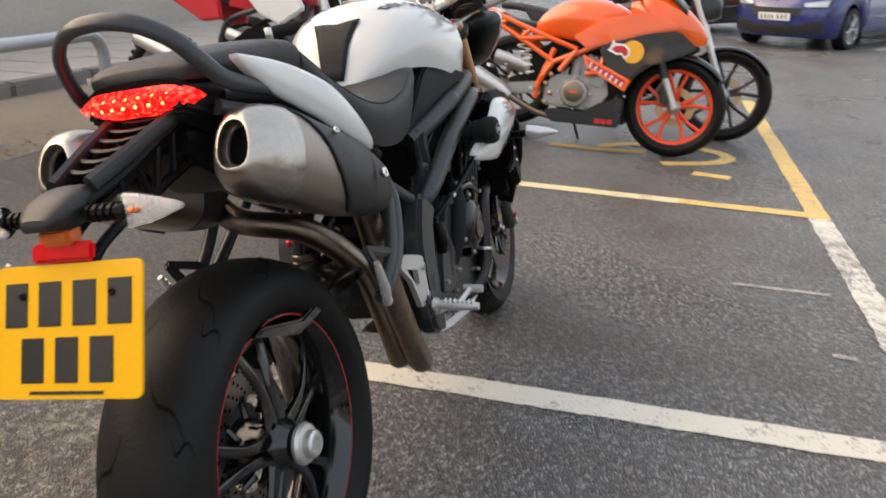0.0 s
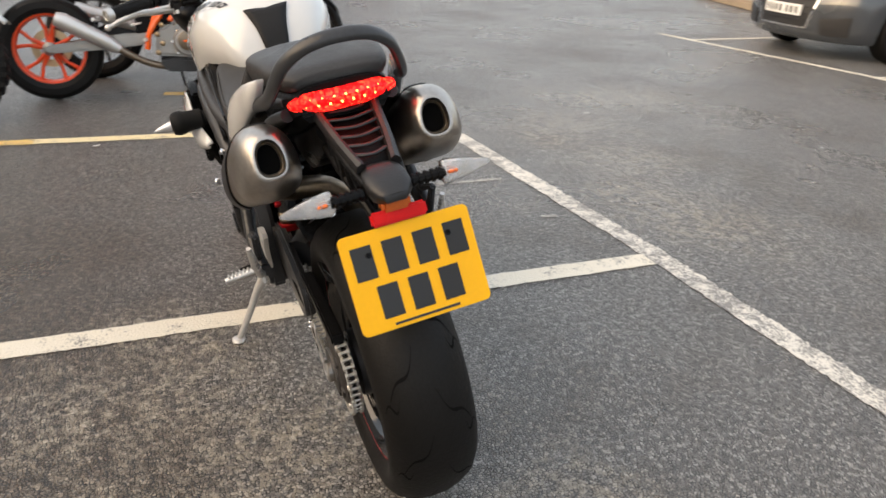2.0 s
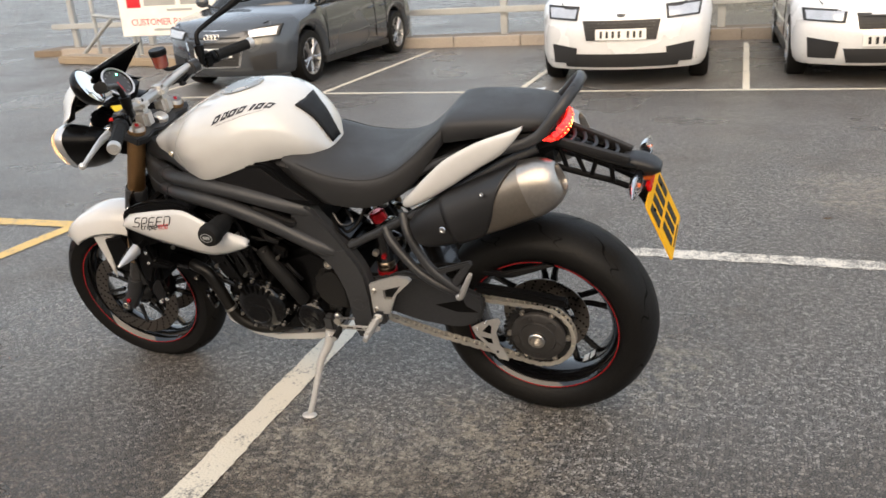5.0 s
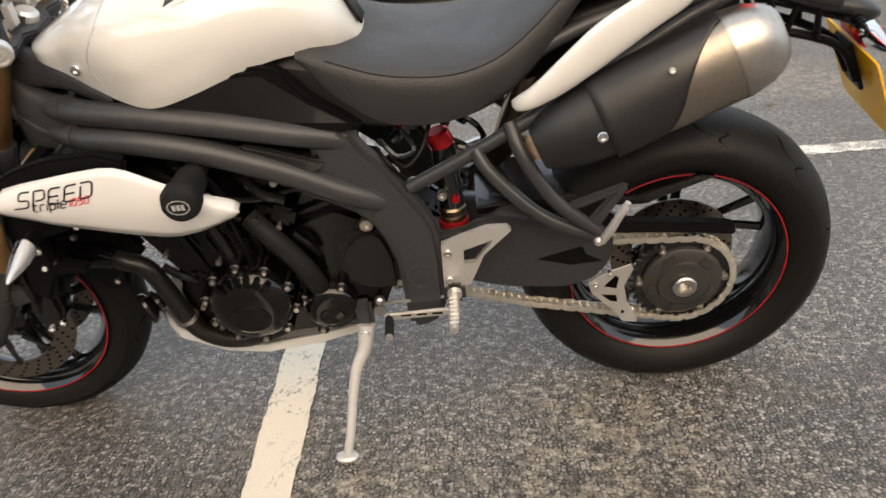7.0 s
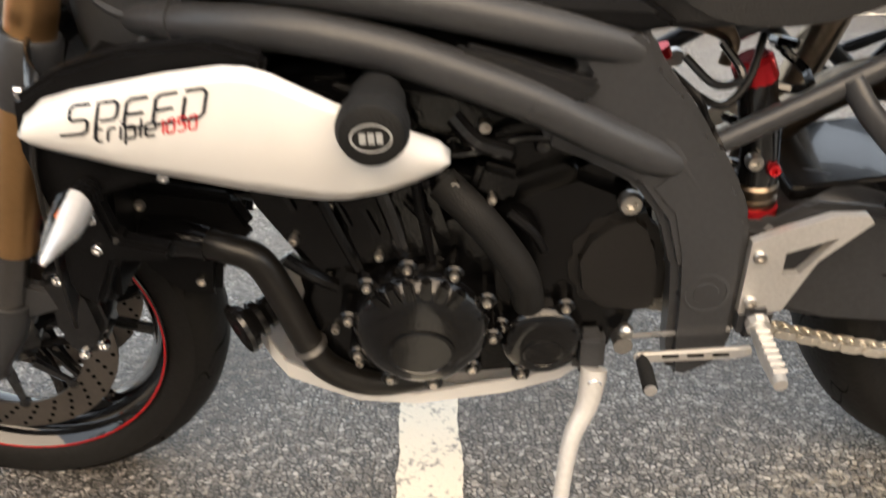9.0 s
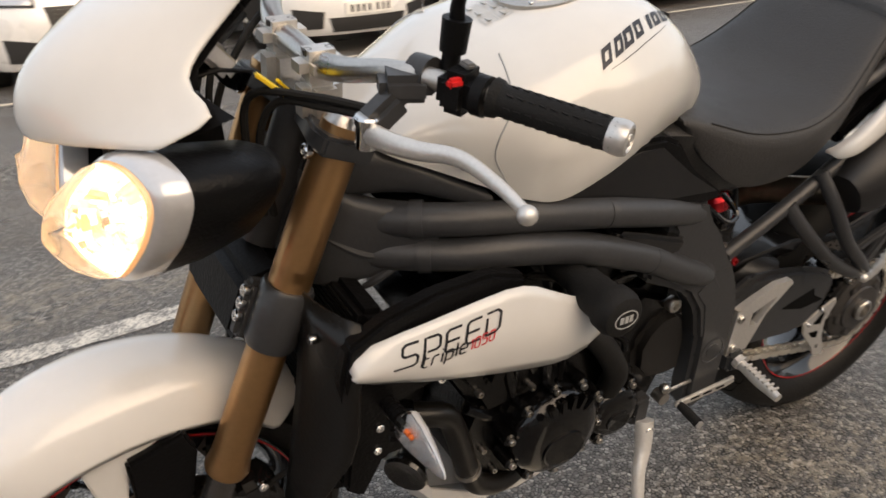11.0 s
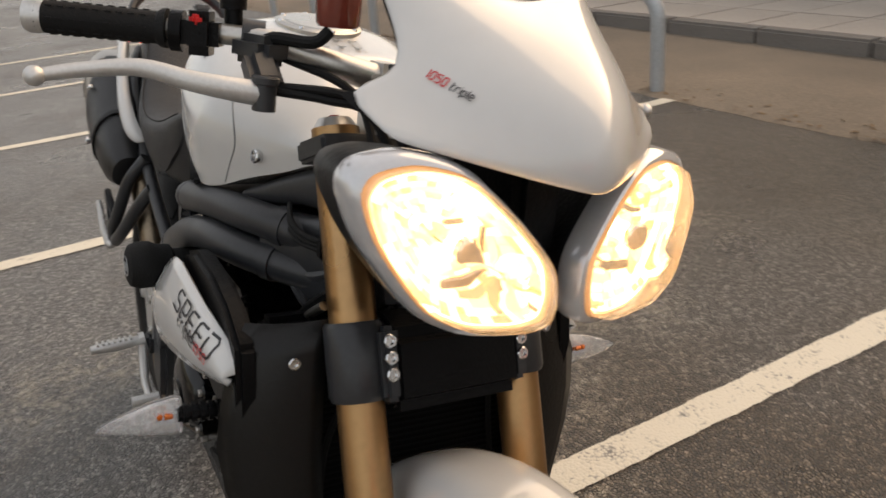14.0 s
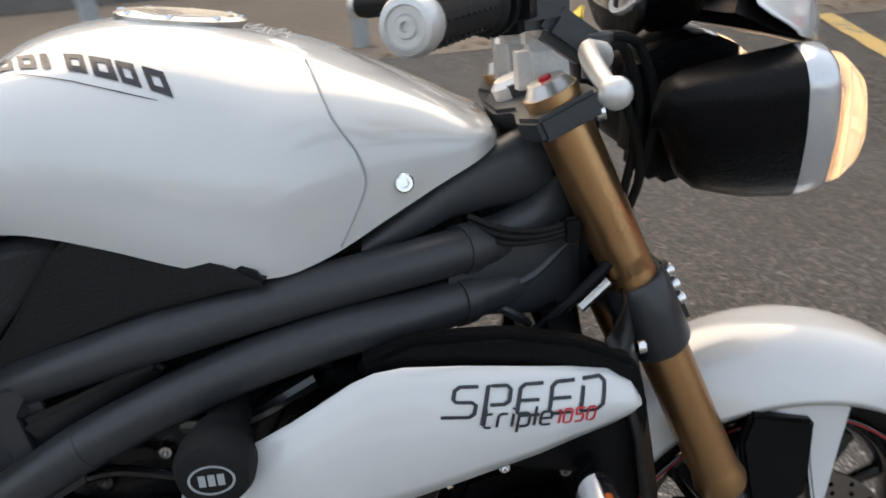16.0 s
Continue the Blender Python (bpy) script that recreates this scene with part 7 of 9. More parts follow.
bm = bmesh.new()
lathe(bm, [(.030, -.055), (.046, -.035), (.050, 0), (.052, .004), (.047, .006), (.045, .001)], CLM, 32)
clock = steered(part("instrument", bm, black_plastic, bike, "round rev counter beside a display"))
bm = bmesh.new()
lathe(bm, [(.0525, .002), (.0525, .007), (.047, .007), (.046, .002)], CLM, 32, True)
part("bezel", bm, shroud_silver, clock, "silver bezel")
bm = bmesh.new()
lathe(bm, [(.046, .001), (.0005, .0012)], CLM, 32)
part("dial", bm, dial_face, clock)
bm = bmesh.new()
for k in range(11):
    a = radians(-220 + k * 26)
    block(bm, (.006, .0014, .0006), CLM @ Matrix.Rotation(a, 4, 'Z') @ Matrix.Translation((.037, 0, .002)), 0)
tagged(part("dial_mark", bm, decal_grey, clock), kind="stuff")
bm = bmesh.new()
block(bm, (.036, .002, .001), CLM @ Matrix.Rotation(radians(170), 4, 'Z') @ Matrix.Translation((.016, 0, .003)), 0)
part("needle", bm, decal_red, clock, "red needle")
bm = bmesh.new()
ball(bm, .003, CLM @ Matrix.Translation((.022, -.022, .003)))
part("pilot_lamp", bm, green_led, clock, "green pilot lamp")
bm = bmesh.new()
block(bm, (.052, .075, .020), CLM @ Matrix.Translation((.0, .082, -.008)), .006)
part("display_frame", bm, shroud_silver, clock, "silver display frame")
bm = bmesh.new()
block(bm, (.040, .060, .002), CLM @ Matrix.Translation((.0, .083, .003)), .001)
part("display", bm, lcd_face, clock, "pale LCD display")

# ---- front mudguard ----
bm = bmesh.new()
rows = []
for i in range(19):
    a = radians(37 + i * 5.55)
    f = i / 18
    rr = 0.316 + .004 * math.sin(math.pi * f)
    w = .066 + .022 * math.sin(math.pi * min(1, f * 1.25)) ** .8
    if f < .22:
        w *= .30 + .70 * math.sin(math.pi / 2 * f / .22)
    row = []
    for j in range(11):
        u = j / 5 - 1
        drop = .050 * abs(u) ** 4.0 + (.02 if abs(u) > .95 else 0)
        row.append((FRONT.x + (rr - drop) * math.cos(a), w * u, FRONT.z + (rr - drop) * math.sin(a)))
    rows.append(row)
skin(bm, rows, False, False)
guard = steered(part("front_mudguard", bm, white_paint, bike, "glossy white front mudguard", 60))
so = guard.modifiers.new("thick", 'SOLIDIFY')
so.thickness, so.offset = .004, 1
smooth_mod(guard, 1)
for s in (1, -1):
    bm = bmesh.new()
    slab(bm, [(1.515, .545), (1.47, .553), (1.42, .551), (1.405, .541), (1.43, .530), (1.455, .510), (1.465, .440), (1.478, .365), (1.486, .40), (1.500, .475)], min(s * .072, s * .080), max(s * .072, s * .080), .003)
    part("mudguard_wing", bm, white_paint, guard, "white pointed mudguard wing")
    bm = bmesh.new()
    slab(bm, [(1.46, .525), (1.385, .545), (1.372, .51), (1.385, .43), (1.42, .40), (1.455, .43)], min(s * .076, s * .092), max(s * .076, s * .092), .004)
    part("mudguard_bracket", bm, black_plastic, guard, "black mudguard bracket")


# ---- other motorcycles in the next bays ----
bike_orange = mat("orange_paint", (0.92, 0.125, 0.008), 0.22, 0, 0.04, 10, coat=0.8)
rim_orange = mat("orange_rim", (0.90, 0.085, 0.015), 0.35, 0, 0.06, 20)
panel_black = mat("panel_black", (0.0085, 0.0085, 0.0095), 0.35, 0, 0.15, 20, coat=0.3)
case_grey = mat("engine_case_grey", (0.36, 0.35, 0.33), 0.42, 0.7, 0.12, 40, 0.2)
brass = mat("warm_alloy", (0.55, 0.40, 0.24), 0.35, 0.9, 0.15, 30)
disc_yellow = mat("disc_yellow", (0.85, 0.42, 0.03), 0.35)
decal_white = mat("decal_white", (0.80, 0.80, 0.78), 0.35)
red_plastic = mat("red_plastic", (0.55, 0.02, 0.03), 0.35, 0, 0.08, 20)
spoke_wire = mat("spoke_wire", (0.55, 0.55, 0.55), 0.3, 0.9)
white_plastic = mat("white_plastic", (0.75, 0.75, 0.73), 0.35, 0, 0.05, 20)


def small_wheel(owner, x, r, half, rim_mt, wire, knobs=False):
    """A wheel of a parked motorcycle: tyre, rim, spokes, hub and disc."""
    c = Matrix.Translation((x, 0, r))
    ri = r - half * 1.35
    bm = bmesh.new()
    prof = [(ri, half * .75), (ri + .03, half), (r - .03, half * .95), (r - .012, half * .7), (r - .001, half * .25)]
    lathe(bm, prof + [(a, -b) for a, b in reversed(prof)], c @ AXLE, 40, True)
    w = part("wheel", bm, rubber, owner, "black tyre on its rim")
    if knobs:
        bm = bmesh.new()
        block(bm, (.026, .022, .024), Matrix.Identity(4), 0)
        knob = bpy.data.meshes.new("tread_block")
        bm.to_mesh(knob)
        bm.free()
        knob.materials.append(rubber)
        for k in range(36):
            a = 2 * math.pi * k / 36
            for y in (-.7, 0, .7):
                q = Vector((x + (r - .006 - .012 * abs(y)) * math.cos(a + .05 * y), half * y, r + (r - .006 - .012 * abs(y)) * math.sin(a + .05 * y)))
                kb = new("tread_block", knob)
                kb.parent = w
                kb.matrix_basis = Matrix.Translation(q) @ Matrix.Rotation(-a, 4, 'Y')
    bm = bmesh.new()
    h = half * .62
    lathe(bm, [(ri + .004, h), (ri - .012, h - .004), (ri - .022, 0), (ri - .012, -h + .004), (ri + .004, -h), (ri + .002, 0)], c @ AXLE, 40, True)
    part("rim", bm, rim_mt, w, "coloured wheel rim")
    if wire:
        for k in range(32):
            a = 2 * math.pi * k / 32
            e = .35 if k % 2 else -.35
            y = .03 if k % 4 < 2 else -.03
            bm = bmesh.new()
            tube(bm, [c @ Vector((.032 * math.cos(a + e * 2), y, .032 * math.sin(a + e * 2))), c @ Vector(((ri - .014) * math.cos(a), 0, (ri - .014) * math.sin(a)))], .0022, 5)
            part("spoke", bm, spoke_wire, w)
    else:
        for k in range(10):
            a = 2 * math.pi * (k // 2) / 5 + (.17 if k % 2 else -.17) + .3
            bm = bmesh.new()
            tube(bm, [c @ Vector((.03 * math.cos(a), 0, .03 * math.sin(a))), c @ Vector((.12 * math.cos(a), 0, .12 * math.sin(a))), c @ Vector(((ri - .012) * math.cos(a + (.1 if k % 2 else -.1)), 0, (ri - .012) * math.sin(a + (.1 if k % 2 else -.1))))], [.016, .010, .012], 8, 0, .8, (0, 1, 0))
            part("spoke", bm, rim_mt, w)
    bm = bmesh.new()
    lathe(bm, [(.02, -.075), (.04, -.06), (.035, -.03), (.035, .03), (.04, .06), (.02, .075)], c @ AXLE, 20)
    part("hub", bm, case_grey, w)
    bm = bmesh.new()
    s = 1
    lathe(bm, [(.115, s * .055), (.115, s * .059), (.070, s * .059), (.070, s * .055)], c @ AXLE, 36, True)
    part("brake_disc", bm, brass, w, "steel brake disc")
    return w


def tubes(name, owner, mt, runs, r, both=True, label=""):
    for pts in runs:
        for s in ((1, -1) if both else (1,)):
            bm = bmesh.new()
            tube(bm, [(x, s * y, z) for x, y, z in pts], r, 10, 4 if len(pts) > 2 else 0)
            part(name, bm, mt, owner, label if s > 0 else "")


def plate_part(name, owner, mt, outline, y, t, label="", sides=(1, -1), bevel=.012):
    """A body panel on the flank, its outline (x, z), outer face at y."""
    for s in sides:
        bm = bmesh.new()
        slab(bm, outline, min(s * (y - t), s * y), max(s * (y - t), s * y), bevel)
        part(name, bm, mt, owner, label if s == sides[0] else "")


def parked(label, front, rear, lean, group="motorcycles parked in the bays"):
    f, r = Vector(front), Vector(rear)
    d = f - r
    return thing("motorcycle", label, "motorcycle", Matrix.Translation((r.x, r.y, 0)) @ Matrix.Rotation(math.atan2(d.y, d.x), 4, 'Z') @ Matrix.Rotation(radians(-lean), 4, 'X'), group)


def loft(name, owner, mt, stations, power, label=""):
    bm = bmesh.new()
    skin(bm, body_rings(dense(stations), power))
    return part(name, bm, mt, owner, label, 60)


def stand(owner, x, lean, y=.10):
    bm = bmesh.new()
    yy = y + .17
    tube(bm, [(x, y, .30), (x + .05, yy, math.tan(radians(lean)) * yy + .006)], [.012, .009], 8)
    part("side_stand", bm, black_frame, owner, "lowered side stand")


def bars(owner, x, z, wide, drop, mt=None):
    bm = bmesh.new()
    h = [(x + .04, .0, z), (x + .03, .10, z + .005), (x - .01, wide * .6, z - drop * .3), (x - .07, wide, z - drop)]
    tube(bm, mirrored(h[1:])[::-1] + h, .012, 10, 4)
    b = part("handlebar", bm, mt or black_frame, owner)
    for s in (1, -1):
        bm = bmesh.new()
        tube(bm, [(x - .03, s * wide * .75, z - drop * .6), (x - .075, s * (wide + .02), z - drop)], .018, 10)
        part("grip", bm, grip_rubber, b)
        bm = bmesh.new()
        tube(bm, [(x + .04, s * wide * .5, z - drop * .3), (x + .04, s * wide * .75, z - drop * .5), (x, s * wide, z - drop)], .006, 8)
        part("lever", bm, black_frame, b)
    return b


# orange and black sports motorcycle
ob = parked("orange and black sports motorcycle with orange trellis frame", (4.0, -0.45), (4.07, 0.93), 6)
small_wheel(ob, 0.0, .305, .072, rim_orange, False)
small_wheel(ob, 1.38, .295, .055, rim_orange, False)
for s in (1, -1):
    bm = bmesh.new()
    tube(bm, [(1.385, s * .085, .29), (1.30, s * .085, .50)], .019, 12)
    leg = part("fork_leg", bm, alloy, ob, "silver and black fork leg")
    bm = bmesh.new()
    tube(bm, [(1.315, s * .085, .46), (1.15, s * .085, .88)], .025, 12)
    part("fork_tube", bm, black_frame, leg)
    bm = bmesh.new()
    block(bm, (.06, .04, .10), Matrix.Translation((1.325, s * .075, .36)), .012)
    part("brake_caliper", bm, black_frame, leg)
bm = bmesh.new()
rows = [[(1.38 + .315 * math.cos(a), w * .062, .295 + .315 * math.sin(a) - .03 * abs(w) ** 3) for w in (-1, -.8, -.3, .3, .8, 1)] for a in [radians(35 + 7 * k) for k in range(17)]]
skin(bm, rows, False, False)
mg = part("front_mudguard", bm, panel_black, ob, "black front mudguard", 60)
so = mg.modifiers.new("thick", 'SOLIDIFY')
so.thickness = .004
loft("fuel_tank", ob, bike_orange, [(.50, .70, .08, .66, .07, .68), (.56, .80, .13, .66, .10, .73), (.68, .875, .17, .66, .13, .76), (.82, .90, .19, .64, .14, .77), (.96, .885, .185, .64, .13, .76), (1.06, .84, .14, .66, .10, .75), (1.12, .79, .08, .70, .06, .74)], 2.5, "orange fuel tank")
plate_part("tank_panel", ob, bike_orange, [(.775, .672), (.90, .75), (1.05, .80), (1.17, .815), (1.30, .80), (1.40, .74), (1.19, .70), (1.0, .645), (.87, .60)], .215, .05, "orange upper fairing panel")
plate_part("side_fairing", ob, panel_black, [(.93, .62), (1.0, .66), (1.17, .70), (1.38, .725), (1.49, .63), (1.37, .575), (1.22, .52), (1.12, .43), (1.0, .47)], .205, .05, "black side fairing")
plate_part("fairing_strip", ob, bike_orange, [(.845, .575), (.868, .500), (1.105, .372), (1.135, .440)], .212, .02, "orange fairing strip", bevel=.004)
plate_part("name_panel", ob, red_plastic, [(.872, .545), (.886, .512), (1.092, .400), (1.108, .434)], .2145, .004, "red name panel with pale bars", bevel=.001)
for k in range(7):
    for s in (1, -1):
        bm = bmesh.new()
        q = Matrix.Translation((.898 + .031 * k, s * .2168, .514 - .0165 * k)) @ Matrix.Rotation(radians(28), 4, 'Y')
        block(bm, (.012, .002, .026 if k not in (0, 4) else .034), q, 0)
        part("lettering_bar", bm, decal_white, ob)
for s in (1, -1):
    bm = bmesh.new()
    lathe(bm, [(.064, s * .203), (.064, s * .2075), (.0005, s * .2075)], Matrix.Translation((1.130, 0, .600)) @ AXLE, 32)
    part("round_decal", bm, disc_yellow, ob, "yellow round decal")
    bm = bmesh.new()
    slab(bm, [(1.008, .612), (1.030, .630), (1.075, .632), (1.100, .612), (1.104, .585), (1.086, .572), (1.070, .592), (1.040, .590), (1.022, .600)], min(s * .2065, s * .2110), max(s * .2065, s * .2110), 0)
    part("red_decal", bm, decal_red, ob, "red decal shape")
    bm = bmesh.new()
    slab(bm, [(.985, .602), (1.000, .622), (1.010, .655), (.998, .672), (1.014, .676), (1.026, .645), (1.080, .642), (1.112, .616), (1.114, .580), (1.090, .558), (1.066, .580), (1.036, .578), (1.010, .592)], min(s * .2065, s * .2095), max(s * .2065, s * .2095), 0)
    part("white_decal", bm, decal_white, ob)
loft("nose_fairing", ob, bike_orange, [(1.08, .93, .10, .78, .09, .84), (1.20, .95, .15, .70, .14, .80), (1.34, .90, .14, .66, .13, .76), (1.46, .80, .09, .65, .08, .72), (1.52, .72, .04, .66, .04, .69)], 2.4, "orange pointed nose fairing")
bm = bmesh.new()
skin(bm, [[(x, w * u, z - .05 * u * u) for u in (-1, -.6, 0, .6, 1)] for x, w, z in ((1.40, .10, .87), (1.30, .13, .97), (1.20, .12, 1.04))], False, False)
sc = part("windscreen", bm, panel_black, ob, "dark windscreen")
so = sc.modifiers.new("thick", 'SOLIDIFY')
so.thickness = .004
bars(ob, 1.10, .90, .33, .03)
for s in (1, -1):
    bm = bmesh.new()
    tube(bm, [(1.25, s * .14, .98), (1.23, s * .27, 1.06)], .008, 8)
    ball(bm, (.025, .07, .04), Matrix.Translation((1.22, s * .31, 1.08)), 14)
    part("mirror", bm, black_plastic, ob, "black mirror")
# trellis
tubes("trellis_tube", ob, bike_orange, [[(1.12, .05, .80), (.98, .13, .66), (.66, .15, .52)], [(1.16, .05, .66), (1.02, .15, .50), (.86, .16, .46)], [(.98, .13, .66), (.94, .155, .48)], [(.80, .15, .60), (.70, .15, .47)], [(.66, .15, .52), (.58, .145, .40), (.56, .14, .30)], [(.66, .14, .60), (.58, .145, .40)], [(.80, .15, .60), (.62, .15, .66), (.40, .13, .74), (.10, .11, .84)], [(.66, .15, .52), (.42, .13, .66), (.18, .11, .79)], [(.50, .14, .70), (.44, .135, .645)], [(.36, .125, .755), (.30, .12, .725)], [(.62, .15, .66), (.44, .135, .645)]], .016, True, "orange trellis frame tube")
bm = bmesh.new()
slab(bm, [(.60, .26), (.95, .24), (1.02, .34), (1.0, .46), (.90, .58), (.80, .56), (.72, .46), (.62, .42)], -.13, .13, .02)
eng = part("engine", bm, case_grey, ob, "grey single-cylinder engine")
bm = bmesh.new()
slab(bm, [(.50, .34), (.62, .40), (.74, .50), (.92, .60), (1.02, .62), (.98, .70), (.70, .68), (.50, .56)], -.10, .10, .015)
part("airbox", bm, black_plastic, eng, "black airbox and hoses behind the trellis")
bm = bmesh.new()
slab(bm, [(.96, .30), (1.04, .30), (1.10, .42), (1.02, .52), (.97, .46)], -.125, .125, .012)
part("radiator_shroud", bm, black_plastic, eng)
for s in (1, -1):
    bm = bmesh.new()
    lathe(bm, [(.088, s * .12), (.088, s * .150), (.078, s * .162), (.055, s * .165), (.053, s * .170), (.0005, s * .170)], Matrix.Translation((.80, 0, .345)) @ AXLE, 32)
    cv = part("engine_cover", bm, case_grey, eng, "round grey engine cover")
    bm = bmesh.new()
    lathe(bm, [(.060, s * .164), (.060, s * .174), (.052, s * .178), (.0005, s * .178)], Matrix.Translation((.80, 0, .352)) @ AXLE, 28)
    part("cover_disc", bm, hot_steel, cv, "darker raised disc")
    bm = bmesh.new()
    slab(bm, [(.715, .255), (.880, .250), (.905, .300), (.895, .400), (.860, .440), (.735, .430), (.700, .360)], min(s * .10, s * .146), max(s * .10, s * .146), .014)
    part("cover_flange", bm, case_grey, cv)
    for k in range(4):
        bm = bmesh.new()
        tube(bm, [(.70 + .05 * k, s * .12, .60 - .01 * k), (.72 + .05 * k, s * .15, .52), (.70 + .06 * k, s * .14, .45)], .009 if k % 2 else .006, 8, 4)
        part("engine_hose", bm, black_plastic if k != 2 else steel, eng)
    bm = bmesh.new()
    block(bm, (.05, .002, .012), Matrix.Translation((.80, s * .179, .350)), 0)
    part("cover_bar", bm, bike_orange, cv)
    bolts("cover_bolt", [(.80 + .094 * math.cos(a), s * .14, .345 + .094 * math.sin(a)) for a in np.linspace(0, 6.28, 9).tolist()[:-1]], (0, s, 0), .009, .012, chrome, cv)
    bm = bmesh.new()
    slab(bm, [(.90, .38), (.99, .38), (.97, .52), (.88, .55)], min(s * .10, s * .14), max(s * .10, s * .14), .01)
    part("cylinder_side", bm, case_grey, eng)
    for k in range(4):
        bm = bmesh.new()
        ball(bm, (.016, .012, .016), Matrix.Translation((.62 + .03 * (k % 2), s * .14, .28 + .055 * k)))
        part("frame_fitting", bm, brass, eng)
bm = bmesh.new()
tube(bm, [(.93, -.08, .50), (1.03, -.10, .42), (1.02, -.10, .25), (.90, -.09, .19), (.62, -.10, .20), (.45, -.12, .27), (.36, -.13, .33)], .021, 12, 5)
ex = part("exhaust_pipe", bm, hot_steel, ob, "browned exhaust pipe")
bm = bmesh.new()
tube(bm, [(.40, -.14, .30), (.34, -.145, .34), (.10, -.165, .47), (.06, -.165, .485)], [.030, .045, .05, .042], 14)
part("silencer", bm, alloy, ex, "short silver silencer")
plate_part("belly_pan", ob, panel_black, [(.62, .235), (.70, .25), (.86, .235), (.96, .30), (1.10, .335), (1.085, .155), (.66, .165)], .155, .03, "black belly pan")
for s in (1, -1):
    for k in range(3):
        bm = bmesh.new()
        block(bm, (.030, .002, .028), Matrix.Translation((.955 + .037 * k, s * .1565, .188)) @ Matrix.Rotation(radians(4), 4, 'Y'), 0)
        part("lettering_bar", bm, red_plastic, ob)
bm = bmesh.new()
for k in range(40):
    a0, a1 = 2 * math.pi * k / 8, 2 * math.pi * (k + 1) / 8
    tube(bm, [(.52 - .0020 * kk + .035 * math.cos(a), .035 * math.sin(a) - .07, .42 + .005 * kk) for a, kk in ((a0, k), (a1, k + 1))], .007, 6)
tagged(part("shock_spring", bm, decal_white, ob), "white shock spring", kind="stuff")
plate_part("swingarm", ob, case_grey, [(.58, .40), (.30, .37), (.02, .33), (-.04, .305), (.02, .28), (.32, .30), (.58, .33)], .115, .03, "grey swingarm")
loft("seat", ob, seat_vinyl, [(.55, .745, .10, .69, .10, .72), (.42, .765, .14, .70, .13, .74), (.30, .79, .13, .73, .12, .76), (.22, .84, .11, .77, .1, .81), (.10, .90, .10, .83, .09, .87), (-.08, .92, .08, .86, .07, .89)], 3.0, "black rider seat")
loft("tail", ob, bike_orange, [(.30, .80, .13, .72, .12, .76), (.16, .86, .125, .77, .11, .82), (0, .90, .105, .82, .09, .86), (-.14, .92, .06, .87, .05, .90)], 3.0, "orange tail unit")
bm = bmesh.new()
tube(bm, [(-.05, 0, .86), (-.20, 0, .74), (-.26, 0, .62)], .018, 8)
block(bm, (.006, .20, .16), Matrix.Translation((-.275, 0, .58)) @ Matrix.Rotation(radians(15), 4, 'Y'), .002)
part("plate_hanger", bm, black_plastic, ob, "black plate hanger")
tubes("foot_peg", ob, alloy, [[(.56, .13, .36), (.55, .22, .36)], [(.28, .13, .47), (.27, .20, .48)]], .011)
stand(ob, .72, 6)


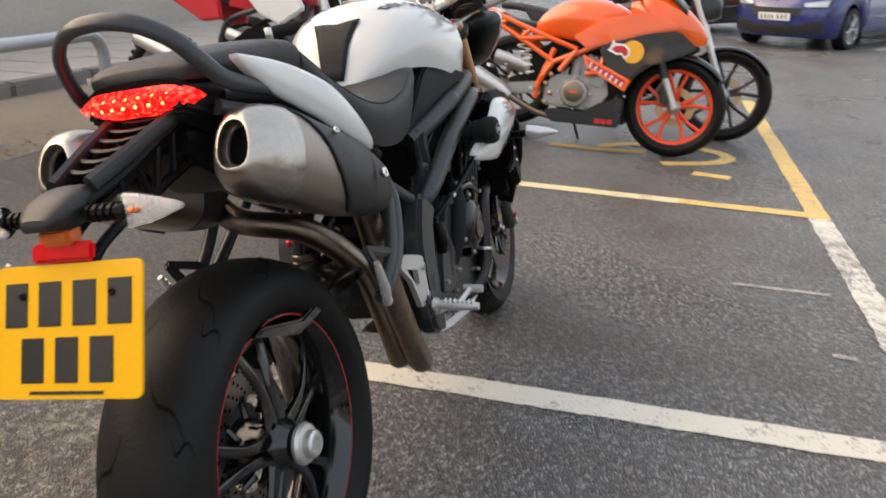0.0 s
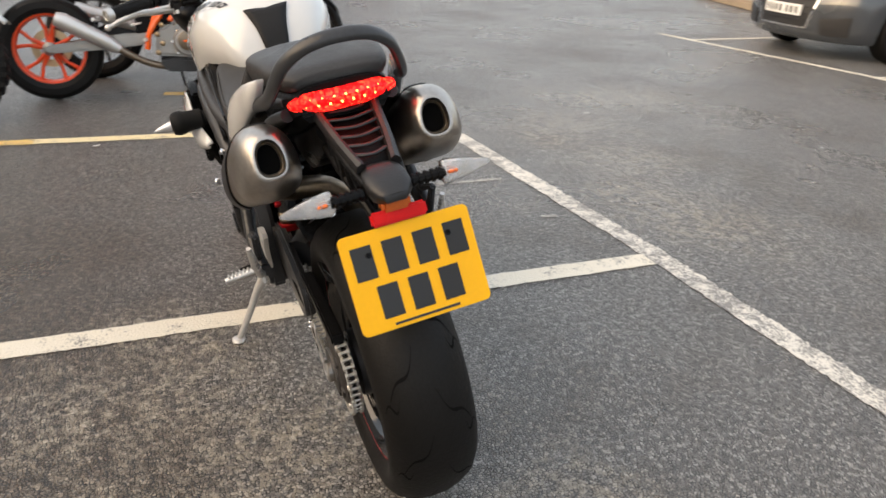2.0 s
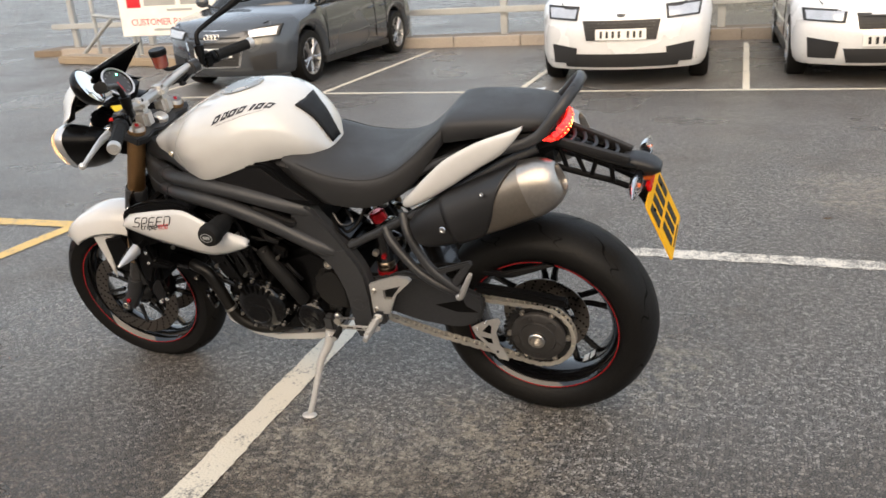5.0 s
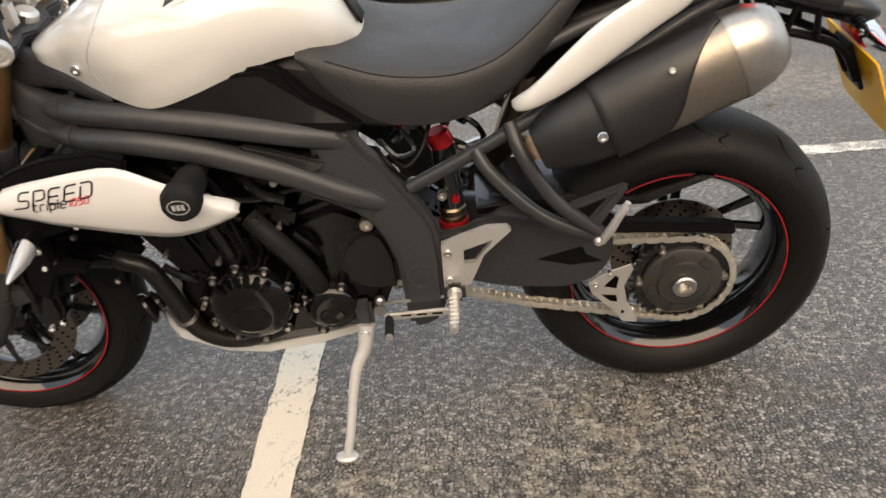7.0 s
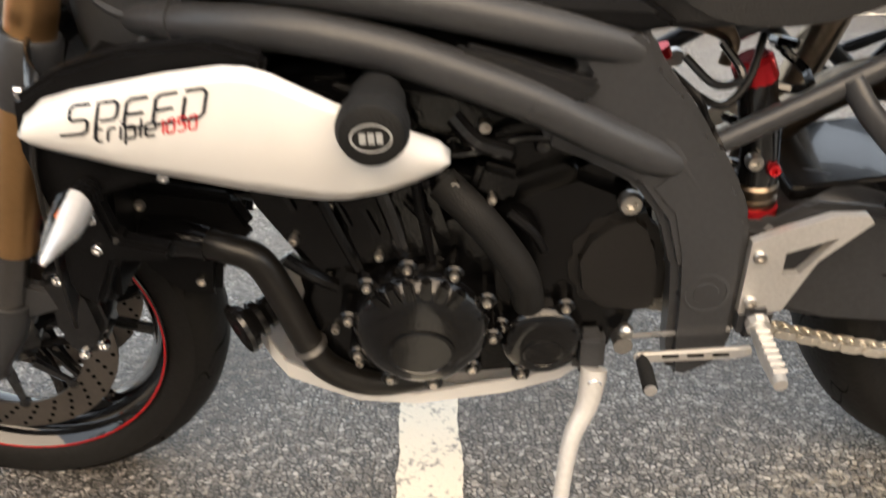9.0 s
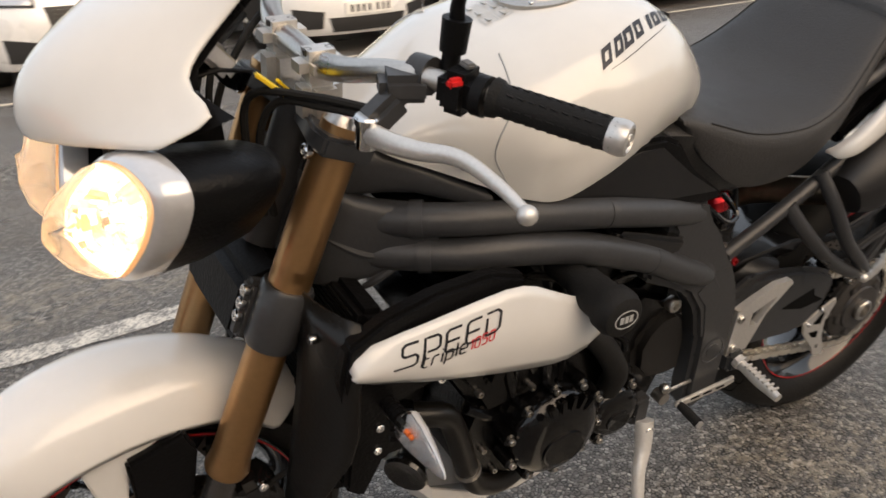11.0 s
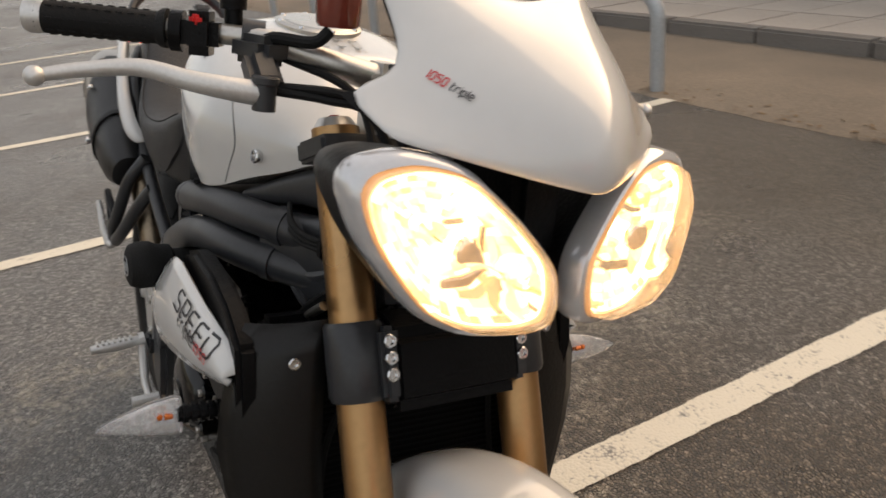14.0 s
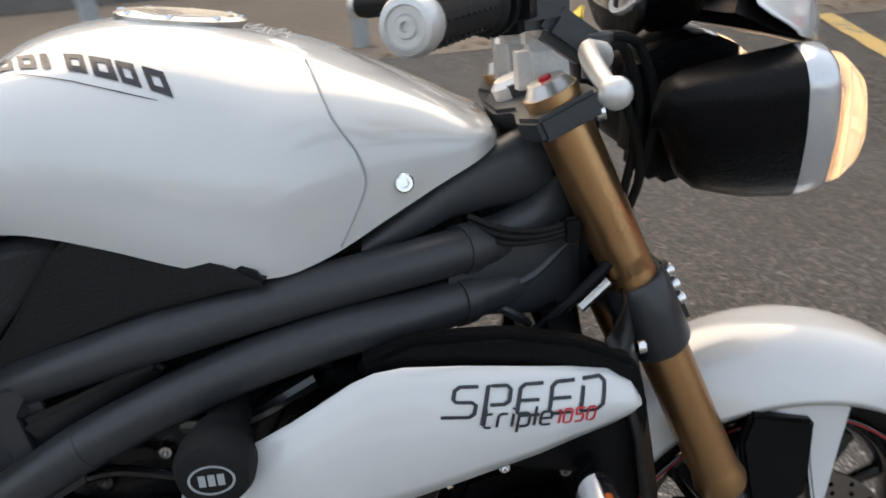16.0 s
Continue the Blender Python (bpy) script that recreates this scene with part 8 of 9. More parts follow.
def roadster(label, front, rear, lean, body, rim, fork, wire=False, tall=0.0, guard=None):
    """A plainer parked motorcycle; tall lifts the body, as on a trail machine."""
    b = parked(label, front, rear, lean)
    L = (Vector(front) - Vector(rear)).length
    small_wheel(b, 0.0, .31, .065, rim, wire, tall > 0)
    small_wheel(b, L, .30 + tall * .2, .052, rim, wire, tall > 0)
    zf, top = .30 + tall * .2, .90 + tall
    for s in (1, -1):
        bm = bmesh.new()
        tube(bm, [(L + .005, s * .09, zf - .01), (L - .12, s * .09, zf + .30)], .028 if tall else .022, 12)
        leg = part("fork_leg", bm, fork, b, "pale lower fork leg")
        bm = bmesh.new()
        tube(bm, [(L - .11, s * .09, zf + .27), (L - .24, s * .09, top)], .021, 12)
        part("fork_tube", bm, alloy, leg)
    bm = bmesh.new()
    rg, lift = .31 + tall * .2, tall * .7
    rows = [[(L + rg * math.cos(a) * (1.2 if tall else 1), w * .06, zf + lift + rg * math.sin(a) * (1 if not tall else .75) - .02 * abs(w) ** 3) for w in (-1, -.7, 0, .7, 1)] for a in [radians(30 + 8 * k) for k in range(16)]]
    skin(bm, rows, False, False)
    mg = part("front_mudguard", bm, guard or body, b, "front mudguard", 60)
    so = mg.modifiers.new("thick", 'SOLIDIFY')
    so.thickness = .004
    loft("fuel_tank", b, body, [(.55, .72 + tall, .08, .66 + tall, .07, .69 + tall), (.62, .82 + tall, .13, .66 + tall, .12, .75 + tall), (.82, .90 + tall, .17, .64 + tall, .14, .77 + tall), (1.0, .87 + tall, .15, .66 + tall, .13, .76 + tall), (1.10, .80 + tall, .09, .70 + tall, .07, .75 + tall)], 2.4, "painted fuel tank")
    loft("seat", b, seat_vinyl, [(.62, .76 + tall, .10, .70 + tall, .10, .73 + tall), (.45, .76 + tall, .14, .69 + tall, .13, .73 + tall), (.25, .79 + tall, .13, .72 + tall, .12, .76 + tall), (.0, .83 + tall, .10, .78 + tall, .09, .80 + tall), (-.12, .83 + tall, .07, .79 + tall, .06, .81 + tall)], 3.0, "black seat")
    plate_part("side_panel", b, body, [(.52, .70 + tall), (.30, .72 + tall), (.05, .80 + tall), (.12, .70 + tall), (.40, .56 + tall), (.55, .58 + tall)], .15, .04, "painted side panel")
    if tall:
        plate_part("tank_shroud", b, white_plastic, [(.70, .78 + tall), (1.05, .86 + tall), (1.18, .66 + tall), (1.02, .56 + tall), (.86, .62 + tall)], .20, .04, "white shroud panel")
        loft("headlamp_mask", b, white_plastic, [(L - .26, 1.02 + tall, .11, .82 + tall, .10, .92 + tall), (L - .16, .98 + tall, .10, .80 + tall, .09, .88 + tall), (L - .10, .90 + tall, .06, .80 + tall, .05, .85 + tall)], 2.6, "white headlamp mask")
    else:
        loft("headlamp", b, panel_black, [(L - .26, .94, .10, .76, .09, .85), (L - .14, .93, .10, .76, .09, .84), (L - .08, .89, .07, .79, .06, .84)], 2.4, "dark headlamp")
    bm = bmesh.new()
    slab(bm, [(.55, .26 + tall * .5), (.95, .25 + tall * .5), (1.05, .40 + tall * .5), (.98, .60 + tall * .5), (.75, .62 + tall * .5), (.58, .50 + tall * .5)], -.14, .14, .03)
    e = part("engine", bm, engine_black, b, "dark engine")
    for s in (1, -1):
        bm = bmesh.new()
        lathe(bm, [(.09, s * .13), (.09, s * .155), (.07, s * .17), (.0005, s * .172)], Matrix.Translation((.74, 0, .36 + tall * .5)) @ AXLE, 24)
        part("engine_cover", bm, case_grey, e)
    plate_part("swingarm", b, black_frame, [(.56, .42), (.02, .34), (-.04, .31), (.02, .28), (.56, .34)], .11, .03, "swingarm")
    tubes("frame_tube", b, black_frame, [[(1.08, .05, .84 + tall), (.85, .15, .66 + tall), (.58, .15, .58 + tall * .7), (.54, .14, .32)], [(1.12, .05, .70 + tall), (1.06, .12, .40 + tall * .5), (.92, .12, .22 + tall * .5), (.56, .12, .24 + tall * .5)]], .018)
    bm = bmesh.new()
    tube(bm, [(.95, -.09, .55), (1.06, -.10, .40), (.95, -.10, .22 + tall * .4), (.55, -.12, .26 + tall * .5), (.30, -.14, .36 + tall * .5)], .02, 10, 4)
    ex = part("exhaust_pipe", bm, hot_steel, b)
    bm = bmesh.new()
    tube(bm, [(.34, -.15, .34 + tall * .5), (-.10, -.17, .46 + tall * .8)], [.045, .05], 14)
    part("silencer", bm, alloy, ex, "silver silencer")
    bars(b, L - .26, 1.0 + tall, .38, .02)
    stand(b, .62, lean)
    return b


roadster("black motorcycle with a silver fork beyond the orange one", (4.61, -.73), (4.69, .68), 7, panel_black, panel_black, alloy)
roadster("red and white trail motorcycle with wire wheels", (3.55, 1.44), (3.70, 2.86), 8, red_plastic, spoke_wire, white_plastic, True, .13, white_plastic)
roadster("dark motorcycle with wire wheels in the next row of bays", (5.15, 1.75), (5.30, 3.15), 7, panel_black, spoke_wire, alloy, True)


# ---- parked cars ----
car_glass = mat("car_glass", (0.015, 0.018, 0.02), 0.04, 0, 0.05, 5, coat=1.0, rvary=0.02)
car_trim = mat("car_black_trim", (0.018, 0.018, 0.019), 0.5, 0, 0.2, 30, 0.3)
car_lens = mat("car_lamp_lens", (0.55, 0.57, 0.60), 0.12, 0.5, 0.25, 30, coat=1.0)
car_alloy = mat("car_wheel_alloy", (0.50, 0.50, 0.51), 0.3, 0.8, 0.08, 20)
PAINT = {n: mat("car_paint_" + n, c, 0.25, 0.15, 0.05, 6, coat=1.0, rvary=0.05) for n, c in
         {"graphite": (0.055, 0.062, 0.072), "white": (0.78, 0.79, 0.80), "black": (0.015, 0.016, 0.018), "silver": (0.26, 0.31, 0.36), "blue": (0.02, 0.03, 0.16), "red": (0.42, 0.015, 0.02)}.items()}


class Shape:
    """The form of one car: length, half width, bonnet and roof heights."""

    def __init__(self, length, half, roof, bonnet=.95, nose=.70, boot=None, wheel=.325, tuck=.24):
        self.F, self.R = length / 2, -length / 2
        self.w, self.roof, self.bonnet, self.nose, self.boot, self.wr, self.tuck = half, roof, bonnet, nose, boot, wheel, tuck
        self.ax = (self.F - .86, self.R + .78)

    def low(self, x):
        z = .19
        for a in self.ax:
            d = abs(x - a)
            ra = self.wr + .05
            if d < ra:
                z = max(z, self.wr + math.sqrt(ra * ra - d * d) - .01)
        return z

    def high(self, x):
        b = self.boot or self.bonnet + .04
        return float(np.interp(x, [self.R, self.R + .3, self.R + .8, self.F - 1.15, self.F - .45, self.F - .15, self.F], [b - .12, b - .02, b, self.bonnet, self.bonnet - .09, self.nose + .06, self.nose]))

    def plan(self):
        p = []
        for k in range(9):
            y = self.w * .84 * k / 8
            p.append((self.F - self.tuck * (k / 8) ** 2.2, y))
        p += [(self.F - self.tuck - .10, self.w * .93), (self.F - self.tuck - .24, self.w * .98)]
        x = self.F - self.tuck - .32
        while x > self.R + .42:
            p.append((x, self.w))
            x -= .055
        for k in range(7):
            a = k / 6
            p.append((self.R + .38 * (1 - a) ** 1.8, self.w * (.98 - .18 * a ** 2)))
        p += [(self.R, self.w * .4), (self.R, 0)]
        return p

    def inset(self, f):
        return float(np.interp(f, [0, .08, .25, .55, .8, .93, 1], [.07, .03, .005, 0, .02, .055, .11]))

    def nose_at(self, y, z):
        k = min(1.15, abs(y) / (self.w * .84))
        x = self.F - self.tuck * k ** 2.2
        lo, hi = self.low(x), self.high(x)
        return x - self.inset(max(0, min(1, (z - lo) / (hi - lo))))


def car(label, paint, shape, m, grille, lamp, plate_z=.42, group="cars parked in the bays", rear_plate=False, face=""):
    S = shape
    c = thing("car", label, "car", m, group)
    mt = PAINT[paint]
    half = S.plan()
    loop = half + [(x, -y) for x, y in reversed(half[1:-1])]
    n_h, n = len(half), len(loop)
    nrm = []
    for i in range(n):
        a, b = Vector(loop[i - 1]), Vector(loop[(i + 1) % n])
        d = (b - a).normalized()
        nrm.append(Vector((d.y, -d.x)) * (1 if True else -1))
    sgn = 1 if nrm[0].x > 0 else -1
    levels = [0, .08, .25, .55, .8, .93, 1.0]
    bm = bmesh.new()
    rings = []
    for f in [-1] + levels:
        ring = []
        for i, (x, y) in enumerate(loop):
            lo, hi = S.low(x), S.high(x)
            ins = S.inset(max(f, 0)) + (.16 if f < 0 else 0)
            q = Vector((x, y)) - sgn * nrm[i] * ins
            ring.append((q.x, q.y, lo + (hi - lo) * max(f, 0) + (.02 if f == 1.0 else 0)))
        rings.append(ring)
    vs = skin(bm, rings, False)
    top = vs[-1]
    crown = [None] * n_h
    for i in range(n_h):
        v = top[i].co
        crown[i] = bm.verts.new((v.x, 0, v.z + .035 * min(1, abs(v.y) / .5))) if 0 < i < n_h - 1 else top[i]
    for i in range(n_h - 1):
        for side in (lambda k: top[k], lambda k: top[(-k) % n]):
            f = [side(i), side(i + 1), crown[i + 1], crown[i]]
            f = [v for k, v in enumerate(f) if v not in f[:k]]
            if len(f) > 2:
                bm.faces.new(f)
    body = part("body", bm, mt, c, "", 40)

    def nose_patch(name, corners, material, parent=None, lift=.008, lab="", deep=.05):
        """A piece on the front: corners (y, z) in turn from top left."""
        bm = bmesh.new()
        g = []
        (a, b, cc, d) = [Vector(q) for q in corners]
        for j in range(4):
            row = []
            for i in range(7):
                u, v = i / 6, j / 3
                q = (a * (1 - u) + b * u) * (1 - v) + (d * (1 - u) + cc * u) * v
                row.append((S.nose_at(q.x, q.y) + lift, q.x, q.y))
            g.append(row)
        vv = skin(bm, g, False, False)
        rim = vv[0] + [r[-1] for r in vv[1:-1]] + vv[-1][::-1] + [r[0] for r in vv[1:-1]][::-1]
        back = [bm.verts.new(v.co - Vector((deep, 0, 0))) for v in rim]
        for k in range(len(rim)):
            bm.faces.new((rim[k], rim[(k + 1) % len(rim)], back[(k + 1) % len(rim)], back[k]))
        return part(name, bm, material, parent or c, lab, 40)

    w = S.w
    for name, corners, mat_, lab in grille:
        nose_patch(name, corners, mat_, None, .011 if mat_ is car_trim else .005, lab)
        if mat_ is car_trim and name == "grille":
            ys = [q[0] for q in corners]
            zs = [q[1] for q in corners]
            for k in range(1, 6):
                z = min(zs) + (max(zs) - min(zs)) * k / 6
                f = k / 6
                y0 = corners[3][0] * (1 - f) + corners[0][0] * f
                y1 = corners[2][0] * (1 - f) + corners[1][0] * f
                nose_patch("grille_slat", [(y0 * .94 + y1 * .06, z + .008), (y1 * .94 + y0 * .06, z + .008), (y1 * .94 + y0 * .06, z - .004), (y0 * .94 + y1 * .06, z - .004)], car_trim, body, .018)
    for s in (1, -1):
        lp = nose_patch("headlamp", [(s * y, z) for y, z in lamp], car_trim, None, .010, "clear headlamp in a dark housing")
        cy = sum(q[0] for q in lamp) / 4
        cz = sum(q[1] for q in lamp) / 4
        nose_patch("lamp_lens", [(s * (cy + (y - cy) * .86), cz + (z - cz) * .72) for y, z in lamp], car_lens, lp, .016)
    # number plate with plain bars
    pl = nose_patch("number_plate", [(-.26, plate_z + .055), (.26, plate_z + .055), (.26, plate_z - .055), (-.26, plate_z - .055)], plate_white, None, .022, "white number plate", .02)
    for k in range(7):
        y = -.20 + .062 * k + (.03 if k > 3 else 0)
        nose_patch("character_bar", [(y - .013, plate_z + .034), (y + .013, plate_z + .034), (y + .013, plate_z - .034), (y - .013, plate_z - .034)], bar_black, pl, .024, "", .004)
    # greenhouse
    z0f, z0r = S.high(S.F - 1.15) + .02, S.high(S.R + .5) + .02
    xa, xb = S.F - 1.10, S.F - 1.85
    xr1 = S.R + (.75 if S.boot else .32)
    xr0 = S.R + (.22 + (.55 if S.boot else 0))
    wb, wt = w * .90, w * .70
    zr = S.roof

    def pane(name, quad, material=car_glass, bulge=(0, 0, 0), lab=""):
        bm = bmesh.new()
        a, b, cc, d = [Vector(q) for q in quad]
        g = []
        for j in range(5):
            row = []
            for i in range(5):
                u, v = i / 4, j / 4
                q = (a * (1 - u) + b * u) * (1 - v) + (d * (1 - u) + cc * u) * v
                row.append(q + Vector(bulge) * (4 * u * (1 - u)) + Vector((0, 0, 0)))
            g.append(row)
        skin(bm, g, False, False)
        o = part(name, bm, material, c, lab, 60)
        so = o.modifiers.new("thick", 'SOLIDIFY')
        so.thickness = .02
        return o

    B = {s: [(xa - .10, s * wb * .93, z0f - .02), (xb + .30 + .0, s * wb, z0f)] for s in (1, -1)}
    pane("windscreen", [(xa, -wb * .86, z0f - .03), (xa, wb * .86, z0f - .03), (xb, wt * .92, zr - .06), (xb, -wt * .92, zr - .06)], bulge=(.12, 0, .02), lab="dark reflecting windscreen")
    pane("rear_window", [(xr0, wb * .80, z0r), (xr0, -wb * .80, z0r), (xr1 + .12, -wt * .88, zr - .08), (xr1 + .12, wt * .88, zr - .08)], bulge=(-.06, 0, .0))
    xm = (xb + xr1) / 2 - .05
    for s in (1, -1):
        pane("side_window", [(xa - .16, s * wb, z0f), (xm + .02, s * wb, z0f + .005), (xm, s * wt, zr - .07), (xb - .03, s * wt * .98, zr - .07)], lab="dark side window")
        pane("side_window", [(xm - .03, s * wb, z0f + .005), (xr0 + .22, s * wb * .97, z0r), (xr1 + .22, s * wt * .97, zr - .09), (xm - .05, s * wt, zr - .07)])
        for nm, pts in (("front_pillar", [(xa + .02, s * wb * .90, z0f - .06), (xb + .02, s * wt * .95, zr - .045)]), ("centre_pillar", [(xm, s * wb * .995, z0f - .02), (xm - .02, s * wt * 1.0, zr - .05)]), ("rear_pillar", [(xr0 + .06, s * wb * .92, z0r - .03), (xr1 + .14, s * wt * .95, zr - .06)])):
            bm = bmesh.new()
            tube(bm, pts, .055 if nm == "rear_pillar" else .035, 8)
            part(nm, bm, car_trim if nm == "centre_pillar" else mt, c)
        bm = bmesh.new()
        tube(bm, [(xa - .12, s * wb * 1.012, z0f - .012), (xm, s * wb * 1.012, z0f - .008), (xr0 + .2, s * wb * .985, z0r - .012)], .012, 8)
        part("window_trim", bm, car_trim, c)
        # mirror
        bm = bmesh.new()
        ball(bm, (.07, .10, .075), Matrix.Translation((xa - .22, s * (w + .09), z0f + .07)), 14)
        mo = part("door_mirror", bm, mt if paint != "black" else car_trim, c, "door mirror")
        bm = bmesh.new()
        tube(bm, [(xa - .20, s * w * .94, z0f + .0), (xa - .22, s * (w + .04), z0f + .04)], .022, 8)
        part("mirror_arm", bm, car_trim, mo)
        # doors: shut lines, handles and sill
        zlo = .24
        for x in (S.ax[0] - .46, xm - .02, S.ax[1] + .42):
            bm = bmesh.new()
            tube(bm, [(x, s * (w + .001), zlo + .12), (x, s * (w + .0015), .60), (x - .01, s * (w - .012), z0f - .07)], .005, 6)
            part("door_joint", bm, hole_dark, c)
        for x in (xm + .18, S.ax[1] + .58):
            bm = bmesh.new()
            tube(bm, [(x, s * (w - .01), z0f - .17), (x - .05, s * (w + .022), z0f - .165), (x - .17, s * (w + .022), z0f - .16), (x - .22, s * (w - .01), z0f - .155)], .011, 8, 2)
            part("door_handle", bm, mt, c)
        bm = bmesh.new()
        block(bm, (S.ax[0] - S.ax[1] - .75, .035, .09), Matrix.Translation(((S.ax[0] + S.ax[1]) / 2, s * (w - .03), .235)), .012)
        part("sill", bm, car_trim, c, "black sill")
        bm = bmesh.new()
        tube(bm, [(S.ax[0] - .45, s * (w + .0), .52), (0, s * (w + .003), .50), (S.ax[1] + .42, s * (w + .0), .56)], .010, 6, 3)
        part("crease", bm, mt, c)
        # tail lamp
        bm = bmesh.new()
        block(bm, (.16, .30, .13), Matrix.Translation((S.R + .12, s * w * .72, S.high(S.R + .1) - .12)) @ Matrix.Rotation(s * radians(-24), 4, 'Z'), .03)
        part("tail_lamp", bm, lens_red, c, "red tail lamp")
        # wheels
        for x in S.ax:
            cm = Matrix.Translation((x, s * (w - .115), S.wr)) @ AXLE
            bm = bmesh.new()
            r = S.wr
            lathe(bm, [(r * .66, s * .09), (r * .72, s * .105), (r * .93, s * .10), (r * .985, s * .075), (r, s * .03), (r, -s * .08), (r * .9, -s * .10), (r * .66, -s * .09)], cm, 36, True)
            wh = part("wheel", bm, rubber, c, "black tyre on a silver alloy wheel")
            bm = bmesh.new()
            lathe(bm, [(r * .67, s * .088), (r * .70, s * .10), (r * .66, s * .098), (r * .62, s * .06), (r * .60, -s * .05), (r * .64, -s * .05)], cm, 36, True)
            part("rim", bm, car_alloy, wh)
            # near-black disc puts the shade behind the spokes into the wheel
            bm = bmesh.new()
            lathe(bm, [(r * .61, s * .02), (r * .61, s * .012), (.0005, s * .012)], cm, 24)
            part("brake_shadow", bm, car_trim, wh)
            for k in range(5):
                for e in (-.13, .13):
                    a = 2 * math.pi * k / 5 + .4
                    bm = bmesh.new()
                    tube(bm, [cm @ Vector((.03 * math.cos(a), .03 * math.sin(a), s * .075)), cm @ Vector((r * .40 * math.cos(a + e), r * .40 * math.sin(a + e), s * .085)), cm @ Vector((r * .66 * math.cos(a + e * 1.5), r * .66 * math.sin(a + e * 1.5), s * .092))], [.03, .017, .019], 6, 0, .6)
                    part("spoke", bm, car_alloy, wh)
            bm = bmesh.new()
            lathe(bm, [(.05, s * .06), (.05, s * .09), (.03, s * .098), (.0005, s * .098)], cm, 16)
            part("hub_cap", bm, car_alloy, wh)
    # roof with rounded edges
    bm = bmesh.new()
    rows = []
    for x, k, dz in ((xb + .04, .93, -.055), (xb - .08, .98, -.025), (xb - .45, 1.0, 0), ((xb + xr1) / 2, 1.0, .005), (xr1 + .45, .98, -.02), (xr1 + .12, .93, -.055), (xr1 + .06, .90, -.075)):
        rows.append([(x, wt * k * u, zr + dz - .045 * abs(u) ** 3) for u in (-1.03, -.8, -.4, 0, .4, .8, 1.03)])
    skin(bm, rows, False, False)
    rf = part("roof", bm, mt, c, "", 60)
    so = rf.modifiers.new("thick", 'SOLIDIFY')
    so.thickness = .05
    # black floor block that stands in for the shade under the car, and bonnet joint
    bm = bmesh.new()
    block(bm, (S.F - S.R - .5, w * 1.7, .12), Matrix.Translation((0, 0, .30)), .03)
    part("floor_shade", bm, car_trim, c, "black car floor that also stands for the shade beneath")
    for s in (1, -1):
        bm = bmesh.new()
        tube(bm, [(S.F - .22, s * w * .70, S.high(S.F - .22) + .004), (S.F - .6, s * w * .78, S.high(S.F - .6) + .012), (S.F - 1.1, s * w * .83, S.high(S.F - 1.1) + .012)], .005, 6, 3)
        part("bonnet_joint", bm, hole_dark, c)
        bm = bmesh.new()
        tube(bm, [(xa + .05, s * .40, z0f - .005), (xa - .01, s * .40 - .45, z0f + .03)], .009, 6)
        part("wiper", bm, car_trim, c)
    if face == "rings":
        for k in range(4):
            bm = bmesh.new()
            y = -.075 + .05 * k
            x = S.nose_at(0, .66) + .02
            tube(bm, [(x, y + .033 * math.cos(a), .665 + .033 * math.sin(a)) for a in np.linspace(0, 2 * math.pi, 17).tolist()], .006, 6)
            part("badge_ring", bm, chrome, c)
    else:
        bm = bmesh.new()
        ball(bm, (.012, .045, .045), Matrix.Translation((S.nose_at(0, S.nose - .03) + .012, 0, S.nose - .03)))
        part("badge", bm, chrome, c, "round maker's badge")
    return c


SMALL = 0.88


def bay_pose(x, back, turn=0.0):
    """A car in the far bays, its nose to the lane, set back from the bay line."""
    y = float(np.interp(x, [-22, -.45, 3.7, 6.1], [-6.3, -5.52, -5.32, -4.88]))
    return Matrix.Translation((x, y - back, 0)) @ Matrix.Rotation(math.pi / 2 + radians(2 + turn), 4, 'Z') @ Matrix.Scale(SMALL, 4)


def at_nose(m, S):
    return m @ Matrix.Translation((-S.F, 0, 0))


HATCH_LAMP = [(.40, .72), (.78, .80), (.76, .66), (.42, .64)]
HEX = [("grille_frame", [(-.46, .74), (.46, .74), (.33, .30), (-.33, .30)], chrome, "bright grille surround"), ("grille", [(-.43, .72), (.43, .72), (.31, .32), (-.31, .32)], car_trim, "black hexagonal grille")]
SIDE_IN = [("intake", [(.46, .42), (.74, .46), (.72, .26), (.48, .26)], car_trim, "black side intake"), ("intake", [(-.46, .42), (-.74, .46), (-.72, .26), (-.48, .26)], car_trim, "black side intake")]
PLAIN = [("grille", [(-.42, .64), (.42, .64), (.38, .52), (-.38, .52)], car_trim, "black grille"), ("intake", [(-.50, .38), (.50, .38), (.46, .24), (-.46, .24)], car_trim, "black lower intake")] + SIDE_IN
KIDNEY = [("grille_frame", [(-.34, .70), (-.02, .70), (-.03, .53), (-.31, .53)], chrome, "bright rounded grille frame"), ("grille_frame", [(.02, .70), (.34, .70), (.31, .53), (.03, .53)], chrome, "bright rounded grille frame"), ("grille", [(-.325, .69), (-.035, .69), (-.045, .54), (-.30, .54)], car_trim, "black grille"), ("grille", [(.035, .69), (.325, .69), (.30, .54), (.045, .54)], car_trim, "black grille"), ("intake", [(-.42, .36), (.42, .36), (.38, .22), (-.38, .22)], car_trim, "black lower intake")] + SIDE_IN

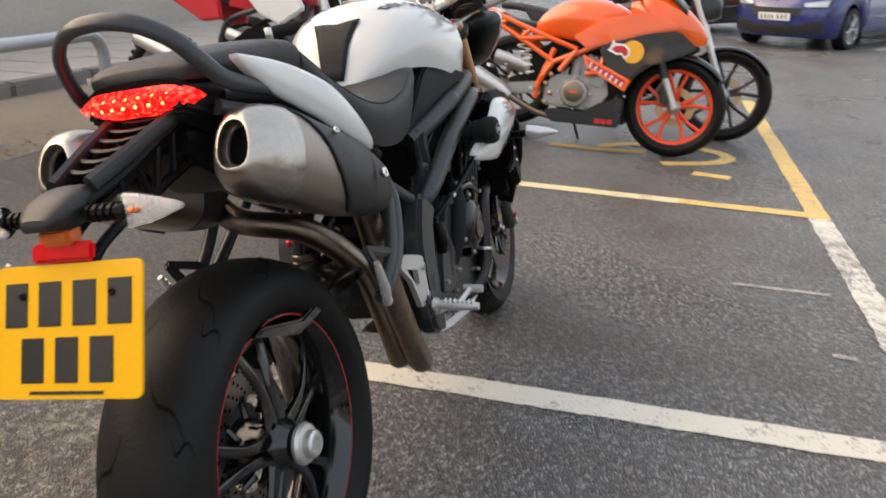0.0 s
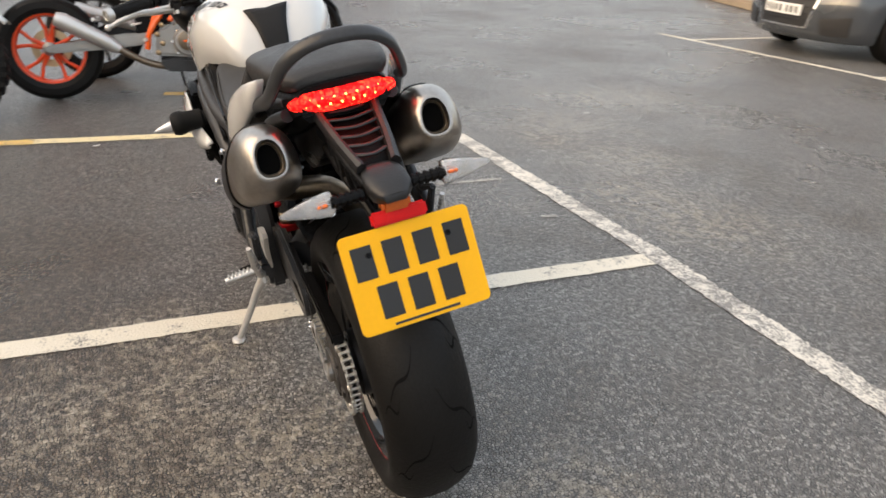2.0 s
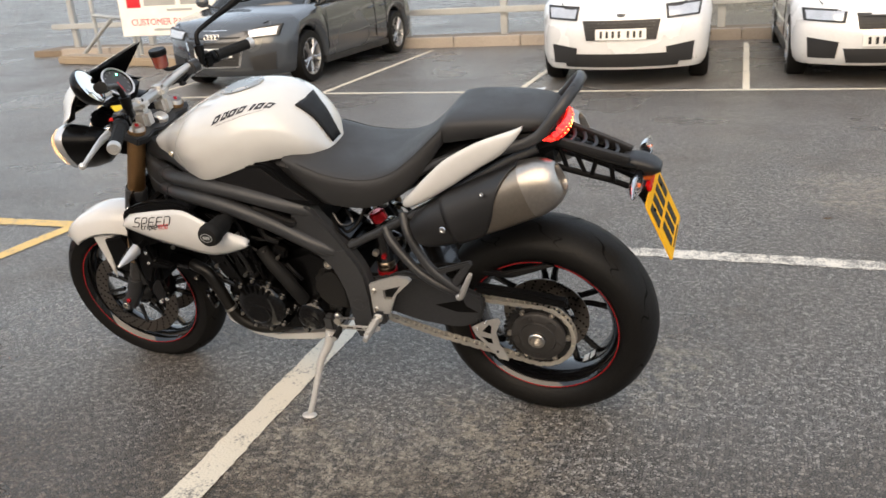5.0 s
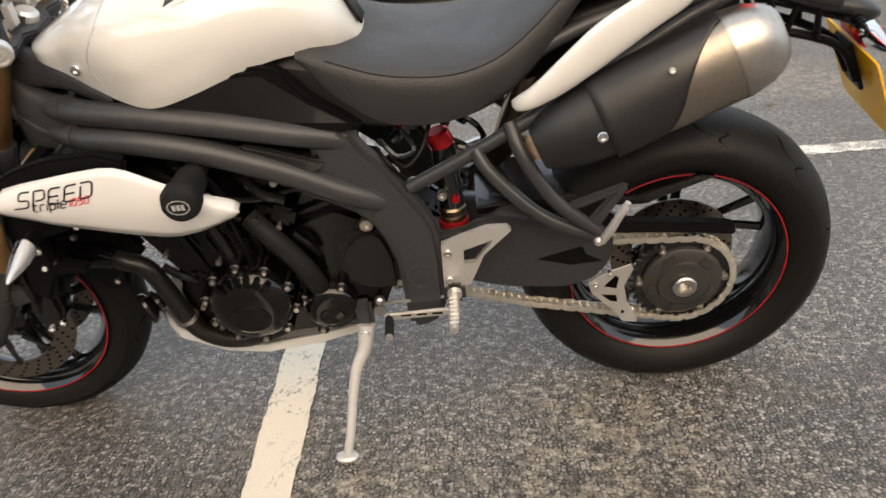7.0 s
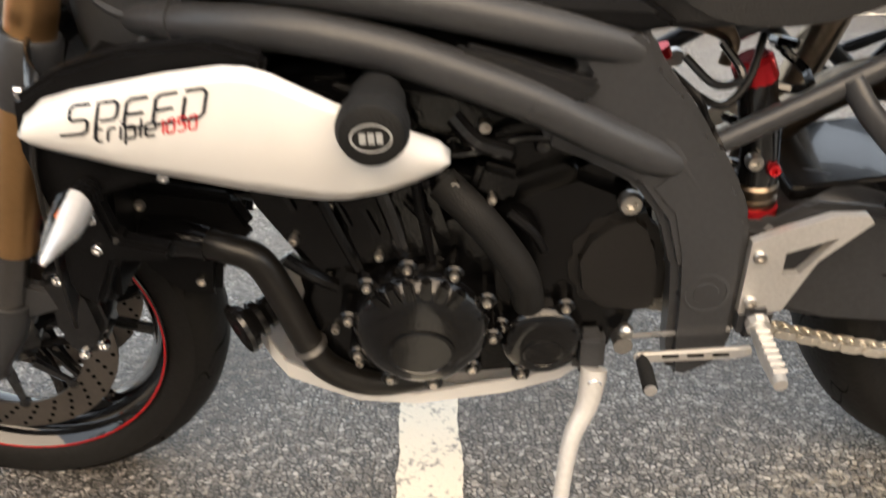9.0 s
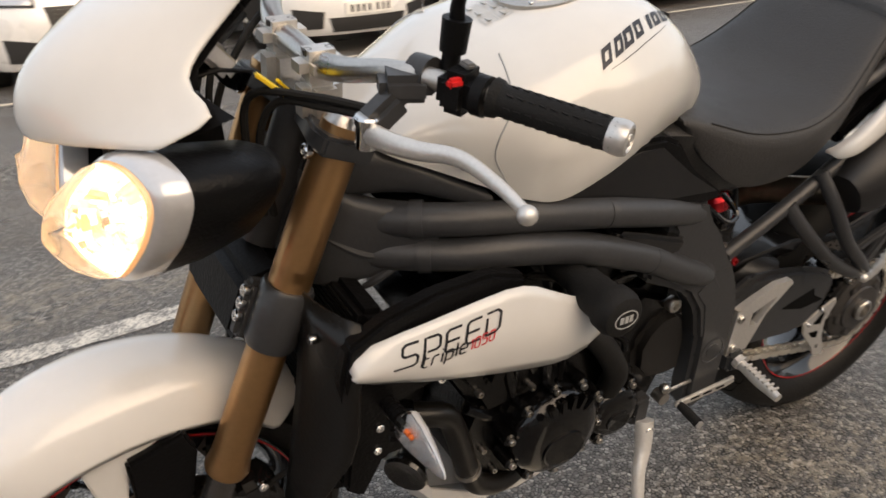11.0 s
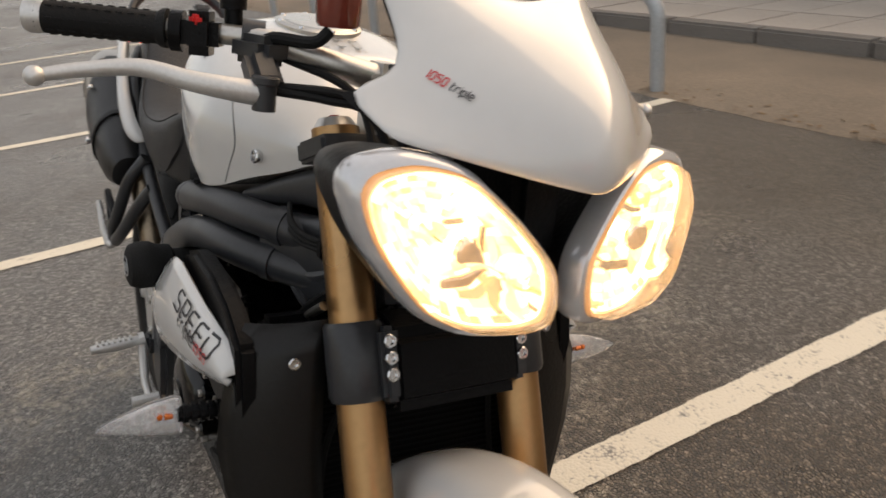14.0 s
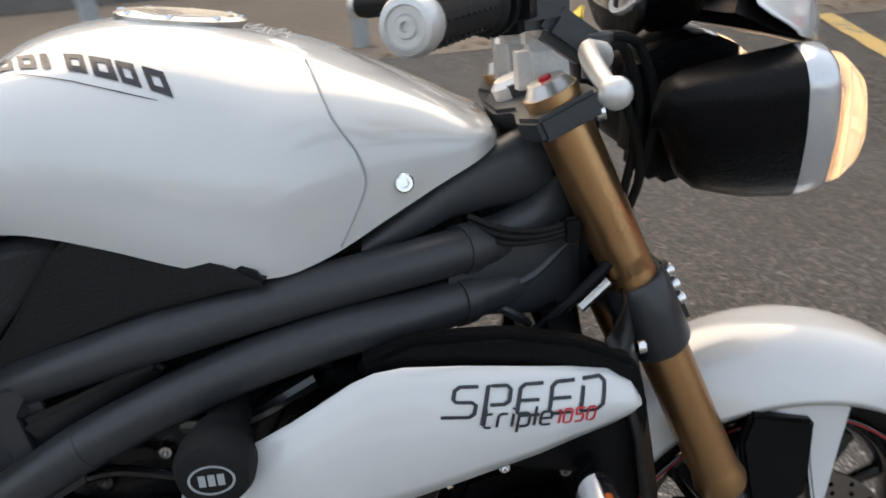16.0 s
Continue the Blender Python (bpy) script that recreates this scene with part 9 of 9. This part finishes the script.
saloon = Shape(4.45, .89, 1.42, .92, .72, 1.02)
S_H = Shape(4.15, .90, 1.53, .98, .78)
S_C = Shape(4.43, .885, 1.41, .90, .70, .98)
S_U = Shape(4.40, .92, 1.62, 1.05, .84, None, .35)
NV = 0.12
car("graphite grey saloon with a black hexagonal grille", "graphite", saloon, at_nose(bay_pose(4.85, .22, -2), saloon), HEX + SIDE_IN, [(.42, .74), (.80, .78), (.78, .65), (.46, .63)], .48, face="rings")
car("white hatchback with a dark chequered grille", "white", S_H, at_nose(bay_pose(.62, NV, 1), S_H), [("grille", [(-.40, .70), (.40, .70), (.36, .50), (-.36, .50)], car_trim, "dark grille"), ("lower_bumper", [(-.62, .36), (.62, .36), (.58, .22), (-.58, .22)], car_trim, "black lower bumper")] + SIDE_IN, [(.44, .84), (.80, .86), (.78, .72), (.46, .70)], .56)
car("white coupe with a twin rounded grille", "white", S_C, at_nose(bay_pose(-1.62, NV), S_C), KIDNEY, [(.40, .72), (.80, .74), (.78, .62), (.42, .60)], .44)
car("black sport utility car parked nose out", "black", S_U, at_nose(bay_pose(-3.72, NV), S_U), PLAIN, [(.46, .86), (.84, .88), (.82, .74), (.48, .74)], .55)
car("silver-blue hatchback parked in the car bays", "silver", S_H, at_nose(bay_pose(-5.80, NV + .1, -1), S_H), PLAIN, HATCH_LAMP, .44)
car("black hatchback parked in the car bays", "black", S_H, at_nose(bay_pose(-7.85, NV), S_H), PLAIN, HATCH_LAMP, .44)
car("black saloon parked in the car bays", "black", saloon, at_nose(bay_pose(-9.9, NV + .1), saloon), PLAIN, HATCH_LAMP, .44)
car("white saloon parked in the car bays", "white", saloon, at_nose(bay_pose(-11.95, NV), saloon), PLAIN, HATCH_LAMP, .44)
car("white hatchback parked in the car bays", "white", S_H, at_nose(bay_pose(-14.0, NV), S_H), PLAIN, HATCH_LAMP, .44)
car("red hatchback parked in the car bays", "red", S_H, at_nose(bay_pose(-16.05, NV), S_H), PLAIN, HATCH_LAMP, .44)


def ahead(x, y, S, deg):
    """A car across the end of the lane, placed by its front axle."""
    return Matrix.Translation((x, y, 0)) @ Matrix.Rotation(radians(deg), 4, 'Z') @ Matrix.Scale(SMALL, 4) @ Matrix.Translation((-S.ax[0], 0, 0))


car("dark blue hatchback across the end of the lane", "blue", S_H, ahead(12.35, -1.82, S_H, 149), PLAIN, HATCH_LAMP, .50, "cars at the end of the lane")
car("black hatchback across the end of the lane", "black", S_H, ahead(13.7, .35, S_H, 149), PLAIN, HATCH_LAMP, .50, "cars at the end of the lane")
car("red hatchback across the end of the lane", "red", S_H, ahead(15.6, -3.7, S_H, 149), PLAIN, HATCH_LAMP, .50, "cars at the end of the lane")
car("dark saloon farther along the lane", "black", saloon, ahead(-9.6, -1.9, saloon, -5), PLAIN, HATCH_LAMP, .46, "cars at the end of the lane")


# ---- the far side of the lane: car bays, scrapes, the painted figure ----
for a, b in (((-22, -6.3), (-.45, -5.52)), ((-.45, -5.52), (3.7, -5.32)), ((3.7, -5.32), (6.1, -4.88))):
    ragged((a, b), 0.065, white_line, "thin white line along the car bays")
for k in range(12):
    x = 5.66 - 2.05 * k
    y = float(np.interp(x, [-22, -.45, 3.7, 6.1], [-6.3, -5.52, -5.32, -4.88]))
    ragged(((x, y - .03), (x + .04, y - 3.4)), 0.06, white_line, "thin white line between car bays", z=0.003)
ragged(((1.92, -1.11), (1.92, -.78)), 0.024, scrape_line, "faint pale scrape on the asphalt", 0.02)
ragged(((1.40, -1.13), (1.405, -1.06)), 0.028, scrape_line, "faint pale scrape on the asphalt", 0.02)


def painted_stroke(pts, width):
    bm = bmesh.new()
    p = spline([(*q, 0) for q in pts], 6) if len(pts) > 2 else [Vector((*q, 0)) for q in pts]
    rows = []
    for i, q in enumerate(p):
        d = (p[min(i + 1, len(p) - 1)] - p[max(i - 1, 0)]).normalized()
        s = Vector((-d.y, d.x, 0)) * width / 2
        rows.append([(q.x + s.x, q.y + s.y, .003), (q.x - s.x, q.y - s.y, .003)])
    skin(bm, rows, False, False)
    tagged(part("road_marking", bm, yellow_line), "worn yellow figure painted on the asphalt", "road marking", kind="structure")


painted_stroke([(4.09, .30), (4.05, .0), (4.06, -.30)], .09)
painted_stroke([(4.13, -.02), (4.26, -.15), (4.33, -.40), (4.28, -.65), (4.12, -.79), (3.95, -.74), (3.85, -.58), (3.79, -.42)], .09)
painted_stroke([(3.615, -.60), (3.57, -.80)], .09)

# ---- litter of small stones and leaves ----
random.seed(7)
leaf_brown = mat("dead_leaf", (0.16, 0.10, 0.05), 0.7, 0, 0.4, 20)
chip_white = mat("white_chip", (0.70, 0.68, 0.64), 0.6)
for k, (x, y) in enumerate(((-.6, 2.2), (2.32, 1.96), (-1.4, 1.7), (1.3, 2.6), (2.9, .7), (-.9, -1.9), (3.0, -2.2), (2.1, 2.35), (1.15, 1.75))):
    bm = bmesh.new()
    q = Matrix.Translation((x, y, .007)) @ Matrix.Rotation(k * 1.3, 4, 'Z')
    rows = [[(.020 * u, .010 * (1 - abs(u) ** 2) * v, .004 * u * u + .004 * v * v) for v in (-1, 0, 1)] for u in (-1, -.5, 0, .5, 1)]
    skin(bm, rows, False, False)
    ob = part("leaf" if k % 2 else "paper_scrap", bm, leaf_brown if k % 2 else chip_white, None, m=q)
    tagged(ob, "small dead leaf lying on the asphalt" if k % 2 else "small pale scrap lying on the asphalt", "litter", "litter on the asphalt")
    so = ob.modifiers.new("thick", 'SOLIDIFY')
    so.thickness = .0012

# ---- verge, kerb and pavement beside the motorcycle bays ----
dirt = mat("dirty_tarmac", (0.19, 0.15, 0.11), 0.8, 0, 0.55, 9, 1.0, fine=9)
kerb_stone = mat("kerb_concrete", (0.17, 0.155, 0.14), 0.75, 0, 0.3, 12, 0.8)
slab_stone = mat("paving_concrete", (0.36, 0.32, 0.28), 0.7, 0, 0.22, 8, 0.6)
hoop_grey = mat("galvanised_grey", (0.42, 0.44, 0.45), 0.42, 0.35, 0.18, 12, 0.2)
wall_plaster = mat("plain_plaster", (0.42, 0.38, 0.33), 0.85, 0, 0.15, 3, 0.5)
clad_green = mat("grey_green_cladding", (0.23, 0.26, 0.24), 0.6, 0.1, 0.1, 3, 0.2)

bm = bmesh.new()
rows = []
for i in range(181):
    x = -24 + i * .2
    e = 3.06 + .07 * noise.noise((x * 2.1, 1.3, 0)) + .04 * noise.noise((x * 8.0, 4.3, 0))
    rows.append([(x, e, .0015), (x, e + .05, .006), (x, 3.5, .008 + .004 * noise.noise((x * 3, 0, 0))), (x, 4.1, .012), (x, 4.62, .012)])
skin(bm, rows, False, False)
tagged(part("verge", bm, dirt), "brown dirt-covered tarmac verge beside the bays", "ground", kind="structure")
bm = bmesh.new()
for i in range(700):
    x, y = random.uniform(-12, 8), 3.08 + abs(random.gauss(0, .10))
    a = random.uniform(0, 6.28)
    s = random.uniform(.012, .028)
    v = [bm.verts.new((x + s * math.cos(a + o) * k, y + s * math.sin(a + o) * k, .008 + random.uniform(0, .012))) for o, k in ((0, 1), (1.4, .45), (3.14, 1), (4.6, .45))]
    bm.faces.new(v)
tagged(part("leaf_litter", bm, leaf_brown), "scattered dead leaves along the verge", "leaves", kind="stuff")
kerb = thing("kerb", "dark damp concrete kerb along the pavement", "kerb", kind="structure")
me = None
for i in range(36):
    bm = bmesh.new()
    block(bm, (.905, .14, .20), Matrix(), .018)
    if me is None:
        k0 = part("kerb_stone", bm, kerb_stone, kerb)
        me = k0.data
        k0.location = (-21 + .915 * i, 4.66, .02)
    else:
        bm.free()
        o = new("kerb_stone", me)
        o.parent = kerb
        o.location = (-21 + .915 * i, 4.66 + random.uniform(-.004, .004), .02 + random.uniform(-.004, .004))
pav = thing("pavement", "pale concrete paving slabs beyond the kerb", "pavement", kind="structure")
me = None
for i in range(52):
    for j in range(4):
        if me is None:
            bm = bmesh.new()
            block(bm, (.592, .592, .05), Matrix(), .006)
            o = part("paving_slab", bm, slab_stone, pav)
            me = o.data
        else:
            o = new("paving_slab", me)
            o.parent = pav
        o.location = (-19 + .60 * i, 5.04 + .60 * j, .092 + random.uniform(-.003, .003))
bm = bmesh.new()
block(bm, (60, .3, 3.2), Matrix.Translation((-4, 7.6, 1.6)), .01)
tagged(part("wall_north", bm, wall_plaster), "plain pale rendered wall behind the pavement", "wall", kind="structure")


def hoop(x0, x1, y0, y1, h=.57, r=.042):
    bm = bmesh.new()
    a, b = Vector((x0, y0, 0)), Vector((x1, y1, 0))
    d = (b - a).normalized()
    pts = [a, a + Vector((0, 0, h - .16))] + [a + d * (.16 - .16 * math.cos(t)) + Vector((0, 0, h - .16 + .16 * math.sin(t))) for t in np.linspace(.15, math.pi / 2, 7).tolist()]
    pts += [b - d * (.16 - .16 * math.cos(t)) + Vector((0, 0, h - .16 + .16 * math.sin(t))) for t in np.linspace(math.pi / 2, .15, 7).tolist()] + [b + Vector((0, 0, h - .16)), b]
    tube(bm, pts, r, 16)
    o = part("parking_hoop", bm, hoop_grey, None, 60)
    tagged(o, "grey galvanised steel parking hoop on the verge", "parking hoop", "hoops along the verge")


for x0, y0, x1, y1 in ((-2.88, 3.10, -1.70, 3.17), (-5.45, 3.04, -4.25, 3.12), (-.20, 3.22, .99, 3.29), (2.70, 3.36, 3.85, 3.44), (-8.1, 2.9, -6.9, 2.98)):
    hoop(x0, x1, y0, y1)

# ---- kerb, fence, board and building behind the car bays ----


def box_at(name, size, u, v, z, mt, parent=None, bevel=.01):
    bm = bmesh.new()
    p = bay(u, v)
    block(bm, size, Matrix.Translation((p[0], p[1], z)) @ Matrix.Rotation(LA, 4, 'Z'), bevel)
    return part(name, bm, mt, parent)


back = thing("kerb_edge", "pale kerb behind the car bays", "kerb", kind="structure")
for i in range(30):
    box_at("kerb_stone", (.95, .14, .22), -19.5 + .96 * i, -7.95, .03, slab_stone, back, .015)
tagged(box_at("verge_strip", (30, .75, .14), -5.5, -8.4, .03, dirt), "strip of earth and leaves behind the kerb", "verge", kind="structure")
fence = thing("fence", "low grey post and rail fence behind the cars", "fence")
for i in range(20):
    box_at("post", (.10, .10, 1.15), -19.5 + 1.5 * i, -8.55, .55, hoop_grey, fence, .012)
for z in (.45, .95):
    box_at("rail", (29.2, .05, .09), -5.2, -8.47, z, hoop_grey, fence)
tan_kerb = mat("tan_kerb", (0.30, 0.24, 0.17), 0.7, 0, 0.2, 12, 0.5)
bm = bmesh.new()
block(bm, (3.0, .35, .14), Matrix.Translation((8.0, -7.75, .05)) @ Matrix.Rotation(radians(-12), 4, 'Z'), .03)
tagged(part("kerb_end", bm, tan_kerb), "tan kerb at the end of the car bays", "kerb", kind="structure")
board = thing("sign_board", "white board with red customer parking lettering on a railing", "sign", Matrix.Translation((6.95, -7.55, 0)) @ Matrix.Rotation(radians(183), 4, 'Z'))
bm = bmesh.new()
block(bm, (1.55, .02, .82), Matrix.Translation((-.1, 0, .83)), .004)
part("panel", bm, decal_white, board, "white panel")
tm = Matrix(((1, 0, 0, 0), (0, 0, -1, -.0115), (0, 1, 0, 0), (0, 0, 0, 1)))
letters("lettering", "CUSTOMER PARKING", .125, Matrix.Translation((-.1, 0, .60)) @ tm, decal_red, board, 0, .001, 1.0, "red lettering")
for x0, w0, z0, h0, mt in ((-.62, .22, .90, .20, decal_red), (-.20, .50, .88, .12, decal_grey), (.30, .34, .88, .12, decal_grey), (-.1, .50, .50, .03, decal_grey), (.1, .40, .755, .03, decal_grey)):
    bm = bmesh.new()
    block(bm, (w0, .004, h0), Matrix.Translation((x0, -.0115, z0)), 0)
    part("lettering_bar", bm, mt, board)
for x0 in (-.75, .6):
    bm = bmesh.new()
    tube(bm, [(x0, .06, 0), (x0, .06, 1.20)], .03, 12)
    part("board_post", bm, hoop_grey, board)
rail = thing("railing", "grey tube railing with a slanting stay", "railing")
for pts in ([(7.9, -7.9, .62), (9.2, -8.5, .66), (9.25, -8.52, 1.1)], [(9.2, -8.5, 0), (9.2, -8.5, 1.15)], [(8.6, -8.2, .62), (9.5, -8.35, 0.0)], [(7.9, -7.9, 0), (7.9, -7.9, 1.1)], [(7.9, -7.9, 1.1), (9.2, -8.5, 1.12)]):
    bm = bmesh.new()
    tube(bm, pts, .03, 10)
    part("tube", bm, hoop_grey, rail)
# far buildings, plain
bld = thing("building", "grey-green clad building far behind the cars", "building")
box_at("wall", (40, .4, 5.0), -18, -15.5, 2.5, clad_green, bld)
for i in range(40):
    box_at("cladding_rib", (.06, .06, 5.0), -37.5 + i, -15.27, 2.5, clad_green, bld)
box_at("roof", (40.6, 8.0, .3), -18, -19.2, 5.1, hoop_grey, bld)
ragged(((12.2, -2.9), (15.5, -4.6)), 0.10, white_line, "white line beside the far cars")
